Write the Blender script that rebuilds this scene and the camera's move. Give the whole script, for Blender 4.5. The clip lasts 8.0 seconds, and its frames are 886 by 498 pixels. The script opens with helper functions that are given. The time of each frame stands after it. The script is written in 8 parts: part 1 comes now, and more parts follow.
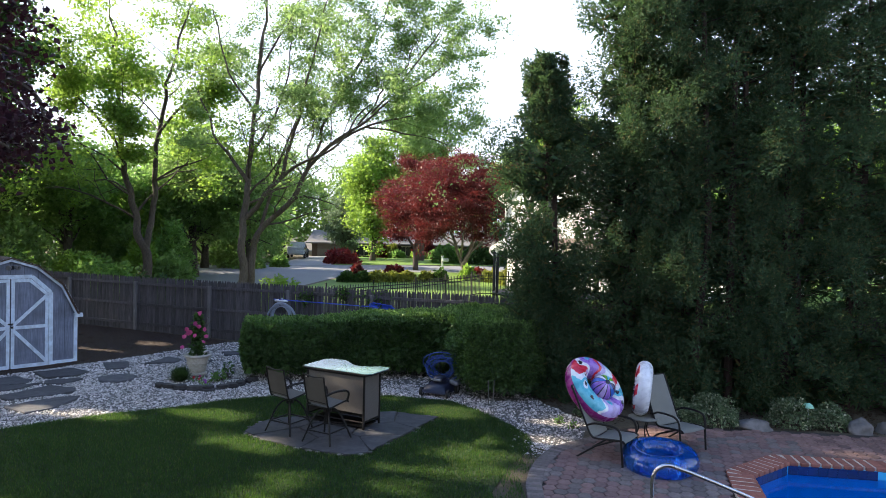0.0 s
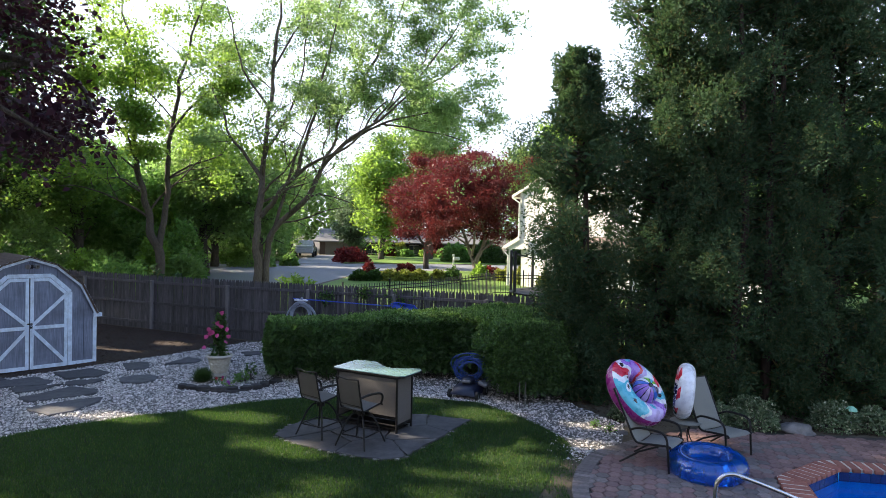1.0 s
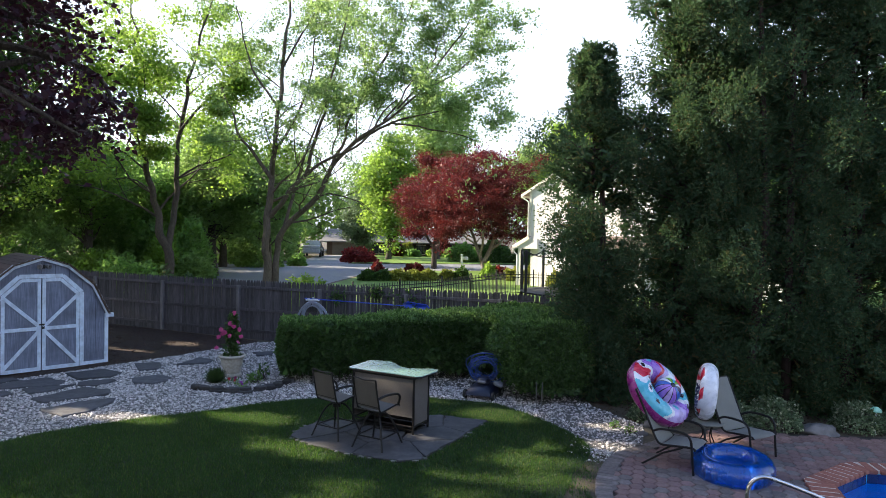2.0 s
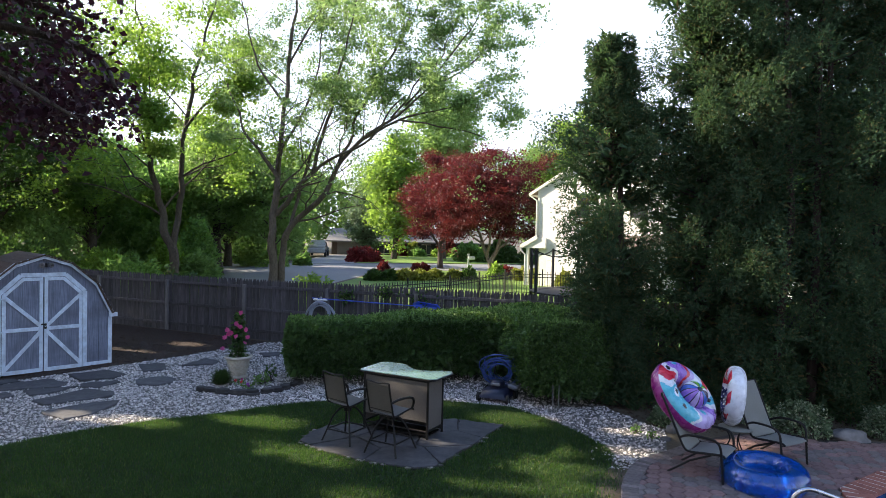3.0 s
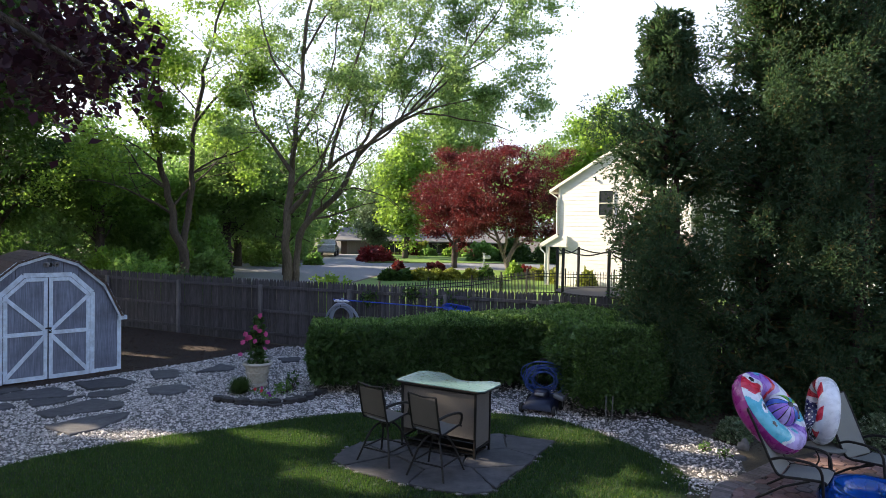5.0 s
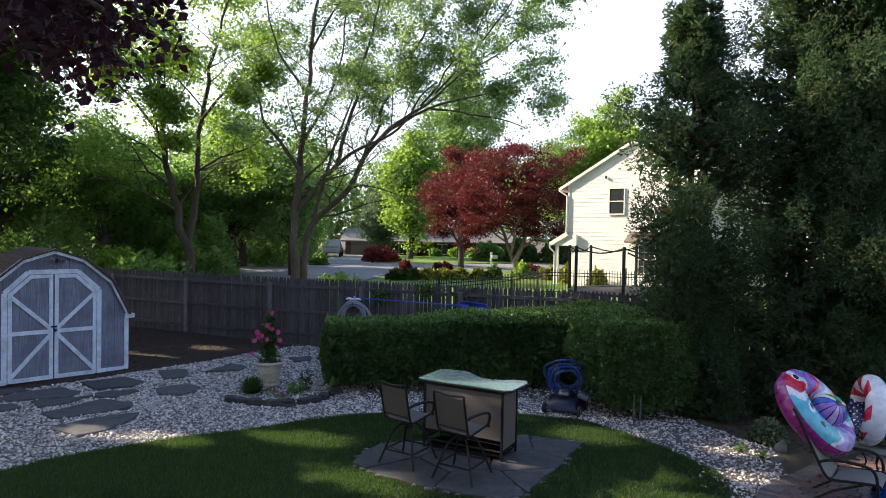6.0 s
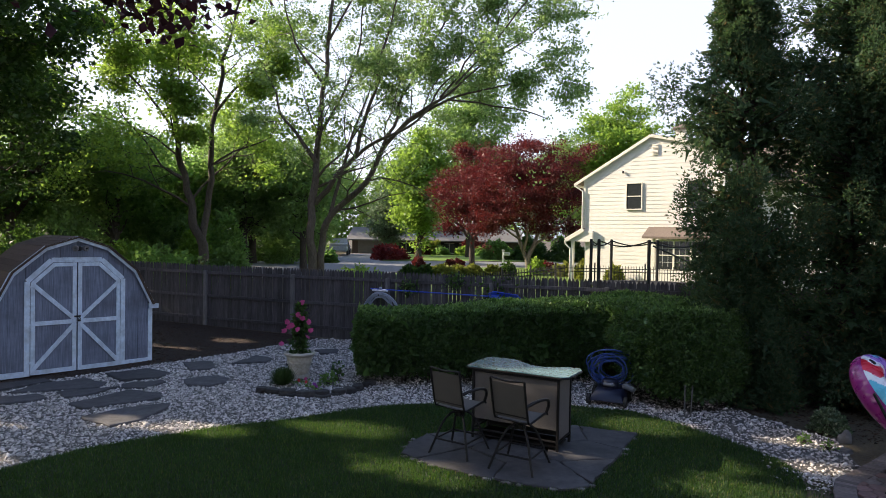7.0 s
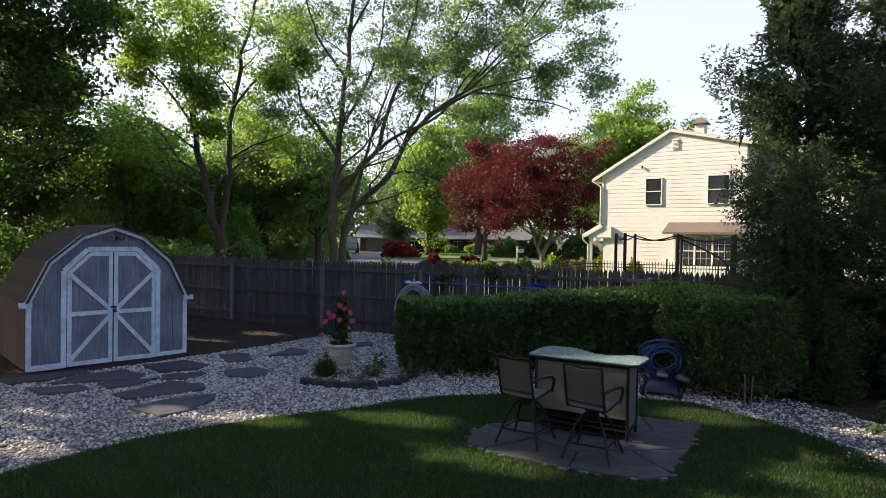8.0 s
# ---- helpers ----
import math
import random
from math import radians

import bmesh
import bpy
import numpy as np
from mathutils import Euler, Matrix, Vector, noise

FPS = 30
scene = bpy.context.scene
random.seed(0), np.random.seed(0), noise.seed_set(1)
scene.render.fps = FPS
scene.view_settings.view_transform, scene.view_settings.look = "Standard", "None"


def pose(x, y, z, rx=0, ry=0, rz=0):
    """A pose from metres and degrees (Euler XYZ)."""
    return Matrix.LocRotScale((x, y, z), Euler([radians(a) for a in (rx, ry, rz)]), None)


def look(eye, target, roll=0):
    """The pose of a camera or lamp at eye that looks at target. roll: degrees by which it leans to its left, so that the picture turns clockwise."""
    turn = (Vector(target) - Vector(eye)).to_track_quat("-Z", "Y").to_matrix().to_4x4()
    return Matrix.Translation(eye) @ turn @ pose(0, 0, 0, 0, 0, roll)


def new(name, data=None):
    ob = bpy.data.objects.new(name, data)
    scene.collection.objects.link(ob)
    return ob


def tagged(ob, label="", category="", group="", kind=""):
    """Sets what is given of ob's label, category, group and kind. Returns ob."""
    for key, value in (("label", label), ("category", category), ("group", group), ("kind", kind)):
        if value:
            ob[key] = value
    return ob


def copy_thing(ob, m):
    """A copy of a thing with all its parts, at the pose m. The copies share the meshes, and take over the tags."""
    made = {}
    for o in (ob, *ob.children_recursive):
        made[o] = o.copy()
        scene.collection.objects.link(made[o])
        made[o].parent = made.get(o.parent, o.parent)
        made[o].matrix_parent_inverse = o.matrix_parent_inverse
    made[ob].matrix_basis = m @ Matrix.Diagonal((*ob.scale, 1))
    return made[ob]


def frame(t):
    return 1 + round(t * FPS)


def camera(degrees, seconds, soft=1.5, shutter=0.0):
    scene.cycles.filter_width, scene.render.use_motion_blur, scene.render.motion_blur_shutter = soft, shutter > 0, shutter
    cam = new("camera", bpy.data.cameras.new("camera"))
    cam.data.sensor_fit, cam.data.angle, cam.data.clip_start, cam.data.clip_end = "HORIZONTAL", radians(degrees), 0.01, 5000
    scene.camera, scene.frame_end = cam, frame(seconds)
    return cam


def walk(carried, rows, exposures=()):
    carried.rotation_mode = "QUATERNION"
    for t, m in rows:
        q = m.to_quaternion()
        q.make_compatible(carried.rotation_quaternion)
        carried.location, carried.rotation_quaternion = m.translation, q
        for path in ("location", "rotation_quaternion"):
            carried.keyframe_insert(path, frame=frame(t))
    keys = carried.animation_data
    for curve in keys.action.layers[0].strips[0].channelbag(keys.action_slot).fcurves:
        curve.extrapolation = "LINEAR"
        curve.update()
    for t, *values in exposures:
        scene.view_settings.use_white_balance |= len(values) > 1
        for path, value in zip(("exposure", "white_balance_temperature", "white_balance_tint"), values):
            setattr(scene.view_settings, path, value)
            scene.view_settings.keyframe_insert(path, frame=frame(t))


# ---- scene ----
cam = camera(70.0, 8.0, soft=0.75)
PATH = [
    (0, (0.107, -0.045, 3.688), (0.074, 1.955, 3.647), 1.3),
    (0.5, (-0.194, 0.117, 3.688), (-0.232, 2.116, 3.644), 1.3),
    (1, (-0.468, 0.267, 3.672), (-0.512, 2.266, 3.626), 1.3),
    (1.5, (-0.601, 0.329, 3.654), (-0.654, 2.328, 3.608), 1.2),
    (3, (-0.89, 0.845, 3.58), (-0.963, 2.843, 3.534), 1.2),
    (3.5, (-1.092, 1.172, 3.549), (-1.169, 3.17, 3.501), 1.2),
    (4, (-1.335, 1.488, 3.522), (-1.415, 3.485, 3.472), 1.1),
    (4.5, (-1.485, 1.754, 3.511), (-1.57, 3.752, 3.462), 1.1),
    (6, (-1.95, 2.412, 3.332), (-2.047, 4.409, 3.29), 1.0),
    (6.5, (-2.278, 2.614, 3.177), (-2.376, 4.611, 3.138), 1.0),
    (7, (-2.682, 2.787, 3.016), (-2.783, 4.784, 2.978), 1.0),
    (7.5, (-3.164, 2.926, 2.895), (-3.267, 4.923, 2.857), 0.9),
    (8, (-3.567, 3.005, 2.774), (-3.671, 5.002, 2.736), 1.0),
]
EXPOSURES = [(0, 1.76, 6150, 11.5), (4, 1.6, 6200, 12.8), (6, 1.38, 6300, 13.8), (8, 1.02, 6400, 15)]
walk(cam, [(t, look(eye, target, roll)) for t, eye, target, roll in PATH], EXPOSURES)

# ---- world and sun ----
SUN_AZIMUTH, SUN_ELEVATION = -76.0, 29.0     # degrees from +y towards +x, and above the horizon
world = bpy.data.worlds.new("sky")
scene.world = world
world.use_nodes = True
sky = world.node_tree.nodes.new("ShaderNodeTexSky")
sky.sky_type, sky.sun_disc = "NISHITA", False
sky.sun_elevation, sky.sun_rotation = radians(SUN_ELEVATION), radians(SUN_AZIMUTH)
sky.air_density, sky.dust_density, sky.ozone_density = 1.0, 3.0, 1.5
world.node_tree.nodes["Background"].inputs["Strength"].default_value = 0.1
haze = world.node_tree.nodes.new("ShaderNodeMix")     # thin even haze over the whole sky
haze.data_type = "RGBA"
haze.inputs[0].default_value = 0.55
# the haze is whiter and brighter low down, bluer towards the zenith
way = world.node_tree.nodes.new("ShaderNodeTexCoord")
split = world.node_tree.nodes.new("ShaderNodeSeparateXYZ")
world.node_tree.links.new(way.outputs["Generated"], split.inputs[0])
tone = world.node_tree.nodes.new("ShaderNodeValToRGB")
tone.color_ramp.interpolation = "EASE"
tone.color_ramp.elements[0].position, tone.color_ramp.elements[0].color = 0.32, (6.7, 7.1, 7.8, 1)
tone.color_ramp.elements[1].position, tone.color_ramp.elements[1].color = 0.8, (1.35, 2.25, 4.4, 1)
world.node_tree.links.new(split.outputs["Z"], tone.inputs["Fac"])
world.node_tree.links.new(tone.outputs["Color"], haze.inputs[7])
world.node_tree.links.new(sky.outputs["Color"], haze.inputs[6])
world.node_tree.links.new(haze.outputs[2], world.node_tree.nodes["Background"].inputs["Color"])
sun = new("sun", bpy.data.lights.new("sun", "SUN"))
sun.data.energy, sun.data.angle, sun.data.color = 5.0, radians(0.6), (1.0, 0.84, 0.6)
_az, _el = radians(SUN_AZIMUTH), radians(SUN_ELEVATION)
sun.matrix_world = look((math.sin(_az) * 80 * math.cos(_el), math.cos(_az) * 80 * math.cos(_el) + 20, 80 * math.sin(_el)), (0, 20, 0))

# ---- materials ----
def ramp(nt, fac, stops):
    node = nt.nodes.new("ShaderNodeValToRGB")
    while len(node.color_ramp.elements) < len(stops):
        node.color_ramp.elements.new(0.5)
    for e, (at, c) in zip(node.color_ramp.elements, stops):
        e.position, e.color = at, (*c, 1)
    nt.links.new(fac, node.inputs["Fac"])
    return node.outputs["Color"]


def blend(nt, kind, fac, a, b):
    node = nt.nodes.new("ShaderNodeMix")
    node.data_type, node.blend_type = "RGBA", kind
    for socket, value in ((node.inputs["Factor"], fac), (node.inputs["A"], a), (node.inputs["B"], b)):
        if isinstance(value, (int, float)):
            socket.default_value = value
        elif isinstance(value, tuple):
            socket.default_value = (*value, 1)
        else:
            nt.links.new(value, socket)
    return node.outputs["Result"]


def maths(nt, op, a, b=0.0):
    node = nt.nodes.new("ShaderNodeMath")
    node.operation = op
    for socket, value in ((node.inputs[0], a), (node.inputs[1], b)):
        if isinstance(value, (int, float)):
            socket.default_value = value
        else:
            nt.links.new(value, socket)
    return node.outputs[0]


def noise_tex(nt, vec, scale, detail=5.0, rough=0.6):
    node = nt.nodes.new("ShaderNodeTexNoise")
    node.inputs["Scale"].default_value, node.inputs["Detail"].default_value, node.inputs["Roughness"].default_value = scale, detail, rough
    nt.links.new(vec, node.inputs["Vector"])
    return node.outputs["Fac"]


def blank(name):
    m = bpy.data.materials.new(name)
    m.use_nodes = True
    nt = m.node_tree
    return m, nt, nt.nodes["Principled BSDF"]


def surface(name, dark, light, grain=20.0, stretch=(1, 1, 1), stain=(0.7, 0.7, 0.7), stain_scale=0.8, stain_amount=0.5,
            rough=(0.7, 0.9), bump=0.3, bump_scale=60.0, depth=0.01, metal=0.0, vary="", vary_amount=0.3, specular=0.4):
    """A worn opaque surface: grain and stains of two sizes, relief, and a shift from piece to piece."""
    m, nt, bsdf = blank(name)
    coords = nt.nodes.new("ShaderNodeTexCoord").outputs["Object"]
    shift = None
    if vary == "object":
        shift = nt.nodes.new("ShaderNodeObjectInfo").outputs["Random"]
    elif vary == "island":
        shift = nt.nodes.new("ShaderNodeNewGeometry").outputs["Random Per Island"]
    if shift is not None:
        add = nt.nodes.new("ShaderNodeVectorMath")
        add.operation = "ADD"
        nt.links.new(coords, add.inputs[0])
        nt.links.new(maths(nt, "MULTIPLY", shift, 37.0), add.inputs[1])
        coords = add.outputs[0]
    mapping = nt.nodes.new("ShaderNodeMapping")
    mapping.inputs["Scale"].default_value = stretch
    nt.links.new(coords, mapping.inputs["Vector"])
    vec = mapping.outputs["Vector"]
    fine = noise_tex(nt, vec, grain)
    col = ramp(nt, fine, [(0.3, dark), (0.72, light)])
    broad = noise_tex(nt, coords, stain_scale, 4.0)
    mask = ramp(nt, broad, [(0.42, (0, 0, 0)), (0.68, (1, 1, 1))])
    col = blend(nt, "MULTIPLY", maths(nt, "MULTIPLY", mask, stain_amount), col, stain)
    if shift is not None:
        hsv = nt.nodes.new("ShaderNodeHueSaturation")
        nt.links.new(col, hsv.inputs["Color"])
        nt.links.new(maths(nt, "ADD", maths(nt, "MULTIPLY", shift, 2 * vary_amount), 1 - vary_amount), hsv.inputs["Value"])
        col = hsv.outputs["Color"]
    nt.links.new(col, bsdf.inputs["Base Color"])
    nt.links.new(maths(nt, "ADD", maths(nt, "MULTIPLY", fine, rough[1] - rough[0]), rough[0]), bsdf.inputs["Roughness"])
    bsdf.inputs["Metallic"].default_value = metal
    bsdf.inputs["Specular IOR Level"].default_value = specular
    if bump:
        b = nt.nodes.new("ShaderNodeBump")
        b.inputs["Strength"].default_value, b.inputs["Distance"].default_value = bump, depth
        nt.links.new(noise_tex(nt, vec, bump_scale), b.inputs["Height"])
        nt.links.new(b.outputs["Normal"], bsdf.inputs["Normal"])
    return m


def leafy(name, a, b, through_colour, through_amount=0.4, rough=0.5, odd=None):
    """Leaves: a colour for each leaf between a and b (a few of the odd colour), light that shines through, a slight gloss."""
    m, nt, bsdf = blank(name)
    geo = nt.nodes.new("ShaderNodeNewGeometry").outputs["Random Per Island"]
    stops = [(0.0, a), (0.85, b)] + ([(0.97, odd)] if odd else [])
    col = ramp(nt, geo, stops)
    coords = nt.nodes.new("ShaderNodeTexCoord").outputs["Object"]
    patch = noise_tex(nt, coords, 0.6, 3.0)
    col = blend(nt, "MULTIPLY", 0.5, col, ramp(nt, patch, [(0.35, (0.55, 0.6, 0.6)), (0.65, (1.2, 1.15, 1.0))]))
    nt.links.new(col, bsdf.inputs["Base Color"])
    bsdf.inputs["Roughness"].default_value = rough
    bsdf.inputs["Specular IOR Level"].default_value = 0.3
    glow = nt.nodes.new("ShaderNodeBsdfTranslucent")
    nt.links.new(blend(nt, "MULTIPLY", 1.0, ramp(nt, geo, [(0.0, (0.75, 0.75, 0.75)), (1.0, (1.15, 1.15, 1.15))]), through_colour), glow.inputs["Color"])
    mix = nt.nodes.new("ShaderNodeMixShader")
    mix.inputs["Fac"].default_value = through_amount
    nt.links.new(bsdf.outputs["BSDF"], mix.inputs[1])
    nt.links.new(glow.outputs["BSDF"], mix.inputs[2])
    nt.links.new(mix.outputs["Shader"], nt.nodes["Material Output"].inputs["Surface"])
    return m


def plain(name, colour, rough=0.5, metal=0.0, specular=0.5):
    m, nt, bsdf = blank(name)
    coords = nt.nodes.new("ShaderNodeTexCoord").outputs["Object"]
    fine = noise_tex(nt, coords, 9.0)
    nt.links.new(blend(nt, "MULTIPLY", 1.0, colour, ramp(nt, fine, [(0.3, (0.82, 0.82, 0.82)), (0.7, (1.08, 1.08, 1.08))])), bsdf.inputs["Base Color"])
    nt.links.new(maths(nt, "ADD", maths(nt, "MULTIPLY", fine, 0.2), max(rough - 0.1, 0.02)), bsdf.inputs["Roughness"])
    bsdf.inputs["Metallic"].default_value, bsdf.inputs["Specular IOR Level"].default_value = metal, specular
    return m


# ---- mesh tools ----
def np_mesh(name, verts, faces, smooth=None):
    """A mesh from arrays: verts (n, 3), faces (m, k) of one size."""
    verts, faces = np.asarray(verts, np.float32), np.asarray(faces, np.int32)
    me = bpy.data.meshes.new(name)
    me.vertices.add(len(verts))
    me.vertices.foreach_set("co", verts.ravel())
    k = faces.shape[1]
    me.loops.add(faces.size)
    me.loops.foreach_set("vertex_index", faces.ravel())
    me.polygons.add(len(faces))
    me.polygons.foreach_set("loop_start", np.arange(0, faces.size, k, dtype=np.int32))
    me.update(calc_edges=True)
    return me


class Geo:
    """Gathers vertices and faces for one mesh."""

    def __init__(self):
        self.v, self.f = [], []

    def add(self, verts, faces, m=None):
        n = len(self.v)
        if m is not None:
            verts = [m @ Vector(p) for p in verts]
        self.v += [tuple(p) for p in verts]
        self.f += [tuple(i + n for i in f) for f in faces]
        return self

    def box(self, c, s, m=None, bevel=0.006):
        v, f = chamfered(tuple(s), min(bevel, min(s) * 0.3))
        v = [Vector(p) for p in v]
        if m is not None:
            v = [m @ p for p in v]
        return self.add([p + Vector(c) for p in v], f)

    def beam(self, a, b, w, d, bevel=0.004, side=(0, 0, 1)):
        """A bar from a to b, w wide across side, d deep."""
        a, b = Vector(a), Vector(b)
        z = (b - a).normalized()
        x = Vector(side).cross(z)
        x = x.normalized() if x.length > 1e-4 else Vector((1, 0, 0))
        y = z.cross(x)
        m = Matrix((x, y, z)).transposed()
        return self.box((a + b) / 2, (w, d, (b - a).length), m, bevel)

    def tube(self, pts, r, n=8, closed=False):
        v, f = tube_vf(pts, r, n, closed)
        return self.add(v, f)

    def lathe(self, profile, n=24, m=None):
        """profile: (radius, height) from the bottom up, turned round z."""
        v, f = [], []
        for rad, z in profile:
            v += [(rad * math.cos(2 * math.pi * i / n), rad * math.sin(2 * math.pi * i / n), z) for i in range(n)]
        for j in range(len(profile) - 1):
            f += [(j * n + i, j * n + (i + 1) % n, (j + 1) * n + (i + 1) % n, (j + 1) * n + i) for i in range(n)]
        return self.add(v, f, m)

    def slab(self, poly, z0, z1, inset=0.0):
        """An upright prism on a polygon, its upper rim drawn in by inset."""
        n = len(poly)
        area = sum(poly[i][0] * poly[(i + 1) % n][1] - poly[(i + 1) % n][0] * poly[i][1] for i in range(n))
        poly = list(poly) if area > 0 else list(reversed(poly))
        cx, cy = sum(p[0] for p in poly) / n, sum(p[1] for p in poly) / n
        inner = []
        for x, y in poly:
            d = math.hypot(x - cx, y - cy) or 1
            k = max(0.0, 1 - inset / d)
            inner.append((cx + (x - cx) * k, cy + (y - cy) * k))
        v = [(x, y, z0) for x, y in poly] + [(x, y, z1 - inset * 0.7) for x, y in poly] + [(x, y, z1) for x, y in inner]
        f = [tuple(range(2 * n, 3 * n)), tuple(reversed(range(n)))]
        for a in (0, n):
            f += [(a + i, a + (i + 1) % n, a + n + (i + 1) % n, a + n + i) for i in range(n)]
        return self.add(v, f)

    def mesh(self, name, smooth=0):
        me = bpy.data.meshes.new(name)
        me.from_pydata(self.v, [], self.f)
        if smooth:
            me.shade_smooth()
            me.set_sharp_from_angle(angle=radians(smooth))
        me.update()
        return me


_boxes = {}


def chamfered(s, bevel):
    if (s, bevel) not in _boxes:
        bm = bmesh.new()
        bmesh.ops.create_cube(bm, size=1.0)
        bmesh.ops.scale(bm, vec=s, verts=bm.verts)
        if bevel > 0.0005:
            bmesh.ops.bevel(bm, geom=list(bm.edges), offset=bevel, segments=1, affect="EDGES")
        bm.verts.index_update()
        _boxes[s, bevel] = [tuple(v.co) for v in bm.verts], [tuple(v.index for v in f.verts) for f in bm.faces]
        bm.free()
    return _boxes[s, bevel]


def tube_vf(pts, r, n=8, closed=False):
    P = [Vector(p) for p in pts]
    R = [r] * len(P) if isinstance(r, (int, float)) else list(r)
    verts, faces = [], []
    ref = None
    for i, p in enumerate(P):
        a = P[i - 1] if i or closed else P[0]
        b = P[(i + 1) % len(P)] if i + 1 < len(P) or closed else P[-1]
        t = (b - a).normalized() if (b - a).length > 1e-9 else Vector((0, 0, 1))
        if ref is None:
            ref = t.orthogonal().normalized()
        ref = (ref - t * ref.dot(t)).normalized()
        side = t.cross(ref)
        verts += [p + (ref * math.cos(2 * math.pi * k / n) + side * math.sin(2 * math.pi * k / n)) * R[i] for k in range(n)]
    m = len(P)
    for j in range(m if closed else m - 1):
        a, b = j * n, ((j + 1) % m) * n
        faces += [(a + k, a + (k + 1) % n, b + (k + 1) % n, b + k) for k in range(n)]
    if not closed:
        faces += [tuple(reversed(range(n))), tuple(range((m - 1) * n, m * n))]
    return verts, faces


def arc(c, r, a0, a1, n, plane="xy"):
    out = []
    for i in range(n + 1):
        a = radians(a0 + (a1 - a0) * i / n)
        u, w = r * math.cos(a), r * math.sin(a)
        out.append({"xy": (c[0] + u, c[1] + w, c[2]), "xz": (c[0] + u, c[1], c[2] + w), "yz": (c[0], c[1] + u, c[2] + w)}[plane])
    return out


def smooth_line(pts, n=6, closed=False):
    """A curve through the points (Catmull-Rom)."""
    P = [Vector(p) for p in pts]
    out, m = [], len(P)
    for i in range(m if closed else m - 1):
        p0, p1, p2, p3 = (P[(i + k) % m] if closed else P[min(max(i + k, 0), m - 1)] for k in (-1, 0, 1, 2))
        for j in range(n):
            t = j / n
            out.append(0.5 * (2 * p1 + (p2 - p0) * t + (2 * p0 - 5 * p1 + 4 * p2 - p3) * t * t + (3 * p1 - p0 - 3 * p2 + p3) * t ** 3))
    if not closed:
        out.append(P[-1])
    return out


def thing(name, m, label="", category="", group="", kind=""):
    ob = new(name)
    ob.matrix_world = m
    ob.empty_display_size = 0.1
    return tagged(ob, label, category, group, kind)


def part(name, data, material, parent=None, label="", m=None):
    """Links a mesh (or a Geo) as one object under its thing."""
    me = data.mesh(name) if isinstance(data, Geo) else data
    if material is not None and not me.materials:
        me.materials.append(material)
    ob = new(name, me)
    if parent is not None:
        ob.parent = parent
    if m is not None:
        ob.matrix_basis = m
    if label:
        ob["label"] = label
    return ob


def inside(poly, x, y):
    """Which of the points lie in the polygon (arrays)."""
    x, y = np.asarray(x), np.asarray(y)
    hit = np.zeros(x.shape, bool)
    for (x0, y0), (x1, y1) in zip(poly, list(poly[1:]) + [poly[0]]):
        if y0 != y1:
            hit ^= ((y0 > y) != (y1 > y)) & (x < (x1 - x0) * (y - y0) / (y1 - y0) + x0)
    return hit


def ground_z(x, y):
    """The lie of the land: level near the pool, rising gently to the street."""
    y = np.asarray(y, float)
    t = np.clip((y - 15.0) / 30.0, 0, 1)
    return 0.9 * t


def sheet(name, polys, material, lift=0.0, step=3.0):
    """A thin sheet on the land: the first polygon is the outline, the others are holes."""
    bm = bmesh.new()
    for poly in polys:
        vs = [bm.verts.new((x, y, 0)) for x, y in poly]
        for a, b in zip(vs, vs[1:] + vs[:1]):
            bm.edges.new((a, b))
    bmesh.ops.triangle_fill(bm, use_beauty=True, edges=list(bm.edges))
    ys = [v.co.y for v in bm.verts]
    cut = 15.0
    while cut <= 45.0:
        if min(ys) < cut < max(ys):
            bmesh.ops.bisect_plane(bm, geom=list(bm.verts) + list(bm.edges) + list(bm.faces), plane_co=(0, cut, 0), plane_no=(0, 1, 0))
        cut += step
    for v in bm.verts:
        v.co.z = float(ground_z(v.co.x, v.co.y)) + lift
    for f in bm.faces:
        if f.normal.z < 0:
            f.normal_flip()
    bmesh.ops.recalc_face_normals(bm, faces=list(bm.faces))
    if sum(f.normal.z * f.calc_area() for f in bm.faces) < 0:
        bmesh.ops.reverse_faces(bm, faces=list(bm.faces))
    me = bpy.data.meshes.new(name)
    bm.to_mesh(me)
    bm.free()
    me.materials.append(material)
    return tagged(new(name, me), kind="structure")


# ---- plants ----
def unit(a):
    return a / np.maximum(np.linalg.norm(a, axis=-1, keepdims=True), 1e-9)


def leaf_quads(rng, p, size, aspect=0.5, up=0.6, fold=0.25, dirs=None):
    """One folded four-cornered leaf at every point; up: how far leaves lie flat."""
    n = len(p)
    nor = unit(rng.normal(size=(n, 3)) + np.array([0, 0, up * 2.0]))
    d = rng.normal(size=(n, 3)) if dirs is None else dirs
    d = unit(d - nor * np.sum(d * nor, 1, keepdims=True))
    s = np.cross(nor, d)
    size = (size * rng.uniform(0.65, 1.35, n))[:, None]
    mid = p + d * size * 0.45 + nor * size * fold * 0.4
    w = s * size * aspect * 0.5
    v = np.stack([p, mid - w, p + d * size - nor * size * fold * 0.3, mid + w], 1)
    return v.reshape(-1, 3)


def leaf_mesh(name, verts, material):
    me = np_mesh(name, verts, np.arange(len(verts)).reshape(-1, 4))
    me.materials.append(material)
    return me


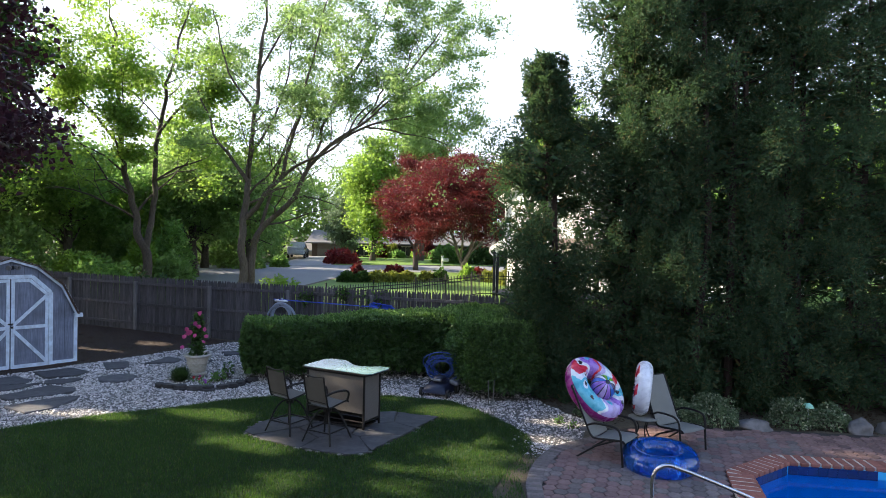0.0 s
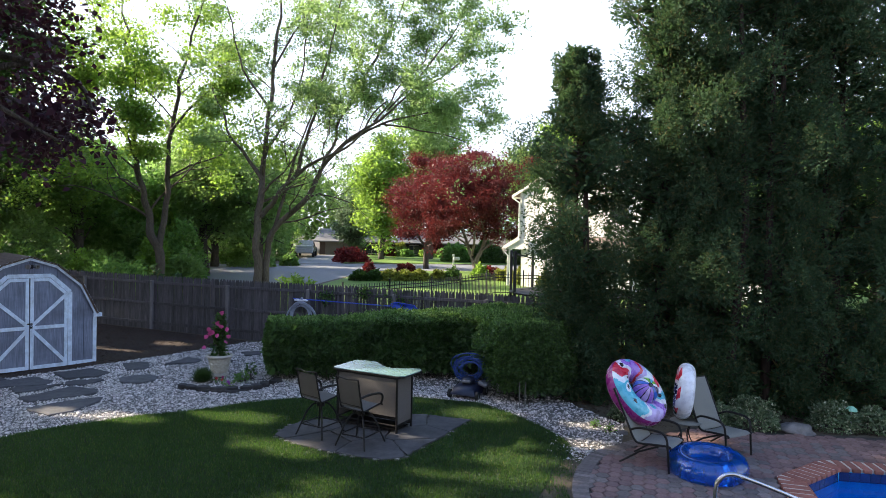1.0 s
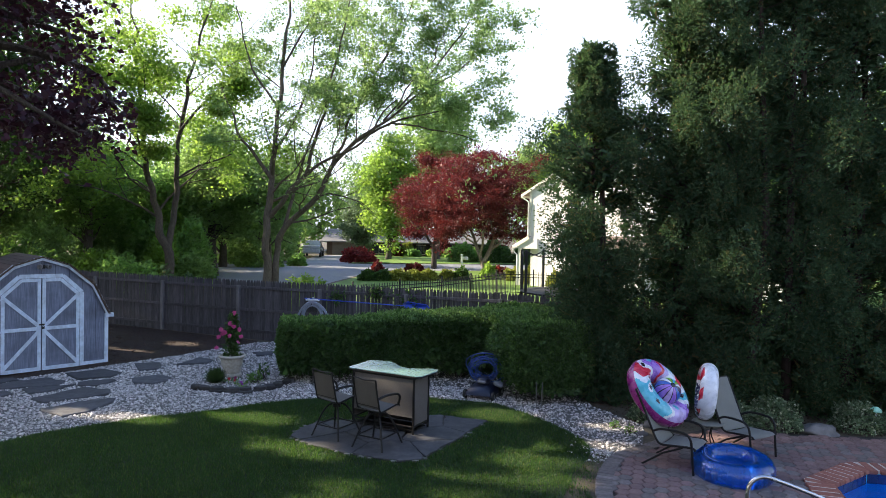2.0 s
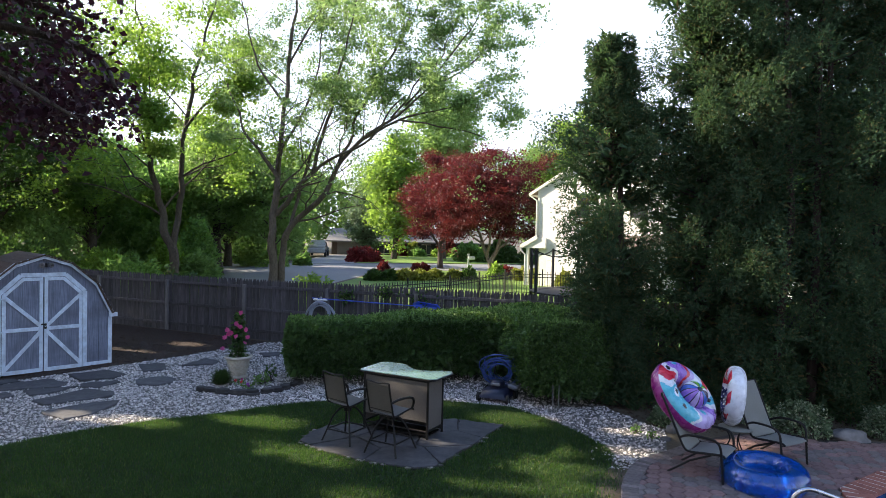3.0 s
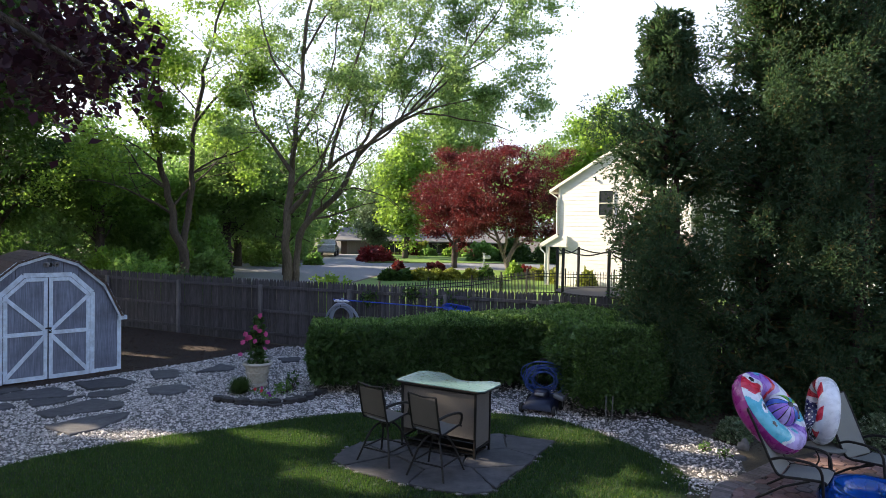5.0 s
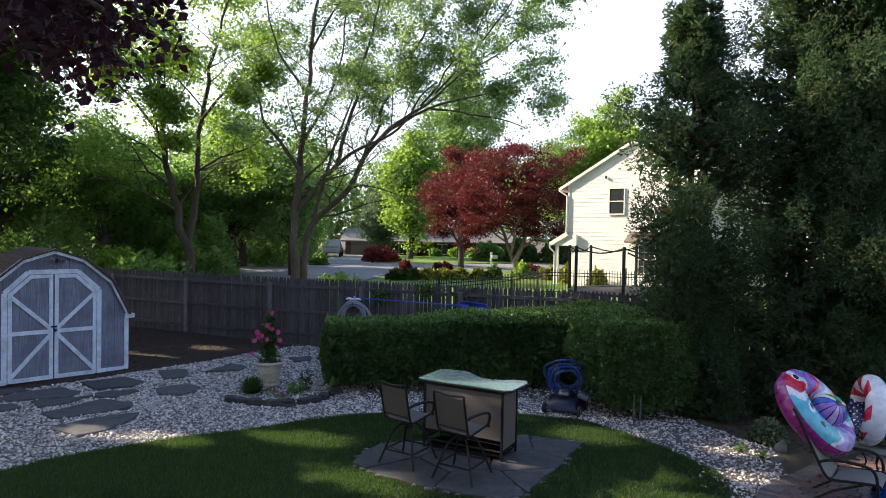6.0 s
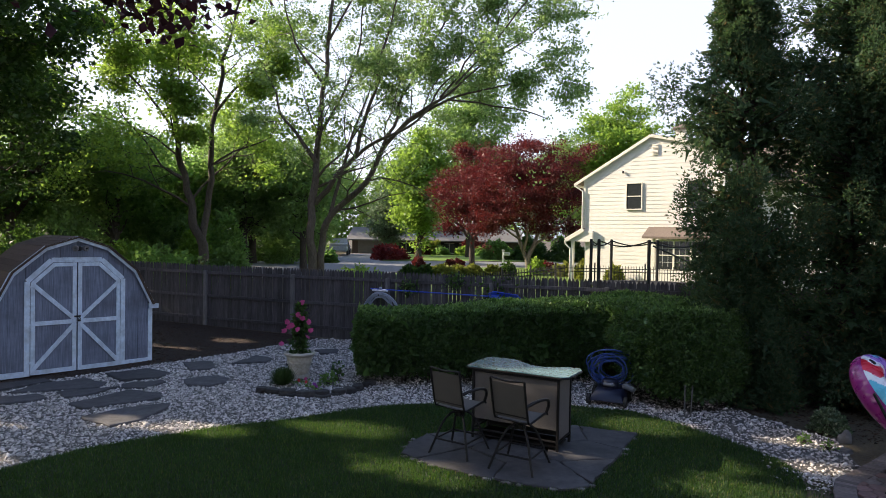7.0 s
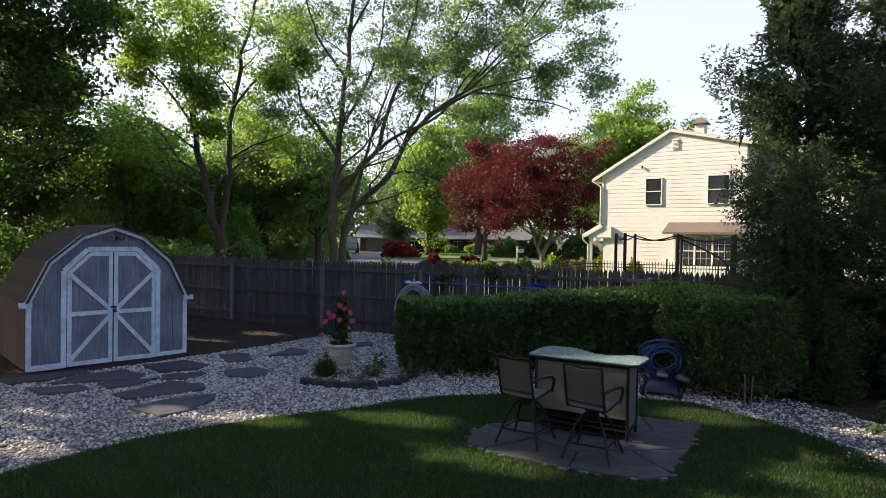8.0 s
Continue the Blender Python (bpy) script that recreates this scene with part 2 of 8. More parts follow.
def wander(rng, p, d, length, r, lev, segs, tips, bend=0.16, up=0.06, kids=4, spread=0.9, keep=0.3):
    """A branch that winds from p along d, with its own branches; tips gathers the places of leaves."""
    n = max(3, int(length / 0.7))
    p, d = np.array(p, float), np.array(d, float)
    pts, dirs = [p], [d]
    for i in range(n):
        d = d + rng.normal(0, bend, 3) + np.array([0, 0, up])
        d = d / np.linalg.norm(d)
        p = p + d * length / n
        pts.append(p)
        dirs.append(d)
    segs.append((pts, [r * (1 - 0.72 * i / n) for i in range(n + 1)]))
    if lev == 0:
        tips.extend(pts[1:])
        return
    tips.append(pts[-1])
    for k in range(kids):
        t = keep + (1 - keep) * (k + rng.uniform(0.2, 0.9)) / kids
        i = min(int(t * n), n - 1)
        q = pts[i] + (pts[i + 1] - pts[i]) * (t * n - i)
        side = np.cross(dirs[i], rng.normal(size=3))
        side /= np.linalg.norm(side)
        wander(rng, q, dirs[i] + side * spread * rng.uniform(0.6, 1.2), length * rng.uniform(0.4, 0.62), max(r * (1 - 0.7 * t) * 0.62, 0.008),
               lev - 1, segs, tips, bend, up, kids, spread, keep)


def wood_mesh(name, segs, material, least=0.0):
    g = Geo()
    for pts, rad in segs:
        if rad[0] < least:
            continue
        g.tube(pts, rad, 9 if rad[0] > 0.12 else 6 if rad[0] > 0.04 else 3)
    me = g.mesh(name, 60)
    me.materials.append(material)
    return me


# invented crown openings that set the yard's sun patches: x, y, half length towards the sun, half width
SUN_SPOTS = [(-4.6, 12.45, 0.95, 0.4), (-3.62, 10.9, 0.6, 0.3), (-3.1, 10.55, 0.6, 0.3), (-2.2, 9.3, 0.5, 0.24), (-2.4, 8.6, 0.5, 0.22), (0.45, 10.5, 0.85, 0.36), (0.1, 13.0, 0.8, 0.45), (0.45, 11.4, 0.75, 0.36),
             (-6.8, 12.15, 0.8, 0.28), (-0.3, 9.6, 0.75, 0.3), (-1.35, 14.2, 0.7, 0.2), (2.0, 11.4, 0.4, 0.22), (7.2, 11.0, 0.35, 0.12), (3.95, 11.85, 0.4, 0.25), (-10.3, 11.8, 0.7, 0.3), (-9.2, 10.6, 0.6, 0.3),
             (-8.2, 12.4, 0.4, 0.22), (-1.0, 11.5, 0.35, 0.15), (0.9, 9.7, 0.4, 0.25), (-0.6, 9.0, 0.5, 0.2), (2.3, 12.5, 0.4, 0.2), (-10.2, 18.2, 0.8, 0.3), (-8.9, 19.3, 0.7, 0.25),
             (-4.0, 30.5, 2.6, 1.7), (0.8, 33.6, 3.0, 1.6), (-3.5, 39.8, 3.6, 0.9), (-6.6, 24.3, 1.2, 0.8)]
SUN_WAY = np.array([math.sin(_az) * math.cos(_el), math.cos(_az) * math.cos(_el), math.sin(_el)])


def in_opening(p):
    """Whether a place lies in one of the openings, seen along the sun's rays."""
    g = p - SUN_WAY * (p[:, 2:3] / SUN_WAY[2])
    ux, uy = math.sin(_az), math.cos(_az)
    wav = 1 + 0.35 * np.sin(g[:, 0] * 7.3 + 2 * np.sin(g[:, 1] * 5.1)) * np.sin(g[:, 1] * 9.7 + g[:, 0] * 3)
    hit = np.zeros(len(p), bool)
    for x, y, along_, across in SUN_SPOTS:
        du, dv = (g[:, 0] - x) * ux + (g[:, 1] - y) * uy, (g[:, 0] - x) * -uy + (g[:, 1] - y) * ux
        hit |= (du / (along_ + 0.24)) ** 2 + (dv / (across + 0.15)) ** 2 < wav
    return hit & (p[:, 2] > 1.5)


def tree(name, base, limbs, leaf_mat, bark, label, seed, count=15000, size=0.16, aspect=0.6, sigma=0.45, lev=2, kids=4, up=0.05, leaf_up=0.5,
         spread=0.9, bend=0.16, category="tree", reach=0.55, group="", flat=0.7, keep=0.3, crook=0.28, over=None, twig=0.012, clumps=0, least=0.0, dome=None):
    """A tree: main limbs given as lines of (x, y, z, radius) from its base, the finer branches grown on them, and leaves round the twigs."""
    rng = np.random.default_rng(seed)
    segs, tips = [], []
    for limb in limbs:
        line = [np.array(p[:3], float) for p in smooth_line([p[:3] for p in limb], 6)]
        for k in range(4, len(line)):
            line[k] = line[k] + crook * np.array([noise.noise((line[k][2] * 0.9, seed + i * 3.1, len(segs))) for i in range(3)])
        rad = np.interp(np.linspace(0, len(limb) - 1, len(line)), range(len(limb)), [p[3] for p in limb])
        segs.append((line, list(rad)))
        total = sum(np.linalg.norm(b - a) for a, b in zip(line, line[1:]))
        number = max(3, int(total * 0.9))
        for k in range(number):
            t = 0.3 + 0.7 * (k + rng.uniform(0, 0.8)) / number
            i = min(int(t * (len(line) - 1)), len(line) - 2)
            d = line[i + 1] - line[i]
            d = d / np.linalg.norm(d)
            side = np.cross(d, rng.normal(size=3))
            side /= np.linalg.norm(side)
            wander(rng, line[i], d * 0.6 + side * spread, max(total * reach * (1.15 - 0.5 * t), least) * rng.uniform(0.35, 0.7), rad[i] * 0.4, lev - 1, segs, tips, bend, up, kids, spread, keep)
        tips.append(line[-1])
    tips = np.array(tips)
    if clumps:
        tips = tips[rng.integers(0, len(tips), clumps)]
    if dome is not None:
        centre, radii, number = dome
        u = unit(rng.normal(size=(number, 3))) * (rng.uniform(0, 1, (number, 1)) ** 0.4)
        tips = np.concatenate([tips, np.array(centre) + u * np.array(radii)])
    pick = tips[rng.integers(0, len(tips), count)]
    p = pick + rng.normal(size=(count, 3)) * sigma * np.array([1, 1, flat])
    if over is not None:
        p = p[over(p)]
    p = p[~in_opening(p + np.array(base, float))]
    root = thing(name, pose(*base), label, category, group)
    part("trunk", wood_mesh("trunk", segs, bark, twig), bark, root)
    part("crown", leaf_mesh("crown", leaf_quads(rng, p, size, aspect, leaf_up), leaf_mat), leaf_mat, root)
    return root


def dome_tree(name, base, height, radius, low, leaf_mat, bark, label, seed, count, size, clumps=120, sigma=0.45, trunk_r=0.26, group="", flat=0.6, aspect=0.7, narrow=0.0):
    """A broad tree: trunk, limbs that bend up to tufts of foliage spread through a lumpy dome, and leaves in the tufts; narrow: how far it tapers upwards."""
    rng = np.random.default_rng(seed)
    mid, tall = (height + low) / 2, (height - low) / 2 - sigma * 0.7
    u = unit(rng.normal(size=(clumps, 3)))
    lump = 0.88 + 0.3 * np.array([noise.noise((q[0] * 1.7 + seed, q[1] * 1.7, q[2] * 1.7)) for q in u])
    r = (rng.uniform(0, 1, clumps) ** 0.45 * lump)[:, None]
    taper = 1 - narrow * (u[:, 2:3] * r + 1) / 2
    c = u * r * np.concatenate([(radius - sigma) * taper, (radius - sigma) * taper, np.full((clumps, 1), tall)], 1) + np.array([0, 0, mid])
    bend = rng.normal(0, 0.25, 2)
    trunk = [np.array([bend[0] * math.sin(3 * t), bend[1] * math.sin(2.5 * t), -0.2 + t * (height * 0.86 + 0.2)]) for t in np.linspace(0, 1, 9)]
    rad = [trunk_r * q for q in (1.35, 1.0, 0.9, 0.8, 0.66, 0.5, 0.36, 0.22, 0.08)]
    segs = [(trunk, rad)]
    for i in np.argsort(rng.random(clumps))[: min(clumps, 70)]:
        t = min(max((c[i][2] - 0.35 * np.linalg.norm(c[i][:2])) / height, 0.16), 0.8)
        k = min(int(t / 0.86 * 8), 7)
        a, b = trunk[k], c[i]
        thick = max(rad[k] * 0.32, 0.02)
        limb = [a, a + (b - a) * 0.4 + np.array([0, 0, 0.06 * height * rng.uniform(0.2, 1)]), a + (b - a) * 0.75 + rng.normal(0, 0.2, 3), b]
        line = np.concatenate([q + np.linspace(0, 1, 6)[:, None] * (w - q) for q, w in zip(limb, limb[1:])])
        if in_opening(line + np.array(base, float)).sum() < 3:
            segs.append((limb, [thick, thick * 0.7, thick * 0.42, 0.01]))
    which = rng.integers(0, clumps, count)
    p = c[which] + rng.normal(size=(count, 3)) * sigma * np.array([1, 1, flat])
    p = p[~in_opening(p + np.array(base, float))]
    root = thing(name, pose(*base), label, "tree", group)
    part("trunk", wood_mesh("trunk", segs, bark), bark, root)
    part("crown", leaf_mesh("crown", leaf_quads(rng, p, size, aspect, 0.5), leaf_mat), leaf_mat, root)
    return root

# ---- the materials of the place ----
# yard lawn: the shade over it is partly in these dark greens
GRASS = leafy("shaded_grass_blade", (0.012, 0.038, 0.012), (0.026, 0.069, 0.019), (0.12, 0.25, 0.03), 0.3, 0.55, (0.16, 0.15, 0.05))
LAWN = surface("shaded_lawn_soil", (0.012, 0.026, 0.008), (0.025, 0.046, 0.012), 14, stain=(1.5, 1.2, 0.8), stain_scale=0.35, stain_amount=0.35, bump=0.8, bump_scale=45, depth=0.03)
SOIL = surface("soil", (0.06, 0.05, 0.035), (0.11, 0.09, 0.055), 12, stain_scale=0.3, bump=0.7, bump_scale=30, depth=0.03)
MULCH = surface("mulch", (0.018, 0.0105, 0.0075), (0.053, 0.03, 0.02), 30, stain_scale=0.7, bump=1.0, bump_scale=40, depth=0.04)
CHIP = surface("mulch_chip", (0.028, 0.0165, 0.011), (0.08, 0.046, 0.029), 20, vary="island", vary_amount=0.6)
GRAVEL_BED = surface("gravel_bed", (0.045, 0.042, 0.04), (0.22, 0.21, 0.2), 60, bump=1.0, bump_scale=50, depth=0.03)
PEBBLE = surface("white_pebble", (0.42, 0.395, 0.38), (0.74, 0.7, 0.68), 30, vary="island", vary_amount=0.55, rough=(0.5, 0.8), bump=0.2)
ASPHALT = surface("asphalt", (0.16, 0.165, 0.18), (0.22, 0.225, 0.24), 60, stain=(0.75, 0.75, 0.78), stain_scale=0.12, stain_amount=0.6, bump=0.4, bump_scale=90)
DRIVE = surface("drive", (0.2, 0.2, 0.21), (0.28, 0.27, 0.27), 40, stain_scale=0.2)
# street-side lawns, coloured lighter than the yard's to look sunlit
FAR_GRASS = surface("sunlit_far_grass", (0.09, 0.16, 0.025), (0.15, 0.24, 0.04), 6, stain=(0.8, 0.85, 0.7), stain_scale=0.25, bump=0.5, bump_scale=12, depth=0.05)
BARK = surface("bark", (0.036, 0.028, 0.022), (0.105, 0.085, 0.068), 9, stretch=(3, 3, 0.6), bump=1.0, bump_scale=18, depth=0.03)
BARK_PALE = surface("pale_bark", (0.1, 0.085, 0.07), (0.24, 0.21, 0.175), 8, stretch=(3, 3, 0.7), bump=0.9, bump_scale=14, depth=0.02)
BARK_MID = surface("brown_bark", (0.055, 0.043, 0.033), (0.15, 0.12, 0.09), 8, stretch=(3, 3, 0.7), bump=0.9, bump_scale=14, depth=0.02)
BARK_RED = surface("fibrous_bark", (0.022, 0.015, 0.012), (0.06, 0.038, 0.027), 10, stretch=(6, 6, 0.5), bump=0.8)
LEAF = leafy("maple_leaf", (0.045, 0.105, 0.026), (0.1, 0.18, 0.044), (0.3, 0.52, 0.12), 0.5)
# dark green leaf; on the left woods the darkness stands for shade
LEAF_DARK = leafy("dark_shaded_leaf", (0.02, 0.05, 0.016), (0.046, 0.09, 0.026), (0.13, 0.26, 0.04), 0.34)
# paler leaf: distance haze and filtered sun put into the colour
LEAF_HAZY = leafy("haze_pale_leaf", (0.07, 0.14, 0.05), (0.12, 0.2, 0.075), (0.34, 0.52, 0.13), 0.5)
# yellow-green leaf brightened to carry sunlight in its colour
LEAF_BRIGHT = leafy("bright_sunlit_leaf", (0.058, 0.135, 0.022), (0.115, 0.215, 0.04), (0.39, 0.59, 0.09), 0.47)
LEAF_FINE = leafy("locust_leaf", (0.074, 0.14, 0.05), (0.135, 0.215, 0.085), (0.38, 0.56, 0.18), 0.5)
LEAF_RED = leafy("red_maple_leaf", (0.04, 0.009, 0.012), (0.12, 0.023, 0.024), (0.22, 0.03, 0.027), 0.27)
LEAF_CRIMSON = leafy("crimson_leaf", (0.1, 0.014, 0.016), (0.24, 0.035, 0.035), (0.34, 0.04, 0.035), 0.3)
LEAF_PURPLE = leafy("purple_leaf", (0.018, 0.011, 0.022), (0.05, 0.026, 0.046), (0.12, 0.03, 0.04), 0.34, 0.4)
NEEDLE = leafy("arborvitae_spray", (0.031, 0.066, 0.036), (0.05, 0.093, 0.047), (0.14, 0.26, 0.085), 0.26, 0.8, (0.16, 0.1, 0.04))
SPRUCE = leafy("spruce_needle", (0.09, 0.15, 0.095), (0.15, 0.215, 0.14), (0.22, 0.32, 0.16), 0.3)
BOX_LEAF = leafy("hedge_leaf", (0.031, 0.07, 0.025), (0.074, 0.138, 0.046), (0.14, 0.28, 0.045), 0.3, 0.38)

# ---- the land ----
POOL = [(4.62, 9.0), (4.83, 9.81), (5.74, 10.47), (7.22, 10.28), (12.5, 9.6), (12.5, 3.0), (4.2, 3.0), (4.3, 7.6)]
LAWN_EDGE = [(-9.3, 8.9), (-8.87, 9.8), (-8.4, 10.6), (-8.0, 11.2), (-7.3, 11.8), (-6.5, 12.4), (-5.65, 12.85), (-4.85, 13.5), (-3.95, 13.97), (-3.0, 14.2), (-1.2, 14.3), (-0.45, 14.15),
             (0.1, 14.0), (0.7, 13.3), (1.2, 12.5), (1.55, 11.75), (1.62, 11.2), (1.35, 10.55), (1.1, 10.1), (0.75, 9.05), (0.7, 7.0), (0.9, 4.0)]
LAWN_POLY = LAWN_EDGE + [(0.9, -6.0), (-14.0, -6.0), (-12.0, 5.0)]
BED_LINE = [(-12.6, 13.6), (-11.8, 14.2), (-9.8, 16.5), (-9.2, 17.2), (-8.6, 17.8), (-7.8, 18.9), (-6.9, 20.0)]
GRAVEL_POLY = list(reversed(LAWN_EDGE[:17])) + [(-13.5, 8.6), (-14.5, 12.5), (-12.6, 13.6)] + BED_LINE[1:] + [(-6.0, 19.9), (-4.6, 19.2), (-2.5, 18.4), (0.4, 17.4), (1.9, 16.6), (2.05, 15.0), (2.2, 13.9), (2.9, 12.75), (2.55, 11.5), (2.2, 11.25)]
MULCH_POLY = list(reversed(BED_LINE)) + [(-16.5, 14.0), (-17.5, 23.8), (-10.8, 21.55), (-7.7, 20.35)]
ground = sheet("ground", [[(-700, -300), (700, -300), (700, 900), (-700, 900)], POOL], SOIL)
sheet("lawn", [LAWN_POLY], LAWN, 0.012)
sheet("gravel_path", [GRAVEL_POLY], GRAVEL_BED, 0.008)
sheet("mulch_bed", [MULCH_POLY], MULCH, 0.016)
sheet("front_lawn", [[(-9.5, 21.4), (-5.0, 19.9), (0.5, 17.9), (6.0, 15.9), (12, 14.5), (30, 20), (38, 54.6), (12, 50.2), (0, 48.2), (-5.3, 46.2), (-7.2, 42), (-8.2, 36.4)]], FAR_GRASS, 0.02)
sheet("street", [[(-24, 41.5), (-21, 38.2), (-15, 36.2), (-8.5, 36.6), (-7.5, 42), (-5.5, 46.5), (0, 48.5), (12, 50.5), (40, 55), (90, 60), (90, 72), (40, 65), (10, 61), (-4, 58), (-8.2, 56.4), (-12.7, 54.0), (-20, 50.5), (-24, 48)]], ASPHALT, 0.012)
sheet("far_lawn", [[(-10.4, 55.5), (-8.0, 56.7), (-4, 58.3), (10, 61.3), (40, 65.3), (90, 72.3), (90, 84), (20, 80), (-2, 79), (-13.2, 76)]], FAR_GRASS, 0.06)
sheet("driveway", [[(-14.8, 53.2), (-10.6, 55.2), (-13.5, 76.0), (-17.6, 74.5)]], DRIVE, 0.03)
# plain wall behind the camera, unseen, added to block sky light
tagged(new("wall_south", Geo().box((0, -7.2, 3.7), (30, 0.3, 7.4), None, 0.0).mesh("wall_south")), kind="structure").data.materials.append(surface("plain_siding", (0.3, 0.29, 0.27), (0.4, 0.39, 0.37), 8))

# ---- trees ----
def sprays(rng, p, d, size, width, fan=4, spread=0.42):
    """Feathery fans of narrow pointed blades at the places p, pointing along d."""
    n = len(p)
    p = np.repeat(p, fan, 0)
    d = unit(np.repeat(d, fan, 0) + rng.normal(0, spread, (n * fan, 3)))
    side = unit(np.cross(d, rng.normal(size=d.shape)))
    length = (size * rng.uniform(0.6, 1.4, n * fan))[:, None]
    half = side * (width * rng.uniform(0.7, 1.3, n * fan))[:, None] / 2
    return np.stack([p - half, p + half, p + d * length], 1).reshape(-1, 3)


def spray_mesh(name, verts, material):
    me = np_mesh(name, verts, np.arange(len(verts)).reshape(-1, 3))
    me.materials.append(material)
    return me


def arborvitae(base, height, profile, seed, clumps, per=122, label="tall dark green arborvitae in a screen behind the patio", thin=(), lump=0.2, drawn=0.55, boughs=160):
    """A columnar conifer: plumes of feathery sprays on short boughs; profile: radius at parts of the height; thin: stretches of (low, high, share of the boughs kept)."""
    rng = np.random.default_rng(seed)
    segs = []
    for k in range(2):
        ox, oy = rng.normal(0, 0.1, 2)
        segs.append(([(ox, oy, -0.1), (ox * 2, oy * 2, height * 0.3), (ox * 1.4, oy, height * 0.65), (0, 0, height * 0.97)], [0.1, 0.075, 0.05, 0.012]))
    at = (np.arange(boughs) + rng.random(boughs)) / boughs * 0.99 + 0.01
    for low, high, share in thin:
        at = at[(at < low) | (at > high) | (rng.random(len(at)) < share)]
    round_ = np.cumsum(rng.normal(2.4, 0.5, len(at)))
    reach = np.interp(at, [q[0] for q in profile], [q[1] for q in profile]) * rng.normal(1.0, lump, len(at)).clip(0.6, 1.3)
    which = rng.integers(0, len(at), clumps)
    wide = reach[which]
    h = (at[which] + rng.normal(0, 0.22, clumps) / height).clip(0.01, 1.0)
    ang = round_[which] + rng.normal(0, 0.3, clumps) / np.maximum(wide, 0.3)
    out = np.stack([np.cos(ang), np.sin(ang), np.zeros(clumps)], 1)
    part_out = (1 - np.abs(rng.normal(0, 0.3, clumps))).clip(0.15, 1.0)
    stem = np.stack([np.zeros(clumps), np.zeros(clumps), np.maximum(h * height - 0.25 * wide, 0.05)], 1)
    centre = out * (wide * part_out)[:, None] + np.array([0, 0, 1.0]) * np.maximum(h * height, 0.25)[:, None]
    for a, b in zip(stem, centre):
        segs.append(([a, (a + b) / 2 - np.array([0, 0, 0.08]), b], [0.02, 0.012, 0.004]))
    size = rng.uniform(0.22, 0.42, clumps) * np.clip(wide / 0.9, 0.45, 1.0)
    u = unit(rng.normal(size=(clumps, per, 3)))
    r = size[:, None, None] * rng.uniform(0.3, 1.0, (clumps, per, 1)) ** 0.6
    lie = out[:, None, :] * 0.25
    p = centre[:, None, :] + u * r * np.array([0.85, 0.85, 1.25]) + lie * r
    d = unit(u * 0.8 + out[:, None, :] * drawn + np.array([0, 0, 0.25]) + rng.normal(0, 0.25, u.shape))
    p, d = p.reshape(-1, 3), d.reshape(-1, 3)
    ok = p[:, 2] > 0.03
    root = thing("arborvitae", pose(*base), label, "conifer", "arborvitae screen")
    part("trunk", wood_mesh("trunk", segs, BARK_RED), BARK_RED, root)
    part("crown", spray_mesh("crown", sprays(rng, p[ok], d[ok], 0.056, 0.029, 3), NEEDLE), NEEDLE, root)
    k = clumps * 16
    which = rng.integers(0, clumps, k)
    t = rng.uniform(0.1, 0.85, k)[:, None]
    inner = stem[which] * (1 - t) + centre[which] * t + rng.normal(0, 0.1, (k, 3))
    part("inner_sprays", spray_mesh("inner_sprays", sprays(rng, inner, unit(out[which] + rng.normal(0, 0.5, (k, 3))), 0.2, 0.085, 3), NEEDLE), NEEDLE, root)
    return root


SLIM = [(0.0, 0.7), (0.1, 0.95), (0.34, 0.9), (0.4, 1.2), (0.52, 1.45), (0.57, 1.2), (0.62, 1.1), (0.65, 1.45), (0.73, 1.4), (0.79, 0.95), (0.83, 0.45), (0.9, 0.52), (0.96, 0.4), (1.0, 0.12)]
COLUMN = [(0.0, 1.1), (0.08, 1.45), (0.35, 1.5), (0.6, 1.4), (0.78, 1.05), (0.9, 0.6), (1.0, 0.1)]
arborvitae((2.26, 14.85, 0), 7.8, SLIM, 11, 330, 122, "slim arborvitae with see-through middle branches beside the hedge", [(0.36, 0.56, 0.6), (0.56, 0.64, 0.12)], 0.16, boughs=74)
LUMPY = [(0.0, 1.1), (0.1, 1.4), (0.4, 1.5), (0.5, 1.55), (0.56, 0.9), (0.6, 1.05), (0.66, 1.4), (0.74, 1.5), (0.85, 1.1), (1.0, 0.1)]
arborvitae((4.2, 14.75, 0), 12.6, LUMPY, 12, 500)
for k, (x, y, high, seed) in enumerate([(5.3, 14.5, 13.2, 13), (6.5, 14.5, 12.4, 14), (7.8, 14.4, 13.3, 15), (9.2, 14.3, 12.8, 16), (10.6, 14.2, 12.8, 17)]):
    arborvitae((x, y, 0), high, COLUMN, seed, 430 if k < 3 else 300, thin=[(0.45, 0.7, 0.85)])

rng = np.random.default_rng(5)
# the open, fine-leaved pair of stems by the street
gz = float(ground_z(0, 28))


def above_limbs(p):
    """The lower limbs of the open trees are bare; the foot of the crown sinks outwards."""
    foot = 8.3 - 0.17 * np.clip(p[:, 0], 0, 10) - 1.2 * np.clip(-p[:, 0] - 0.4, 0, 1.5) + 0.5 * np.sin(p[:, 0] * 2.1) * np.sin(p[:, 1] * 1.7)
    return (p[:, 2] > foot) | (np.sin(p[:, 0] * 51.3 + p[:, 2] * 37.7) > 0.88)


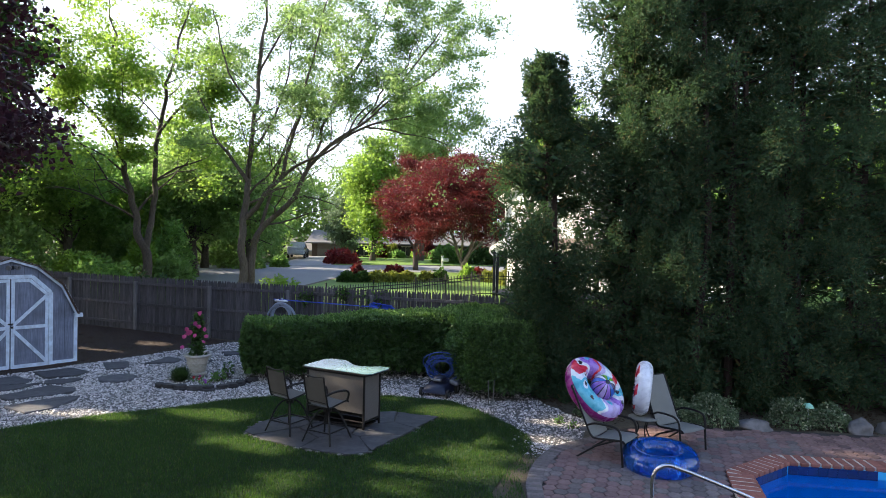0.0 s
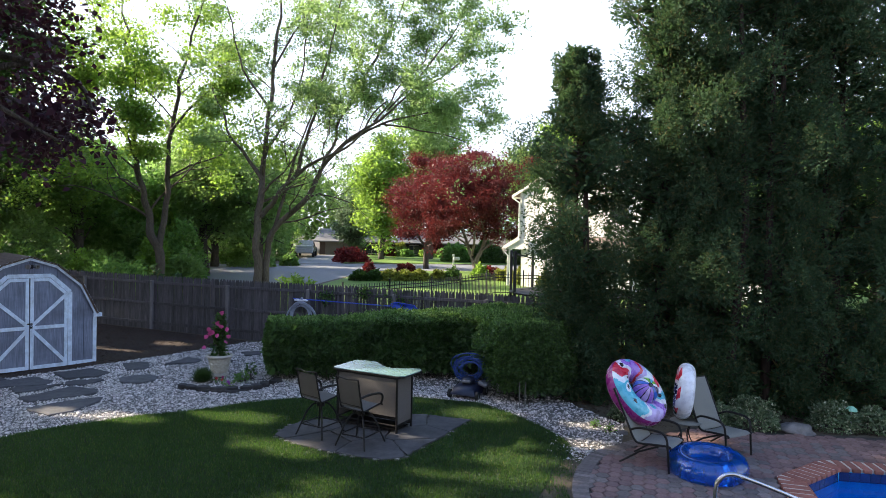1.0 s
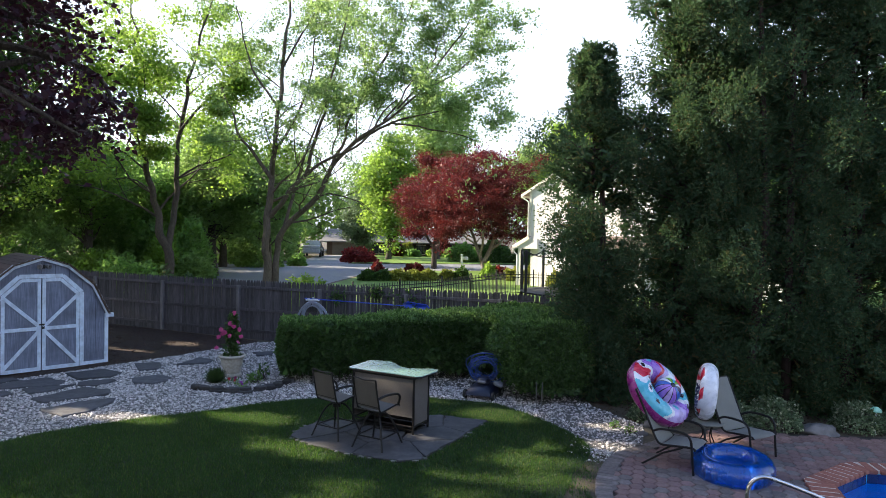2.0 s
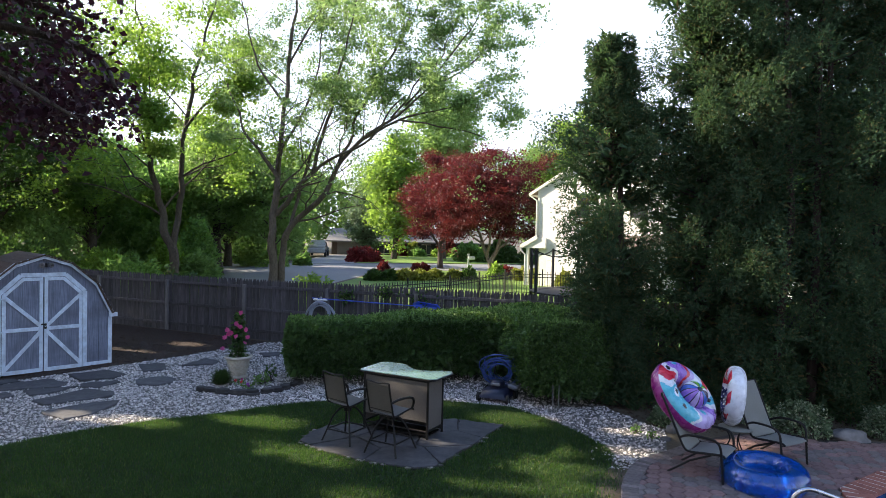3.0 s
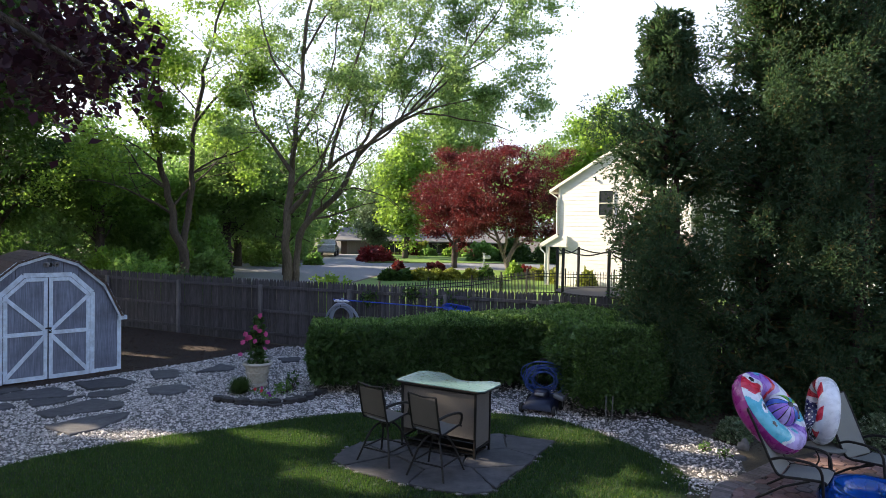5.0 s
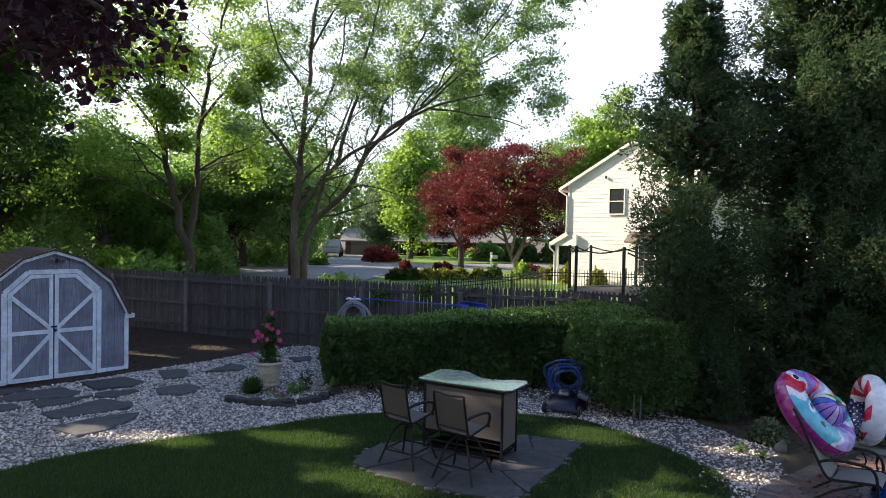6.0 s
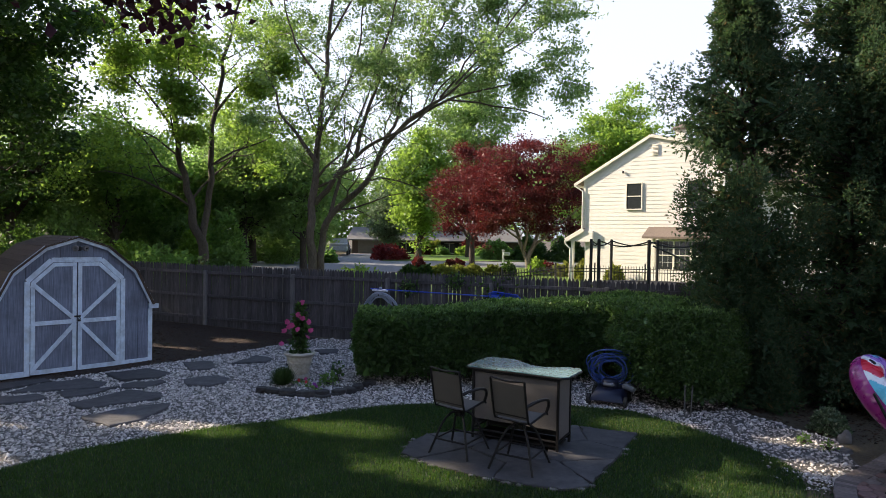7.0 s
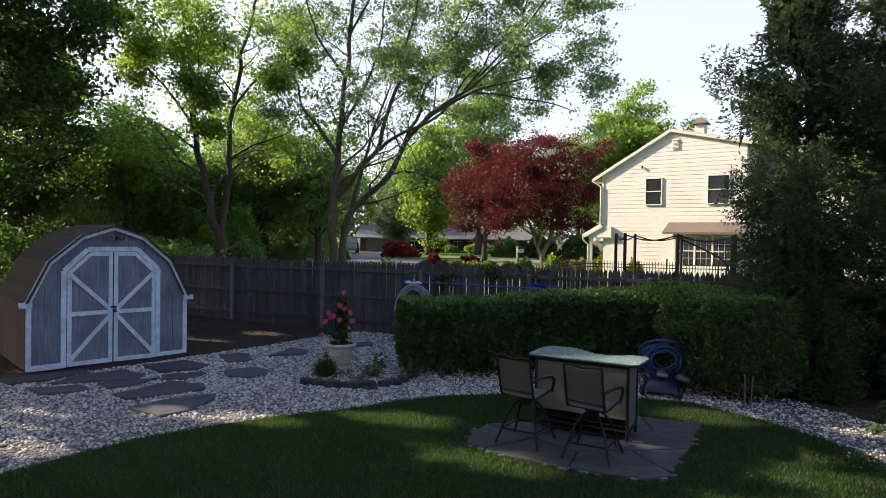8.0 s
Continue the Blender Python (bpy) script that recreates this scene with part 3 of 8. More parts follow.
locust = [
    [(0, 0, -0.2, 0.3), (-0.05, 0, 2.5, 0.21), (0.0, 0.1, 4.5, 0.19), (0.1, 0.2, 6.2, 0.15), (0.25, 0.3, 8.3, 0.12), (0.5, 0.3, 11.0, 0.1), (0.9, 0.2, 14.5, 0.04)],
    [(0.1, 0.2, 5.6, 0.15), (-0.6, 0.0, 6.6, 0.1), (-1.3, -0.3, 7.6, 0.07), (-1.9, -0.5, 9.6, 0.04)],
    [(0.05, 0.1, 4.0, 0.16), (0.9, -0.2, 4.9, 0.13), (1.8, -0.5, 6.2, 0.11), (2.5, -0.8, 8.4, 0.08), (3.2, -1.0, 11.0, 0.05), (3.8, -1.0, 13.5, 0.02)],
    [(1.4, -0.3, 5.5, 0.1), (2.6, -0.6, 6.4, 0.08), (4.2, -0.9, 7.2, 0.06), (5.6, -1.0, 8.9, 0.03)],
    [(0.3, 0.2, 8.8, 0.09), (-0.8, 0.2, 10.5, 0.06), (-1.6, 0.3, 13.2, 0.03)],
]
locust += [
    [(0.5, 0.3, 10.6, 0.07), (1.6, 0.0, 12.4, 0.05), (2.8, -0.3, 14.6, 0.02)],
    [(0.15, 0.2, 6.8, 0.09), (1.1, 0.6, 8.6, 0.07), (1.7, 0.8, 11.0, 0.045), (1.9, 0.8, 14.0, 0.02)],
]
tree("street_tree", (-9.2, 27.9, gz - 0.1), [[(x, y, z, r * 0.78) for x, y, z, r in limb] for limb in locust], LEAF_FINE, BARK_MID, "tall open tree with fine light green leaves behind the fence", 21, 30000, 0.125, 0.55, 0.16, 3, 4, 0.04, 0.5, 0.85, 0.2, reach=0.46, clumps=1900, keep=0.2, flat=0.6, least=4.2, over=above_limbs)
locust_b = [
    [(-0.28, 0, -0.2, 0.24), (-0.17, 0, 2.2, 0.175), (0.2, -0.2, 3.5, 0.16), (1.7, -0.5, 4.9, 0.14), (2.7, -0.8, 6.6, 0.11), (4.0, -1.0, 7.6, 0.08), (5.6, -1.2, 8.8, 0.05), (7.6, -1.4, 10.2, 0.02)],
    [(0.0, -0.1, 2.9, 0.12), (0.35, 0.3, 4.6, 0.1), (0.8, 0.4, 6.4, 0.08), (1.4, 0.6, 8.2, 0.05), (2.2, 0.6, 10.4, 0.02)],
    [(2.2, -0.6, 5.8, 0.1), (3.0, -0.8, 7.8, 0.08), (4.2, -0.9, 10.0, 0.05), (5.4, -1.1, 12.4, 0.03)],
    [(3.4, -0.9, 7.2, 0.08), (5.0, -1.1, 8.0, 0.06), (6.6, -1.5, 8.3, 0.04), (8.2, -1.7, 8.6, 0.02)],
    [(4.6, -1.0, 8.1, 0.06), (6.2, -1.2, 10.0, 0.04), (7.2, -1.3, 12.0, 0.02)],
]
locust_b += [
    [(5.2, -1.1, 8.6, 0.06), (7.2, -1.3, 10.8, 0.045), (8.6, -1.4, 13.0, 0.02)],
    [(6.4, -1.3, 9.4, 0.05), (8.0, -1.5, 10.2, 0.035), (9.2, -1.7, 11.0, 0.015)],
    [(5.0, -1.1, 8.0, 0.05), (7.4, -1.8, 7.6, 0.035), (8.6, -2.2, 7.0, 0.015)],
    [(3.4, -0.8, 8.6, 0.06), (4.6, -0.4, 11.0, 0.045), (6.2, -0.4, 14.4, 0.02)],
]
tree("street_tree", (-8.75, 28.3, gz - 0.1), [[(x, y, z, r * 0.8) for x, y, z, r in limb] for limb in locust_b], LEAF_FINE, BARK_MID, "leaning open tree with fine light green leaves behind the fence", 22, 46000, 0.125, 0.55, 0.17, 3, 4, 0.04, 0.5, 0.85, 0.2, reach=0.42, clumps=2900, keep=0.2, flat=0.6, least=4.2, over=above_limbs)

# the woods beyond the fence, and unseen trees added to shade the yard
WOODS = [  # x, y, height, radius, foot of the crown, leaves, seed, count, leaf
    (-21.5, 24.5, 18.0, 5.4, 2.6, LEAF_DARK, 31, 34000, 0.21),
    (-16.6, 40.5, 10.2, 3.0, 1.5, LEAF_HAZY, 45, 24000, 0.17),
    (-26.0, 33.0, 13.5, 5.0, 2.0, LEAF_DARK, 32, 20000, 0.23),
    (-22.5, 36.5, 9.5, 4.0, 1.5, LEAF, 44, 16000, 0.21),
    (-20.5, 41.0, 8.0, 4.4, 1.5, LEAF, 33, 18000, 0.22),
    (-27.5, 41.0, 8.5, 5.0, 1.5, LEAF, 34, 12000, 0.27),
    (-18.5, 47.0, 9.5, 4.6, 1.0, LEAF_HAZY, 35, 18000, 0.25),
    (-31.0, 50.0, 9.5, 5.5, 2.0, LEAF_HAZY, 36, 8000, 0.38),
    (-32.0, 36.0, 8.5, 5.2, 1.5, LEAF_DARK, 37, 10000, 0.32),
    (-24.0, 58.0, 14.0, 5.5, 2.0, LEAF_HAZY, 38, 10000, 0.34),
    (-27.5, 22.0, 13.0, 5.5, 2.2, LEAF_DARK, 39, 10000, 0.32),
    # these two are raised above the view to shade yard and patio
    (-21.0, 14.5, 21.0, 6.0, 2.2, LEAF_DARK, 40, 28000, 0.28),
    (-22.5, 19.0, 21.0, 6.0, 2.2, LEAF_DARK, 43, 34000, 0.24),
    # these two stand out of view, added only to block light
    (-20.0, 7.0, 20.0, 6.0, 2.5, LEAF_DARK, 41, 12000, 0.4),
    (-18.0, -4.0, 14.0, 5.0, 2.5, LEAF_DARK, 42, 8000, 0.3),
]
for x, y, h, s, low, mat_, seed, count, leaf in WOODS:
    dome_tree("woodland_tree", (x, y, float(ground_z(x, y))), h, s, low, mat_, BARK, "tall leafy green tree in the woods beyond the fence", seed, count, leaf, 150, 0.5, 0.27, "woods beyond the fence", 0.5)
forked = [
    [(0, 0, -0.2, 0.34), (-0.15, 0, 2.3, 0.27), (-0.65, 0, 3.6, 0.22), (-1.1, 0, 5.6, 0.18), (-1.5, 0.1, 8.2, 0.13), (-1.8, 0.1, 11.5, 0.08), (-2.2, 0.2, 14.5, 0.03)],
    [(-0.1, 0, 2.2, 0.22), (0.05, 0.4, 4.5, 0.18), (0.2, 0.5, 8.0, 0.14), (0.9, 0.5, 11.5, 0.09), (1.8, 0.5, 14.5, 0.03)],
    [(-1.3, 0, 7.0, 0.1), (-2.8, -0.6, 9.2, 0.06), (-4.0, -0.8, 10.4, 0.02)],
    [(0.2, 0.5, 8.0, 0.1), (1.8, -0.2, 9.4, 0.06), (3.2, -0.4, 10.2, 0.02)],
    [(-1.1, 0, 5.6, 0.08), (-0.8, -1.5, 7.2, 0.05), (-0.6, -2.6, 8.0, 0.02)],
]
tree("woodland_tree", (-15.0, 31.0, 0.5), [[(x, y, z, r * 0.78) for x, y, z, r in limb] for limb in forked], LEAF_BRIGHT, BARK, "forked maple with bright sunlit leaves beyond the fence", 50, 40000, 0.155, 0.75, 0.38, 3, 3, 0.03, reach=0.6, group="woods beyond the fence", clumps=1150, flat=0.5)
dome_tree("woodland_tree", (-13.0, 40.5, 0.8), 9.0, 3.4, 1.2, LEAF_HAZY, BARK, "rounded green tree across the street", 51, 18000, 0.19, 130, 0.36, 0.2, "woods beyond the fence")
# street side
tree("red_maple", (0.9, 45.5, 0.9), [[(0, 0, -0.2, 0.2), (0.1, 0, 1.2, 0.16), (0.9, 0.3, 3.0, 0.11), (1.6, 0.4, 5.5, 0.06), (1.9, 0.3, 8.2, 0.02)],
     [(0, 0, 0.3, 0.16), (-0.5, 0.2, 1.8, 0.12), (-1.3, 0.2, 3.8, 0.08), (-1.8, 0, 6.5, 0.03)], [(0.3, 0, 1.6, 0.1), (1.9, -0.3, 2.9, 0.07), (3.3, -0.4, 4.4, 0.03)],
     [(-0.3, 0, 1.3, 0.1), (0.0, -0.9, 3.2, 0.07), (0.1, -1.5, 5.4, 0.03)], [(-0.5, 0.1, 2.0, 0.08), (-2.2, 0.2, 3.2, 0.05), (-3.2, 0.2, 4.6, 0.02)], [(0.6, 0.1, 2.4, 0.08), (0.3, 1.0, 5.4, 0.05), (0.2, 1.2, 8.2, 0.02)]],
     LEAF_RED, BARK_PALE, "spreading red-leaved maple on the front lawn", 61, 60000, 0.13, 0.62, 0.36, 2, 4, 0.03, group="red maples", reach=0.6, clumps=260, flat=0.36, dome=((-0.4, 0.0, 5.7), (3.9, 3.6, 3.0), 330))
tree("red_maple", (-2.9, 50.5, 0.9), [[(0, 0, -0.2, 0.24), (0, 0, 1.6, 0.2), (0.2, 0, 3.6, 0.13), (0.3, 0.2, 6.2, 0.07), (0.4, 0.2, 8.6, 0.02)], [(0, 0, 1.7, 0.12), (-1.1, 0.1, 3.0, 0.08), (-2.2, 0.1, 4.2, 0.03)],
     [(0, 0, 1.9, 0.12), (1.0, 0.1, 3.2, 0.08), (2.0, 0.1, 5.2, 0.03)], [(0.1, 0, 2.5, 0.1), (-0.8, -0.8, 4.6, 0.06), (-1.1, -1.0, 6.6, 0.02)]],
     LEAF_RED, BARK, "red-leaved maple with a dark trunk by the street", 62, 34000, 0.14, 0.62, 0.4, 2, 4, 0.03, group="red maples", reach=0.6, clumps=220, flat=0.38, dome=((0.0, 0.0, 5.2), (3.2, 3.0, 2.6), 220))
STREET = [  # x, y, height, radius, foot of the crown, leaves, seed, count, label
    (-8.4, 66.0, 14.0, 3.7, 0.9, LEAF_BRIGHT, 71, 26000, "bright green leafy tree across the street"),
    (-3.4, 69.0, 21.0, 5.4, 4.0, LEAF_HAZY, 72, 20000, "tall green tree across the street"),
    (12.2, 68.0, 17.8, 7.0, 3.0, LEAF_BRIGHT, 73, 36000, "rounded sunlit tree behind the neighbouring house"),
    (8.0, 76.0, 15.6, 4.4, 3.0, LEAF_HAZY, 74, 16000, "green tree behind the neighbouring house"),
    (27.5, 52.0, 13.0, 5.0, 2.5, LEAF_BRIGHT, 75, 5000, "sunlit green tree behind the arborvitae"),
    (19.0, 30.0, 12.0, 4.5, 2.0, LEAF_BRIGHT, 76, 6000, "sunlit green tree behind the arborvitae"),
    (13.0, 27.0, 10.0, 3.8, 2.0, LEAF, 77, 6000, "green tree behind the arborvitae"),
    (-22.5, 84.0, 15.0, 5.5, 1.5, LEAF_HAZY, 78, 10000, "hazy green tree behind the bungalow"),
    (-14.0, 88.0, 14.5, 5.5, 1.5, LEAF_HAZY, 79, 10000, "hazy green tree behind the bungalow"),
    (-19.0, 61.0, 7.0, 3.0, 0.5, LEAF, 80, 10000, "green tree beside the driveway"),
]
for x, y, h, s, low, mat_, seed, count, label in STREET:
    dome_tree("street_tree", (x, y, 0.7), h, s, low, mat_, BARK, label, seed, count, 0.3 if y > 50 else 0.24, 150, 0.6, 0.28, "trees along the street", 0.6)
# the purple-leaved tree whose boughs hang over the yard
purple = [
    [(0, 0, -0.2, 0.24), (0.1, 0, 2.2, 0.19), (0.2, 0.2, 4.6, 0.13), (0.2, 0.3, 8.5, 0.05)],
    [(0.1, 0.1, 3.0, 0.11), (1.0, 0.9, 5.2, 0.08), (1.9, 1.6, 5.8, 0.05), (2.7, 2.2, 5.6, 0.02)],
    [(0.6, 0.6, 4.4, 0.07), (1.5, 1.4, 5.2, 0.05), (2.3, 2.1, 5.0, 0.03), (2.7, 2.4, 4.6, 0.015)],
    [(0.6, 0.8, 4.6, 0.06), (1.4, 1.9, 5.0, 0.05), (2.1, 2.6, 5.5, 0.03), (2.4, 2.9, 5.4, 0.012)],
    [(0.2, 0.1, 3.6, 0.1), (1.2, 0.5, 5.6, 0.07), (2.6, 1.2, 6.6, 0.03)],
    [(0.1, 0.1, 3.0, 0.1), (0.4, 1.6, 5.0, 0.07), (1.2, 3.0, 5.9, 0.03)],
    [(0.2, 0.1, 4.0, 0.1), (-1.2, 0.3, 5.8, 0.06), (-2.2, 0.3, 6.8, 0.03)],
]
purple += [
    [(0.5, 0.3, 4.2, 0.07), (1.7, 0.5, 4.9, 0.05), (2.8, 0.6, 4.8, 0.03), (3.6, 0.7, 4.4, 0.012)],
    [(0.6, 0.8, 4.6, 0.06), (1.9, 1.2, 5.2, 0.045), (3.0, 1.2, 5.0, 0.028), (3.6, 1.0, 4.6, 0.012)],
    [(0.2, 0.2, 5.0, 0.08), (1.6, -0.8, 6.6, 0.05), (3.0, -1.6, 7.2, 0.02)],
]
plum = tree("purple_plum", (-7.3, 4.6, 0), purple, LEAF_PURPLE, BARK, "purple-leaved tree whose boughs hang over the yard", 81, 24000, 0.07, 0.75, 0.26, 3, 3, 0.03, reach=0.28,
            over=lambda p: (p[:, 2] > 3.38 + 0.38 * p[:, 1]) & (p[:, 0] < 3.15 - 0.47 * (p[:, 1] - 2.0) + 0.3 * np.sin(p[:, 2] * 5 + p[:, 1] * 3)) & (np.sin(4.6 * p[:, 0] + 1.3) * np.sin(4.1 * p[:, 1]) + np.sin(5.2 * p[:, 2] + p[:, 0]) * 0.6 > -0.22))
# leaves kept above the view, added to shade the yard below
rng = np.random.default_rng(82)
u = unit(rng.normal(size=(16000, 3)))
p = u * np.array([5.0, 4.6, 2.8]) * rng.uniform(0.45, 1.0, 16000)[:, None] ** 0.6 + np.array([0, -0.2, 7.6])
w = p + np.array([-7.3, 4.6, 0])
ok = (w[:, 2] > 4.3 + 0.38 * w[:, 1]) & ~in_opening(w)
part("upper_crown", leaf_mesh("upper_crown", leaf_quads(rng, p[ok], 0.26, 0.62, 0.5), LEAF_PURPLE), LEAF_PURPLE, plum)

# ---- fence ----
FENCE_WOOD = surface("weathered_fence_wood", (0.037, 0.035, 0.041), (0.104, 0.098, 0.108), 7, stretch=(6, 6, 0.5), stain=(0.55, 0.55, 0.6), stain_scale=1.2, vary="object", vary_amount=0.28, bump=0.7, bump_scale=25, depth=0.006)
POST_WOOD = surface("grey_post_wood", (0.1, 0.097, 0.102), (0.19, 0.182, 0.188), 7, stretch=(6, 6, 0.5), vary="object", vary_amount=0.2, bump=0.6, bump_scale=25, depth=0.005)
FENCE_AT, FENCE_TURN = (-7.73, 20.56), -20.0
POSTS = [-12.8, -9.6, -6.45, -3.3, -0.1, 2.95, 5.85, 8.65, 11.5, 14.4, 17.4, 20.4]
TOPS = [1.95, 1.93, 1.9, 1.88, 1.88, 1.9, 1.9, 1.92, 1.93, 1.93, 1.93, 1.93]
fence = thing("fence", pose(*FENCE_AT, 0, 0, 0, FENCE_TURN), "weathered dark grey wooden picket fence closing the yard", "fence")


def fence_ground(s):
    return float(ground_z(0, FENCE_AT[1] + s * math.sin(radians(FENCE_TURN))))


for s, top in zip(POSTS, TOPS):
    z0 = fence_ground(s) - 0.1
    g = Geo().box((0, 0, (top + z0) / 2), (0.1, 0.1, top - z0), None, 0.008)
    part("fence_post", g, POST_WOOD, fence, "pale grey square post", pose(s, -0.07, 0))
for (s0, t0), (s1, t1) in zip(zip(POSTS, TOPS), list(zip(POSTS, TOPS))[1:]):
    for down in (0.07, 0.78, 1.45):
        g = Geo().beam((s0 + 0.05, -0.03, t0 - down), (s1 - 0.05, -0.03, t1 - down), 0.04, 0.085, 0.005, (0, 0, 1))
        part("rail", g, FENCE_WOOD, fence)
picket_mesh = {}
rng = np.random.default_rng(3)
s = POSTS[0]
while s < POSTS[-1]:
    open_run = s > POSTS[5] + 0.6
    w = 0.088
    h = round(1.92 + rng.uniform(-0.02, 0.02), 2)
    if h not in picket_mesh:
        g = Geo()
        g.add([(-w / 2, -0.009, 0), (w / 2, -0.009, 0), (w / 2, -0.009, h - 0.08), (0.012, -0.009, h), (-0.012, -0.009, h), (-w / 2, -0.009, h - 0.08),
               (-w / 2, 0.009, 0), (w / 2, 0.009, 0), (w / 2, 0.009, h - 0.08), (0.012, 0.009, h), (-0.012, 0.009, h), (-w / 2, 0.009, h - 0.08)],
              [(0, 1, 2, 3, 4, 5), (11, 10, 9, 8, 7, 6)] + [(i, i + 6, (i + 1) % 6 + 6, (i + 1) % 6) for i in range(6)])
        picket_mesh[h] = g.mesh("picket")
    top = float(np.interp(s, POSTS, TOPS)) + 0.17
    part("picket", picket_mesh[h], FENCE_WOOD, fence, m=pose(s, 0.002, top - h, rng.uniform(-0.4, 0.4), rng.uniform(-0.7, 0.7), 0))
    s += w + ((rng.uniform(0.01, 0.026) if rng.random() < 0.3 else 0.004) if open_run else rng.uniform(0.001, 0.006))

# ---- shed ----
# siding and white trim are tinted bluer to include the sky's light
SHED_WALL = surface("weathered_blue_grey_siding_skylit", (0.11, 0.13, 0.18), (0.25, 0.285, 0.385), 7, stretch=(9, 9, 0.35), stain=(0.5, 0.47, 0.46), stain_scale=1.9, stain_amount=0.7, bump=0.4, bump_scale=40, depth=0.003)
SHED_SIDE = surface("weathered_brown_siding", (0.07, 0.05, 0.038), (0.15, 0.11, 0.085), 6, stretch=(8, 8, 0.5), stain_scale=1.4)
WHITE_TRIM = surface("peeling_white_paint_skylit", (0.52, 0.63, 0.77), (0.7, 0.8, 0.92), 10, stretch=(2, 2, 1), stain=(0.55, 0.52, 0.5), stain_scale=5.0, stain_amount=0.55, bump=0.2, bump_scale=50)
SHINGLE = surface("brown_shingle", (0.05, 0.032, 0.027), (0.115, 0.078, 0.064), 30, vary="object", vary_amount=0.35, bump=0.6, bump_scale=120, depth=0.004)
IRON = surface("dark_iron", (0.02, 0.02, 0.022), (0.05, 0.048, 0.048), 30, rough=(0.45, 0.7), metal=0.6)
shed = thing("garden_shed", pose(-11.1, 15.78, 0.0, 0, 0, 47.5) @ Matrix.Scale(1.03, 4), "weathered blue-grey barn shed with peeling white trim and double doors", "shed")
SW, SD = 1.5, 2.5
PROFILE = [(-SW, 1.33), (-1.14, 2.1), (-0.58, 2.6), (0, 2.8), (0.58, 2.6), (1.14, 2.1), (SW, 1.33)]


def shed_plate(pts, y0, y1):
    g = Geo()
    n = len(pts)
    g.add([(x, y0, z) for x, z in pts] + [(x, y1, z) for x, z in pts],
          [tuple(range(n)), tuple(reversed(range(n, 2 * n)))] + [((i + 1) % n, i, i + n, (i + 1) % n + n) for i in range(n)])
    return g


def roof_height(x):
    return float(np.interp(x, [p[0] for p in PROFILE], [p[1] for p in PROFILE]))


# boards of the front, with grooves between them
edges = [-SW, -1.2, -0.9, -0.6, -0.3, 0.0, 0.3, 0.6, 0.9, 1.2, SW]
for a, b in zip(edges, edges[1:]):
    a, b = a + 0.004, b - 0.004
    mids = [p for p in PROFILE if a < p[0] < b]
    pts = [(a, 0.05), (b, 0.05), (b, roof_height(b) - 0.02)] + [(x, z - 0.02) for x, z in reversed(mids)] + [(a, roof_height(a) - 0.02)]
    part("siding_board", shed_plate(pts, 0.0, 0.03), SHED_WALL, shed)
part("back_wall", shed_plate([(-SW, 0.05), (SW, 0.05)] + [(x, z - 0.02) for x, z in reversed(PROFILE)], SD - 0.04, SD), SHED_SIDE, shed)
part("core_wall", shed_plate([(-SW + 0.02, 0.06), (SW - 0.02, 0.06)] + [(x * 0.985, z - 0.04) for x, z in reversed(PROFILE)], 0.032, 0.06), SHED_SIDE, shed)
for side in (-1, 1):
    for k in range(8):
        y0 = 0.062 + k * (SD - 0.11) / 8
        g = Geo().box((side * (SW - 0.015), y0 + (SD - 0.11) / 16, 0.68), (0.03, (SD - 0.11) / 8 - 0.008, 1.26))
        part("side_board", g, SHED_SIDE, shed)
# roof: courses of shingles over six slopes
for (x0, z0), (x1, z1) in zip(PROFILE, PROFILE[1:]):
    d = Vector((x1 - x0, 0, z1 - z0))
    length = d.length
    ang = math.degrees(math.atan2(z1 - z0, x1 - x0))
    up = x1 <= 0.01
    rows_ = max(2, round(length / 0.14))
    part("roof_deck", Geo().box((length / 2, SD / 2 - 0.05, -0.01), (length, SD + 0.16, 0.02)), SHED_SIDE, shed, m=pose(x0, 0, z0, 0, -ang, 0))
    for k in range(rows_):
        a = k * length / rows_
        lay = Geo().box((length / rows_ / 2, SD / 2 - 0.05, 0.012), (length / rows_ + 0.02, SD + 0.2, 0.012), Matrix.Rotation(radians(2.5 if up else -2.5), 3, "Y"), 0.003)
        part("shingle_course", lay, SHINGLE, shed, m=pose(x0 + d.x * a / length, 0, z0 + d.z * a / length, 0, -ang, 0))
# white trim along the rake, corners and foot
for (x0, z0), (x1, z1) in zip(PROFILE, PROFILE[1:]):
    d = Vector((x1 - x0, 0, z1 - z0)).normalized() * 0.03
    part("rake_trim", Geo().beam((x0 - d.x, -0.075, z0 - d.z - 0.035), (x1 + d.x, -0.075, z1 + d.z - 0.035), 0.1, 0.03, 0.004, (0, 1, 0)), WHITE_TRIM, shed)
    part("rake_soffit", Geo().beam((x0 - d.x * 0.5, -0.03, z0 - d.z * 0.5 - 0.028), (x1 + d.x * 0.5, -0.03, z1 + d.z * 0.5 - 0.028), 0.012, 0.056, 0.0, (0, 1, 0)), WHITE_TRIM, shed)
for side in (-1, 1):
    part("corner_trim", Geo().box((side * (SW - 0.045), -0.014, 0.68), (0.09, 0.024, 1.28)), WHITE_TRIM, shed)
    part("eave_block", Geo().box((side * (SW + 0.01), -0.045, 1.29), (0.2, 0.1, 0.1)), WHITE_TRIM, shed)
    part("foot_trim", Geo().box((side * 1.16, -0.014, 0.09), (0.56, 0.024, 0.11)), WHITE_TRIM, shed)
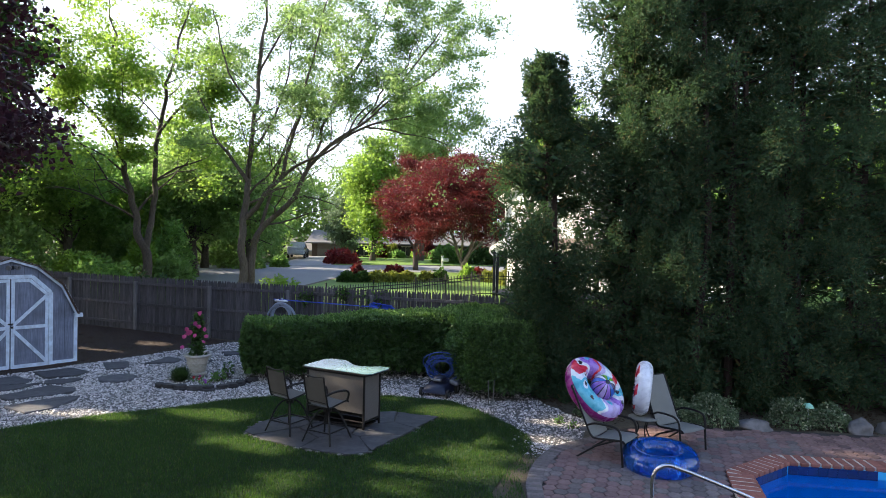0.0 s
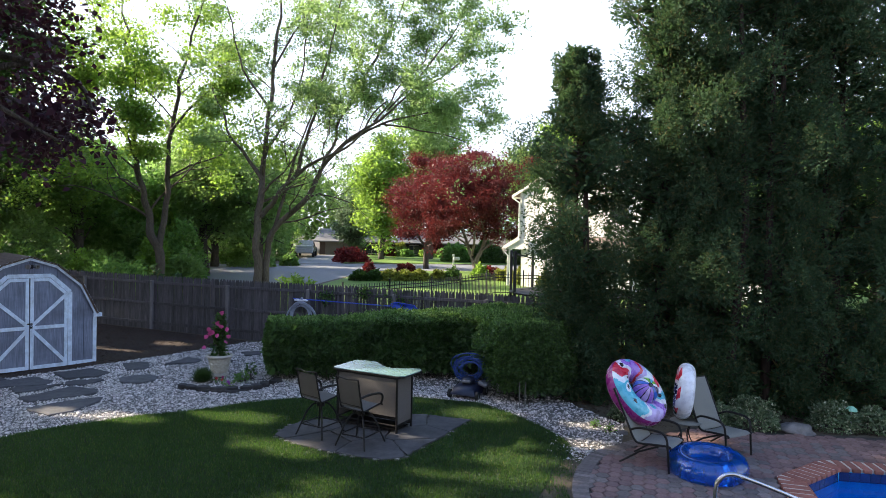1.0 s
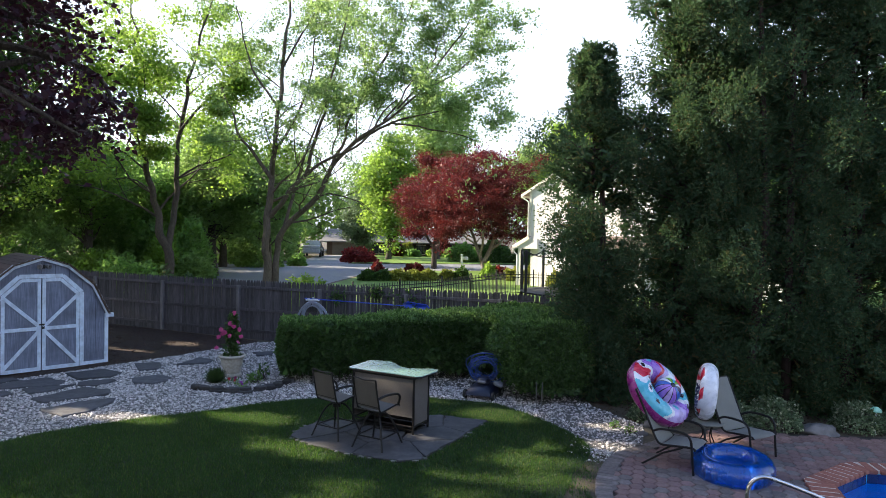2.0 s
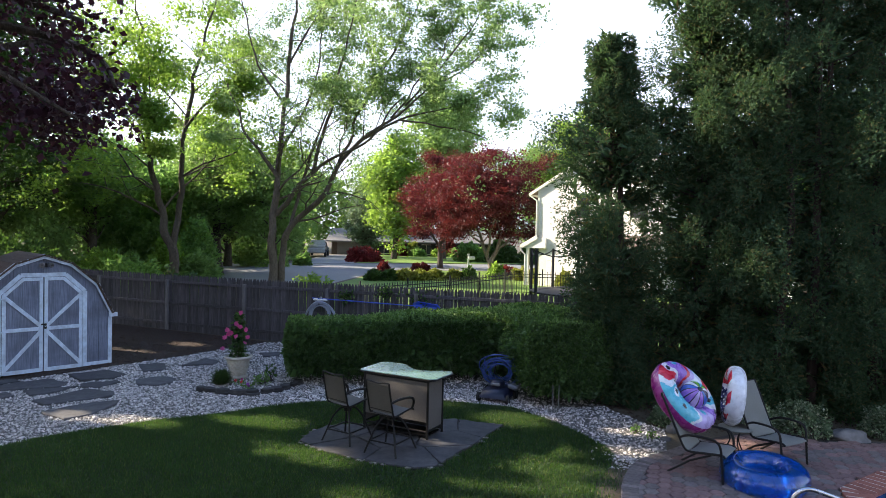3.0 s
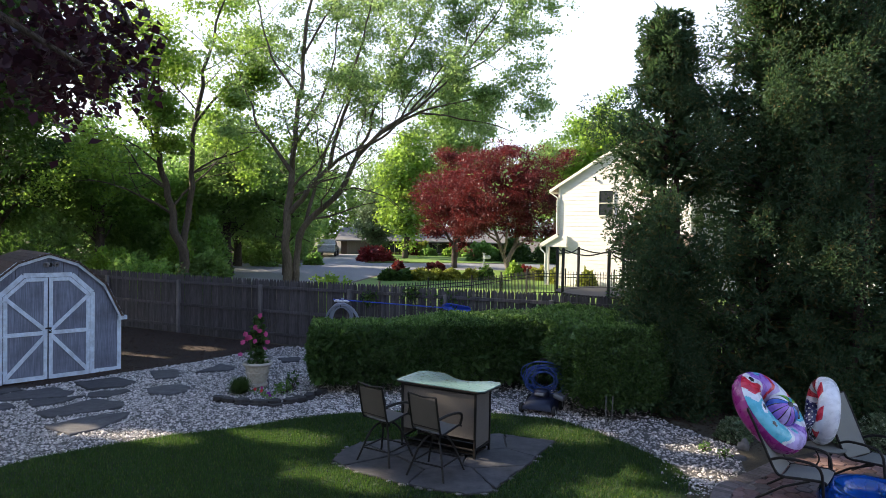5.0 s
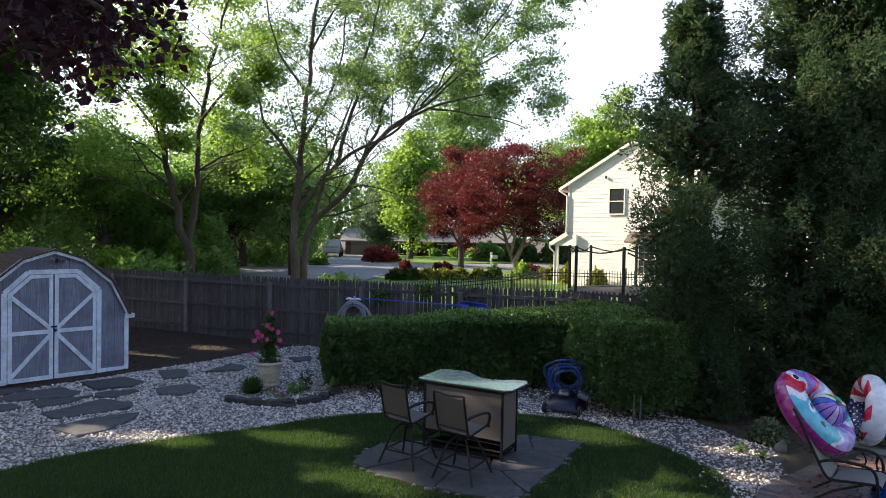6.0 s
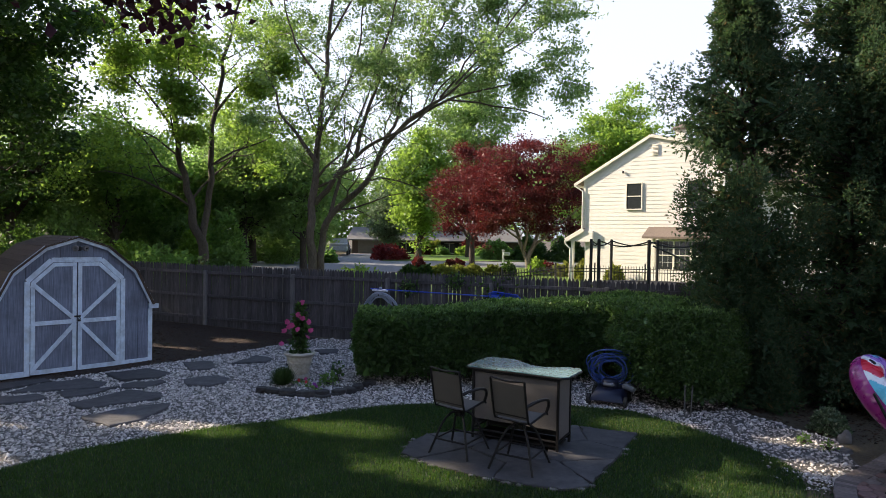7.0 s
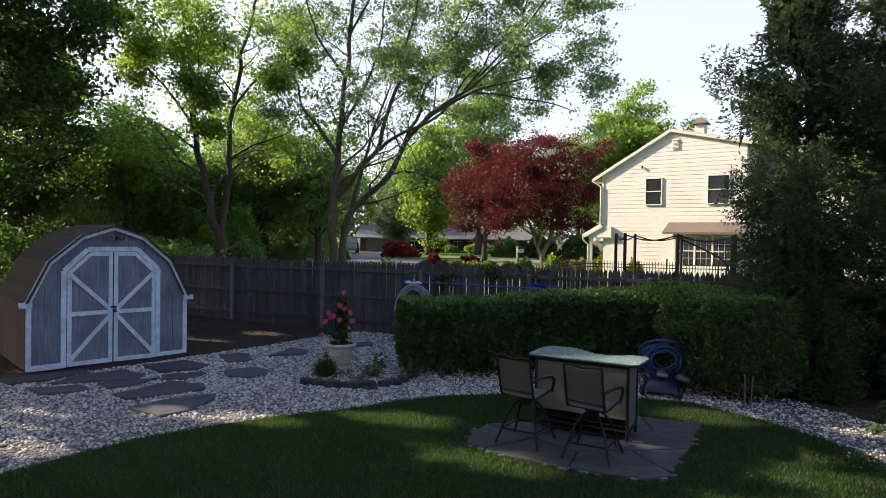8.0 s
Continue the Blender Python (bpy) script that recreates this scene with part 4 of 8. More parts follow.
# double doors in a surround with cut corners
DW, DTOP, DCUT = 0.88, 2.33, 0.42
surround = [(-DW, 0.04), (-DW, DTOP - DCUT), (-DW + DCUT, DTOP), (DW - DCUT, DTOP), (DW, DTOP - DCUT), (DW, 0.04)]
for (x0, z0), (x1, z1) in zip(surround, surround[1:]):
    part("door_surround", Geo().beam((x0, -0.016, z0), (x1, -0.016, z1), 0.095, 0.028, 0.004, (0, 1, 0)), WHITE_TRIM, shed)
for side in (-1, 1):
    door = thing("door", pose(0, -0.01, 0))
    door.parent = shed
    x_in, x_out, top = 0.012 * side, (DW - 0.055) * side, DTOP - 0.055
    cut = DCUT - 0.02
    panel = [(x_in, 0.06), (x_out, 0.06), (x_out, top - cut), (x_out - side * cut, top), (x_in, top)]
    if side < 0:
        panel = list(reversed(panel))
    part("panel", shed_plate(panel, -0.012, 0.008), SHED_WALL, door)
    ix, ox = 0.05 * side, (DW - 0.095) * side

    def bar(a, b, w=0.075, lift=0.0):
        part("door_trim", Geo().beam((a[0], -0.022 - lift, a[1]), (b[0], -0.022 - lift, b[1]), w, 0.02, 0.003, (0, 1, 0)), WHITE_TRIM, door)

    bar((ix, 0.06), (ix, top))
    bar((ox, 0.06), (ox, top - cut + 0.02))
    bar((ix, 0.1), (ox, 0.1), 0.09, 0.003)
    bar((ix, 1.07), (ox, 1.07), 0.085, 0.003)
    bar((ix, top - 0.04), (ox - side * (cut - 0.03), top - 0.04), 0.075, 0.003)
    bar((ox, top - cut), (ox - side * (cut - 0.02), top - 0.03), 0.075, 0.006)
    bar((ix, 1.12), (ox, 1.85), 0.08, 0.009)
    bar((ix, 1.02), (ox, 0.16), 0.08, 0.009)
    for hz in (0.3, 1.05, 1.8):
        part("hinge", Geo().box(((DW - 0.07) * side, -0.042, hz), (0.09, 0.008, 0.04)), WHITE_TRIM, door, "painted strap hinge")
    if side > 0:
        part("hasp", Geo().box((0.0, -0.05, 1.17), (0.12, 0.012, 0.035)).tube(arc((0.03, -0.06, 1.12), 0.022, 0, 360, 12, "xz")[:-1], 0.006, 6, True).box((0.03, -0.06, 1.085), (0.05, 0.025, 0.045)), IRON, door, "dark iron hasp and padlock")
lamp = thing("flood_lamp", shed.matrix_world @ pose(0.02, -0.02, 2.56), "twin grey flood lamp under the shed's gable", "lamp")
part("lamp_box", Geo().box((0, -0.035, 0), (0.09, 0.07, 0.09), None, 0.012), IRON, lamp)
for side in (-1, 1):
    part("lamp_head", Geo().lathe([(0.015, 0.0), (0.05, 0.02), (0.062, 0.1), (0.055, 0.11), (0.02, 0.105)], 14, pose(side * 0.06, -0.09, 0.02, 100, 0, side * 25)), POST_WOOD, lamp)

# ---- hedge ----
# lighter leaf that paints the lit sheen on the hedge
BOX_LIT = leafy("hedge_lit_leaf", (0.085, 0.165, 0.05), (0.16, 0.26, 0.09), (0.28, 0.46, 0.1), 0.35, 0.35)


def hedge_body(path, half, top, bottom, n, rng, lump=0.09, rise=0.0):
    """Leaf places on a clipped hedge that follows a line of (x, y): sides, top and ends, lumpy."""
    line = np.array([tuple(p)[:2] for p in smooth_line([(x, y, 0) for x, y in path], 10)])
    seg = np.linalg.norm(np.diff(line, axis=0), axis=1)
    acc = np.concatenate([[0], np.cumsum(seg)])
    s = rng.uniform(-half * 0.9, acc[-1] + half * 0.9, n)
    i = np.clip(np.searchsorted(acc, s) - 1, 0, len(seg) - 1)
    d = unit(np.diff(line, axis=0))[i]
    p = line[i] + d * (s - acc[i])[:, None]
    a = rng.uniform(-0.62, 1.62, n) * math.pi
    nx, nz = np.cos(a), np.sin(a)
    k = 1 / np.maximum(np.abs(nx) ** 5 + np.abs(nz) ** 5, 1e-6) ** 0.2
    over = np.clip((np.abs(s - np.clip(s, 0, acc[-1])) / half), 0, 1)
    width = half * np.sqrt(1 - over ** 3)
    side = np.stack([-d[:, 1], d[:, 0]], 1)
    mid, tall = (top + bottom) / 2, (top - bottom) / 2
    deep = 1 - np.abs(rng.normal(0, 0.07, n)) + rng.normal(0, 0.025, n)
    wob = np.array([noise.noise((q[0] * 1.3, q[1] * 1.3, z)) for q, z in zip(p, nz * 2)]) * lump
    off = (nx * k * width * deep)
    xy = p + side * (off + np.sign(off) * wob)[:, None]
    z = mid + nz * k * tall * deep + wob * 0.6
    out = np.stack([side[:, 0] * nx, side[:, 1] * nx, nz], 1)
    low = z < bottom + 0.25
    z = np.where(low, z + rng.uniform(-0.12, 0.25, n), z)
    z = bottom + (z - bottom) * (1 + rise * np.clip(s / acc[-1], 0, 1) / (top - bottom))
    body = np.stack([xy[:, 0], xy[:, 1], z], 1)
    # blunt ends
    m = n // 7
    for end, way in ((line[0], line[0] - line[1]), (line[-1], line[-1] - line[-2])):
        way = way / np.linalg.norm(way)
        side = np.array([-way[1], way[0]])
        a, b = rng.uniform(-1, 1, m), rng.uniform(-1, 1, m)
        push = half * (0.98 - 0.3 * np.abs(a) ** 3 - 0.16 * np.abs(b) ** 4) * (1 - np.abs(rng.normal(0, 0.06, m)))
        q = end + side * (a * half * 0.97)[:, None] + way * push[:, None]
        hz = mid + b * tall
        hz = np.where(b < -0.7, hz + rng.uniform(-0.1, 0.3, m), hz)
        body = np.concatenate([body, np.stack([q[:, 0], q[:, 1], hz], 1)])
        out = np.concatenate([out, np.tile([way[0], way[1], 0.1], (m, 1))])
    return body, out


def hedge(name, path, half, top, bottom, n, seed, label, leaf=0.056, lit_share=0.03, lump=0.09, rise=0.0):
    rng = np.random.default_rng(seed)
    root = thing(name, pose(0, 0, 0), label, "hedge")
    p, out = hedge_body(path, half, top, bottom, n, rng, lump, rise)
    d = unit(out * 0.8 + rng.normal(0, 0.55, p.shape) + np.array([0, 0, 0.3]))
    part("foliage", leaf_mesh("foliage", leaf_quads(rng, p, leaf, 0.55, 0.25, 0.3, d), BOX_LEAF), BOX_LEAF, root)
    # light put in as paler leaves: most of the crest, some elsewhere
    crest = p[(p[:, 2] > top + rise * 0.5 - 0.16) & (rng.random(len(p)) < 0.8) | (rng.random(len(p)) < lit_share)] + np.array([0, 0, 0.02])
    d = unit(rng.normal(0, 0.6, crest.shape) + np.array([0, 0, 1.0]))
    part("new_growth", leaf_mesh("new_growth", leaf_quads(rng, crest, 0.06, 0.5, 0.2, 0.3, d), BOX_LIT), BOX_LIT, root, "lighter green leaves that paint the light on the hedge top")
    core, _ = hedge_body(path, half * 0.86, top - 0.1, bottom + 0.12, n // 3, rng, 0.09, rise)
    part("inner_foliage", leaf_mesh("inner_foliage", leaf_quads(rng, core, 0.19, 0.8, 0.1, 0.2), BOX_LEAF), BOX_LEAF, root)
    line = smooth_line([(x, y, 0) for x, y in path], 3)
    for q in line:
        if rng.random() < 0.75:
            segs = []
            for _ in range(3):
                x, y = q.x + rng.normal(0, 0.1), q.y + rng.normal(0, 0.15)
                segs.append(([(x, y, 0), (x + rng.normal(0, 0.06), y + rng.normal(0, 0.06), bottom * 0.7 + 0.1), (x + rng.normal(0, 0.2), y + rng.normal(0, 0.2), bottom + 0.5)], [0.022, 0.018, 0.01]))
            part("stem", wood_mesh("stem", segs, BARK), BARK, root)
    return root


hedge("hedge", [(-4.45, 15.85), (-3.2, 16.0), (-1.6, 16.35), (0.2, 16.6)], 0.7, 1.47, 0.28, 48000, 91, "long clipped dark green hedge on a gravel bed", rise=0.3)
hedge("hedge", [(0.95, 16.6), (1.05, 15.8), (1.22, 14.8)], 0.98, 1.8, 0.3, 30000, 92, "rounded dark green hedge corner beside the arborvitae", 0.07, 0.6, 0.22)

# ---- flagstone pad under the bar ----
SLATE = surface("grey_flagstone", (0.04, 0.04, 0.044), (0.095, 0.092, 0.094), 6, stain=(0.7, 0.66, 0.62), stain_scale=1.3, vary="object", vary_amount=0.22, bump=0.5, bump_scale=14, depth=0.01)
SLATE_DARK = surface("dark_stepping_stone", (0.045, 0.045, 0.05), (0.1, 0.098, 0.104), 7, stain=(0.7, 0.68, 0.66), stain_scale=1.6, vary="object", vary_amount=0.25, bump=0.6, bump_scale=16, depth=0.012)
JOINT = surface("gritty_joint", (0.012, 0.011, 0.01), (0.07, 0.06, 0.05), 50, bump=0.8, bump_scale=60)
PAD = [(-3.66, 11.38), (-3.56, 11.95), (-3.36, 12.3), (-2.6, 12.5), (-1.8, 12.78), (-1.05, 12.95), (-0.1, 12.66), (-0.4, 12.1), (-0.6, 11.62), (-0.95, 11.02), (-1.26, 10.42), (-1.58, 10.3), (-2.15, 10.46), (-2.75, 10.74), (-3.25, 11.02)]


def clip_half(poly, px, py, nx, ny):
    """The part of a polygon on the side of a line away from its normal."""
    out = []
    for (x0, y0), (x1, y1) in zip(poly, poly[1:] + poly[:1]):
        d0, d1 = (x0 - px) * nx + (y0 - py) * ny, (x1 - px) * nx + (y1 - py) * ny
        if d0 <= 0:
            out.append((x0, y0))
        if d0 * d1 < 0:
            t = d0 / (d0 - d1)
            out.append((x0 + (x1 - x0) * t, y0 + (y1 - y0) * t))
    return out


def cells(outline, seeds, gap):
    for i, (x, y) in enumerate(seeds):
        poly = list(outline)
        for j, (u, w) in enumerate(seeds):
            if i != j and poly:
                nx, ny = u - x, w - y
                n = math.hypot(nx, ny)
                poly = clip_half(poly, (x + u) / 2 - nx / n * gap, (y + w) / 2 - ny / n * gap, nx / n, ny / n)
        if len(poly) > 2:
            yield poly


def rough_edge(poly, rng, step=0.14, amount=0.012):
    """A polygon with its sides broken up, as split stone has them."""
    out = []
    for (x0, y0), (x1, y1) in zip(poly, poly[1:] + poly[:1]):
        n = max(1, int(math.hypot(x1 - x0, y1 - y0) / step))
        for k in range(n):
            t = k / n
            out.append((x0 + (x1 - x0) * t + rng.normal(0, amount), y0 + (y1 - y0) * t + rng.normal(0, amount)))
    return out


rng = np.random.default_rng(14)
pad = thing("stone_pad", pose(0, 0, 0), "pad of irregular grey flagstones set in the lawn", "paving")
part("joint_bed", Geo().slab([(x, y) for x, y in PAD], 0.005, 0.026, 0.0), JOINT, pad)
PAD_SEEDS = [(-3.35, 11.75), (-2.85, 12.3), (-2.85, 11.1), (-2.1, 11.75), (-1.75, 10.75), (-1.4, 12.5), (-1.15, 11.65), (-0.55, 12.5), (-1.0, 11.05)]
for poly in cells([(x * 0.985 - 0.03, y * 0.985 + 0.17) for x, y in PAD], PAD_SEEDS, 0.014):
    part("flagstone", Geo().slab(rough_edge(poly, rng), 0.01, 0.05 + rng.uniform(-0.006, 0.006), 0.012), SLATE, pad)
URN_CHIP = surface("pale_edging_stone", (0.09, 0.085, 0.08), (0.26, 0.245, 0.22), 14, vary="object", vary_amount=0.35, bump=0.6)
for (x0, y0), (x1, y1) in zip(PAD, PAD[1:] + PAD[:1]):
    n = max(1, int(math.hypot(x1 - x0, y1 - y0) / 0.17))
    for k in range(n):
        if rng.random() < (0.75 if y0 > 11.6 else 0.45):
            continue
        t = (k + rng.uniform(0.2, 0.8)) / n
        x, y, a = x0 + (x1 - x0) * t, y0 + (y1 - y0) * t, rng.uniform(0, 6.28)
        blob = [(x + math.cos(a + q) * rng.uniform(0.02, 0.09), y + math.sin(a + q) * rng.uniform(0.02, 0.05)) for q in (0, 1.1, 2.2, 3.3, 4.4, 5.4)]
        part("edging_chip", Geo().slab(blob, 0.0, 0.04, 0.012), URN_CHIP, pad)

# ---- stepping stones ----
STEPS = [
    [(-12.2, 14.0), (-11.9, 14.4), (-11.2, 15.0), (-10.95, 14.85), (-11.35, 14.15), (-11.8, 13.75)],
    [(-11.1, 13.85), (-11.0, 14.6), (-10.5, 15.1), (-9.9, 14.85), (-9.8, 14.45), (-10.5, 14.1)],
    [(-11.25, 13.5), (-10.5, 13.85), (-10.2, 13.6), (-10.75, 13.1)],
    [(-10.35, 14.05), (-9.8, 14.35), (-9.45, 14.55), (-9.65, 13.95), (-9.95, 13.65)],
    [(-9.6, 13.25), (-9.3, 13.85), (-9.15, 14.3), (-8.4, 14.15), (-8.25, 13.8), (-8.9, 13.3), (-9.2, 13.05)],
    [(-8.95, 12.5), (-8.5, 13.1), (-7.95, 13.5), (-7.85, 13.2), (-7.95, 12.5), (-8.15, 12.15)],
    [(-10.3, 15.5), (-9.7, 16.1), (-9.0, 15.75), (-9.1, 15.35), (-9.7, 15.0)],
    [(-9.5, 14.75), (-8.95, 15.15), (-8.75, 15.05), (-9.0, 14.5), (-9.35, 14.45)],
    [(-9.2, 16.7), (-8.65, 16.95), (-8.3, 16.3), (-8.7, 15.95)],
    [(-8.5, 15.25), (-8.15, 15.65), (-7.7, 15.5), (-7.6, 15.1), (-7.85, 14.8), (-8.3, 14.85)],
    [(-8.05, 16.7), (-7.85, 17.65), (-7.35, 17.35), (-7.4, 16.95)],
    [(-6.6, 18.4), (-6.1, 18.6), (-6.0, 18.1), (-6.4, 17.95)],
    [(-6.95, 17.2), (-6.5, 17.4), (-6.5, 16.8), (-6.9, 16.8)],
]
for poly in STEPS:
    cx, cy = sum(p[0] for p in poly) / len(poly), sum(p[1] for p in poly) / len(poly)
    root = thing("stepping_stone", pose(cx, cy, float(ground_z(cx, cy)), 0.6, 0.4, 0), "flat irregular dark slate stepping stone in white gravel", "stepping stone", "stepping stones to the shed")
    local = [(x - cx, y - cy) for x, y in poly]
    part("stone", Geo().slab(rough_edge(local, rng, 0.2, 0.022), -0.02, 0.05, 0.018), SLATE_DARK, root)

# ---- bar table ----
FRAME = plain("dark_bronze_metal", (0.012, 0.011, 0.011), 0.5, 0.0, 0.25)
WICKER = surface("taupe_panel_fabric", (0.085, 0.076, 0.07), (0.15, 0.135, 0.125), 80, stretch=(1, 1, 4), stain=(0.8, 0.78, 0.76), stain_scale=2.0, bump=0.4, bump_scale=160, depth=0.002)
GLASS_TOP, _nt, _b = blank("frosted_glass_top")
_n = noise_tex(_nt, _nt.nodes.new("ShaderNodeTexCoord").outputs["Object"], 26.0, 3.0)
_nt.links.new(ramp(_nt, _n, [(0.3, (0.09, 0.18, 0.18)), (0.7, (0.16, 0.27, 0.26))]), _b.inputs["Base Color"])
_b.inputs["Roughness"].default_value, _b.inputs["Specular IOR Level"].default_value = 0.16, 0.9
_bump = _nt.nodes.new("ShaderNodeBump")
_bump.inputs["Strength"].default_value, _bump.inputs["Distance"].default_value = 0.25, 0.004
_nt.links.new(_n, _bump.inputs["Height"])
_nt.links.new(_bump.outputs["Normal"], _b.inputs["Normal"])

bar_table = thing("bar_table", pose(-2.09, 11.86, 0.045, 0, 0, -26) @ Matrix.Diagonal((1.09, 1.0, 1.0, 1.0)), "patio bar with a curved frosted glass top and taupe panels", "bar table")
BL, BH = 0.70, 1.05
# local: x along the front, y away from the stools
top_outline = [(-0.72, 0.06), (-0.66, 0.0), (0.64, 0.0), (0.72, 0.07), (0.74, 0.62), (0.68, 0.76), (0.52, 0.74)]
top_outline += [(0.52 - 0.78 * t, 0.74 - 0.24 * math.sin(math.pi * min(t * 1.02, 1)) + 0.1 * t) for t in (0.12, 0.25, 0.38, 0.5, 0.62, 0.75, 0.87)]
top_outline += [(-0.27, 0.84), (-0.33, 0.87), (-0.66, 0.84), (-0.73, 0.76)]
part("glass_top", Geo().slab(top_outline, BH, BH + 0.012, 0.003), GLASS_TOP, bar_table, "pale green frosted glass")
rim = [(x, y, BH - 0.012) for x, y in top_outline]
part("rim", Geo().tube(rim, 0.014, 6, True), FRAME, bar_table)
X0, X1, Y0, Y1 = -0.6, 0.6, 0.03, 0.56
for x, y in ((X0, Y0), (X1, Y0), (X0, Y1), (X1, Y1)):
    part("leg", Geo().box((x, y, BH / 2 - 0.015), (0.034, 0.034, BH - 0.03), None, 0.005), FRAME, bar_table)
for z in (0.14, BH - 0.05):
    for y in (Y0, Y1):
        part("rail", Geo().box(((X0 + X1) / 2, y, z), (X1 - X0 - 0.036, 0.026, 0.026), None, 0.004), FRAME, bar_table)
    for x in (X0, X1):
        part("rail", Geo().box((x, (Y0 + Y1) / 2, z), (0.026, Y1 - Y0 - 0.036, 0.026), None, 0.004), FRAME, bar_table)


def cloth(x0, y0, x1, y1, z0, z1, sag, nx=10, nz=10, seed=1):
    """A hung panel of cloth, slightly slack."""
    rng = np.random.default_rng(seed)
    v, f = [], []
    dx, dy = x1 - x0, y1 - y0
    ln = math.hypot(dx, dy)
    for j in range(nz + 1):
        for i in range(nx + 1):
            s, t = i / nx, j / nz
            w = sag * math.sin(math.pi * s) * math.sin(math.pi * t) * (0.7 + 0.6 * rng.random()) + sag * 0.5 * math.sin(9 * t + 4 * s) * math.sin(math.pi * s)
            v.append((x0 + dx * s + dy / ln * w, y0 + dy * s - dx / ln * w, z0 + (z1 - z0) * t))
    n = (nx + 1) * (nz + 1)
    v += [(x - dy / ln * 0.006, y + dx / ln * 0.006, z) for x, y, z in v]
    for j in range(nz):
        for i in range(nx):
            a = j * (nx + 1) + i
            f += [(a, a + 1, a + nx + 2, a + nx + 1), (n + a, n + a + nx + 1, n + a + nx + 2, n + a + 1)]
    return Geo().add(v, f).mesh("cloth", 50)


part("front_panel", cloth(X0 + 0.02, Y0, X1 - 0.02, Y0, 0.3, BH - 0.06, 0.014, seed=2), WICKER, bar_table, "slack taupe cloth panel")
part("side_panel", cloth(X1, Y0 + 0.02, X1, Y1 - 0.02, 0.16, BH - 0.06, 0.005, seed=3), WICKER, bar_table)
part("side_panel", cloth(X0, Y1 - 0.02, X0, Y0 + 0.02, 0.16, BH - 0.06, 0.005, seed=4), WICKER, bar_table)
part("back_panel", cloth(X1 - 0.02, Y1, X0 + 0.02, Y1, 0.06, BH - 0.06, 0.004, seed=5), FRAME, bar_table)
part("base_board", Geo().box((0, (Y0 + Y1) / 2, 0.05), (X1 - X0 - 0.05, Y1 - Y0 - 0.06, 0.02)), FRAME, bar_table)
part("shelf", Geo().box((0, (Y0 + Y1) / 2, 0.5), (X1 - X0 - 0.05, Y1 - Y0 - 0.06, 0.012)), FRAME, bar_table)

# ---- bar stools ----
SLING = surface("taupe_sling", (0.075, 0.069, 0.064), (0.12, 0.11, 0.102), 140, stain_scale=3.0, stain_amount=0.25, bump=0.5, bump_scale=220, depth=0.001)
stool = thing("bar_stool", pose(-2.05, 11.03, 0.046, 0, 0, -27), "swivel bar stool with dark metal arms and a taupe sling seat", "bar stool", "stools at the bar")
# four splayed legs (local: the seat faces +y once turned)
for i in range(4):
    a = radians(45 + 90 * i)
    c, s = math.cos(a), math.sin(a)
    pts = smooth_line([(0.04 * c, 0.04 * s, 0.56), (0.14 * c, 0.14 * s, 0.53), (0.25 * c, 0.25 * s, 0.40), (0.34 * c, 0.34 * s, 0.2), (0.43 * c, 0.43 * s, 0.0)], 4)
    part("leg", Geo().tube(pts, 0.0165, 7), FRAME, stool)
for i in range(4):
    a, b = radians(45 + 90 * i), radians(135 + 90 * i)
    r = 0.342
    part("foot_rail", Geo().tube([(r * math.cos(a), r * math.sin(a), 0.2), (r * math.cos(b), r * math.sin(b), 0.2)], 0.014, 6), FRAME, stool)
part("swivel", Geo().lathe([(0.0, 0.5), (0.07, 0.5), (0.075, 0.56), (0.12, 0.585), (0.12, 0.61), (0.0, 0.61)], 16), FRAME, stool)
head = thing("seat_shell", pose(0, 0, 0.62, 0, 0, -8))
head.parent = stool
SWID = 0.25
for side in (-1, 1):
    x = side * SWID
    line = smooth_line([(x, 0.26, 0.05), (x, 0.2, 0.075), (x, 0.0, 0.045), (x, -0.18, 0.02), (x, -0.235, 0.06), (x, -0.27, 0.2), (x, -0.32, 0.42), (x, -0.345, 0.57)], 4)
    part("side_tube", Geo().tube(line, 0.016, 7), FRAME, head)
    arm = smooth_line([(x, -0.285, 0.25), (side * (SWID + 0.035), -0.18, 0.285), (side * (SWID + 0.045), 0.0, 0.29), (side * (SWID + 0.045), 0.16, 0.265), (side * (SWID + 0.03), 0.235, 0.19), (x, 0.225, 0.07)], 5)
    part("armrest", Geo().tube(arm, 0.021, 8), FRAME, head)


def strip(line, half, thick, name, bow=0.0):
    """Sling cloth stretched along a line in the y-z plane."""
    v, f = [], []
    n = len(line)
    for k, (y, z) in enumerate(line):
        for i in range(5):
            s = -1 + i / 2
            v.append((s * half, y, z - bow * (1 - s * s)))
    m = len(v)
    v += [(x, y - thick * 0.3, z - thick) for x, y, z in v]
    for k in range(n - 1):
        for i in range(4):
            a = k * 5 + i
            f += [(a, a + 1, a + 6, a + 5), (m + a, m + a + 5, m + a + 6, m + a + 1)]
        for a, b in ((k * 5, 0), (k * 5 + 4, 1)):
            f.append((a, a + 5, m + a + 5, m + a) if b == 0 else (a + 5, a, m + a, m + a + 5))
    return Geo().add(v, f).mesh(name, 60)


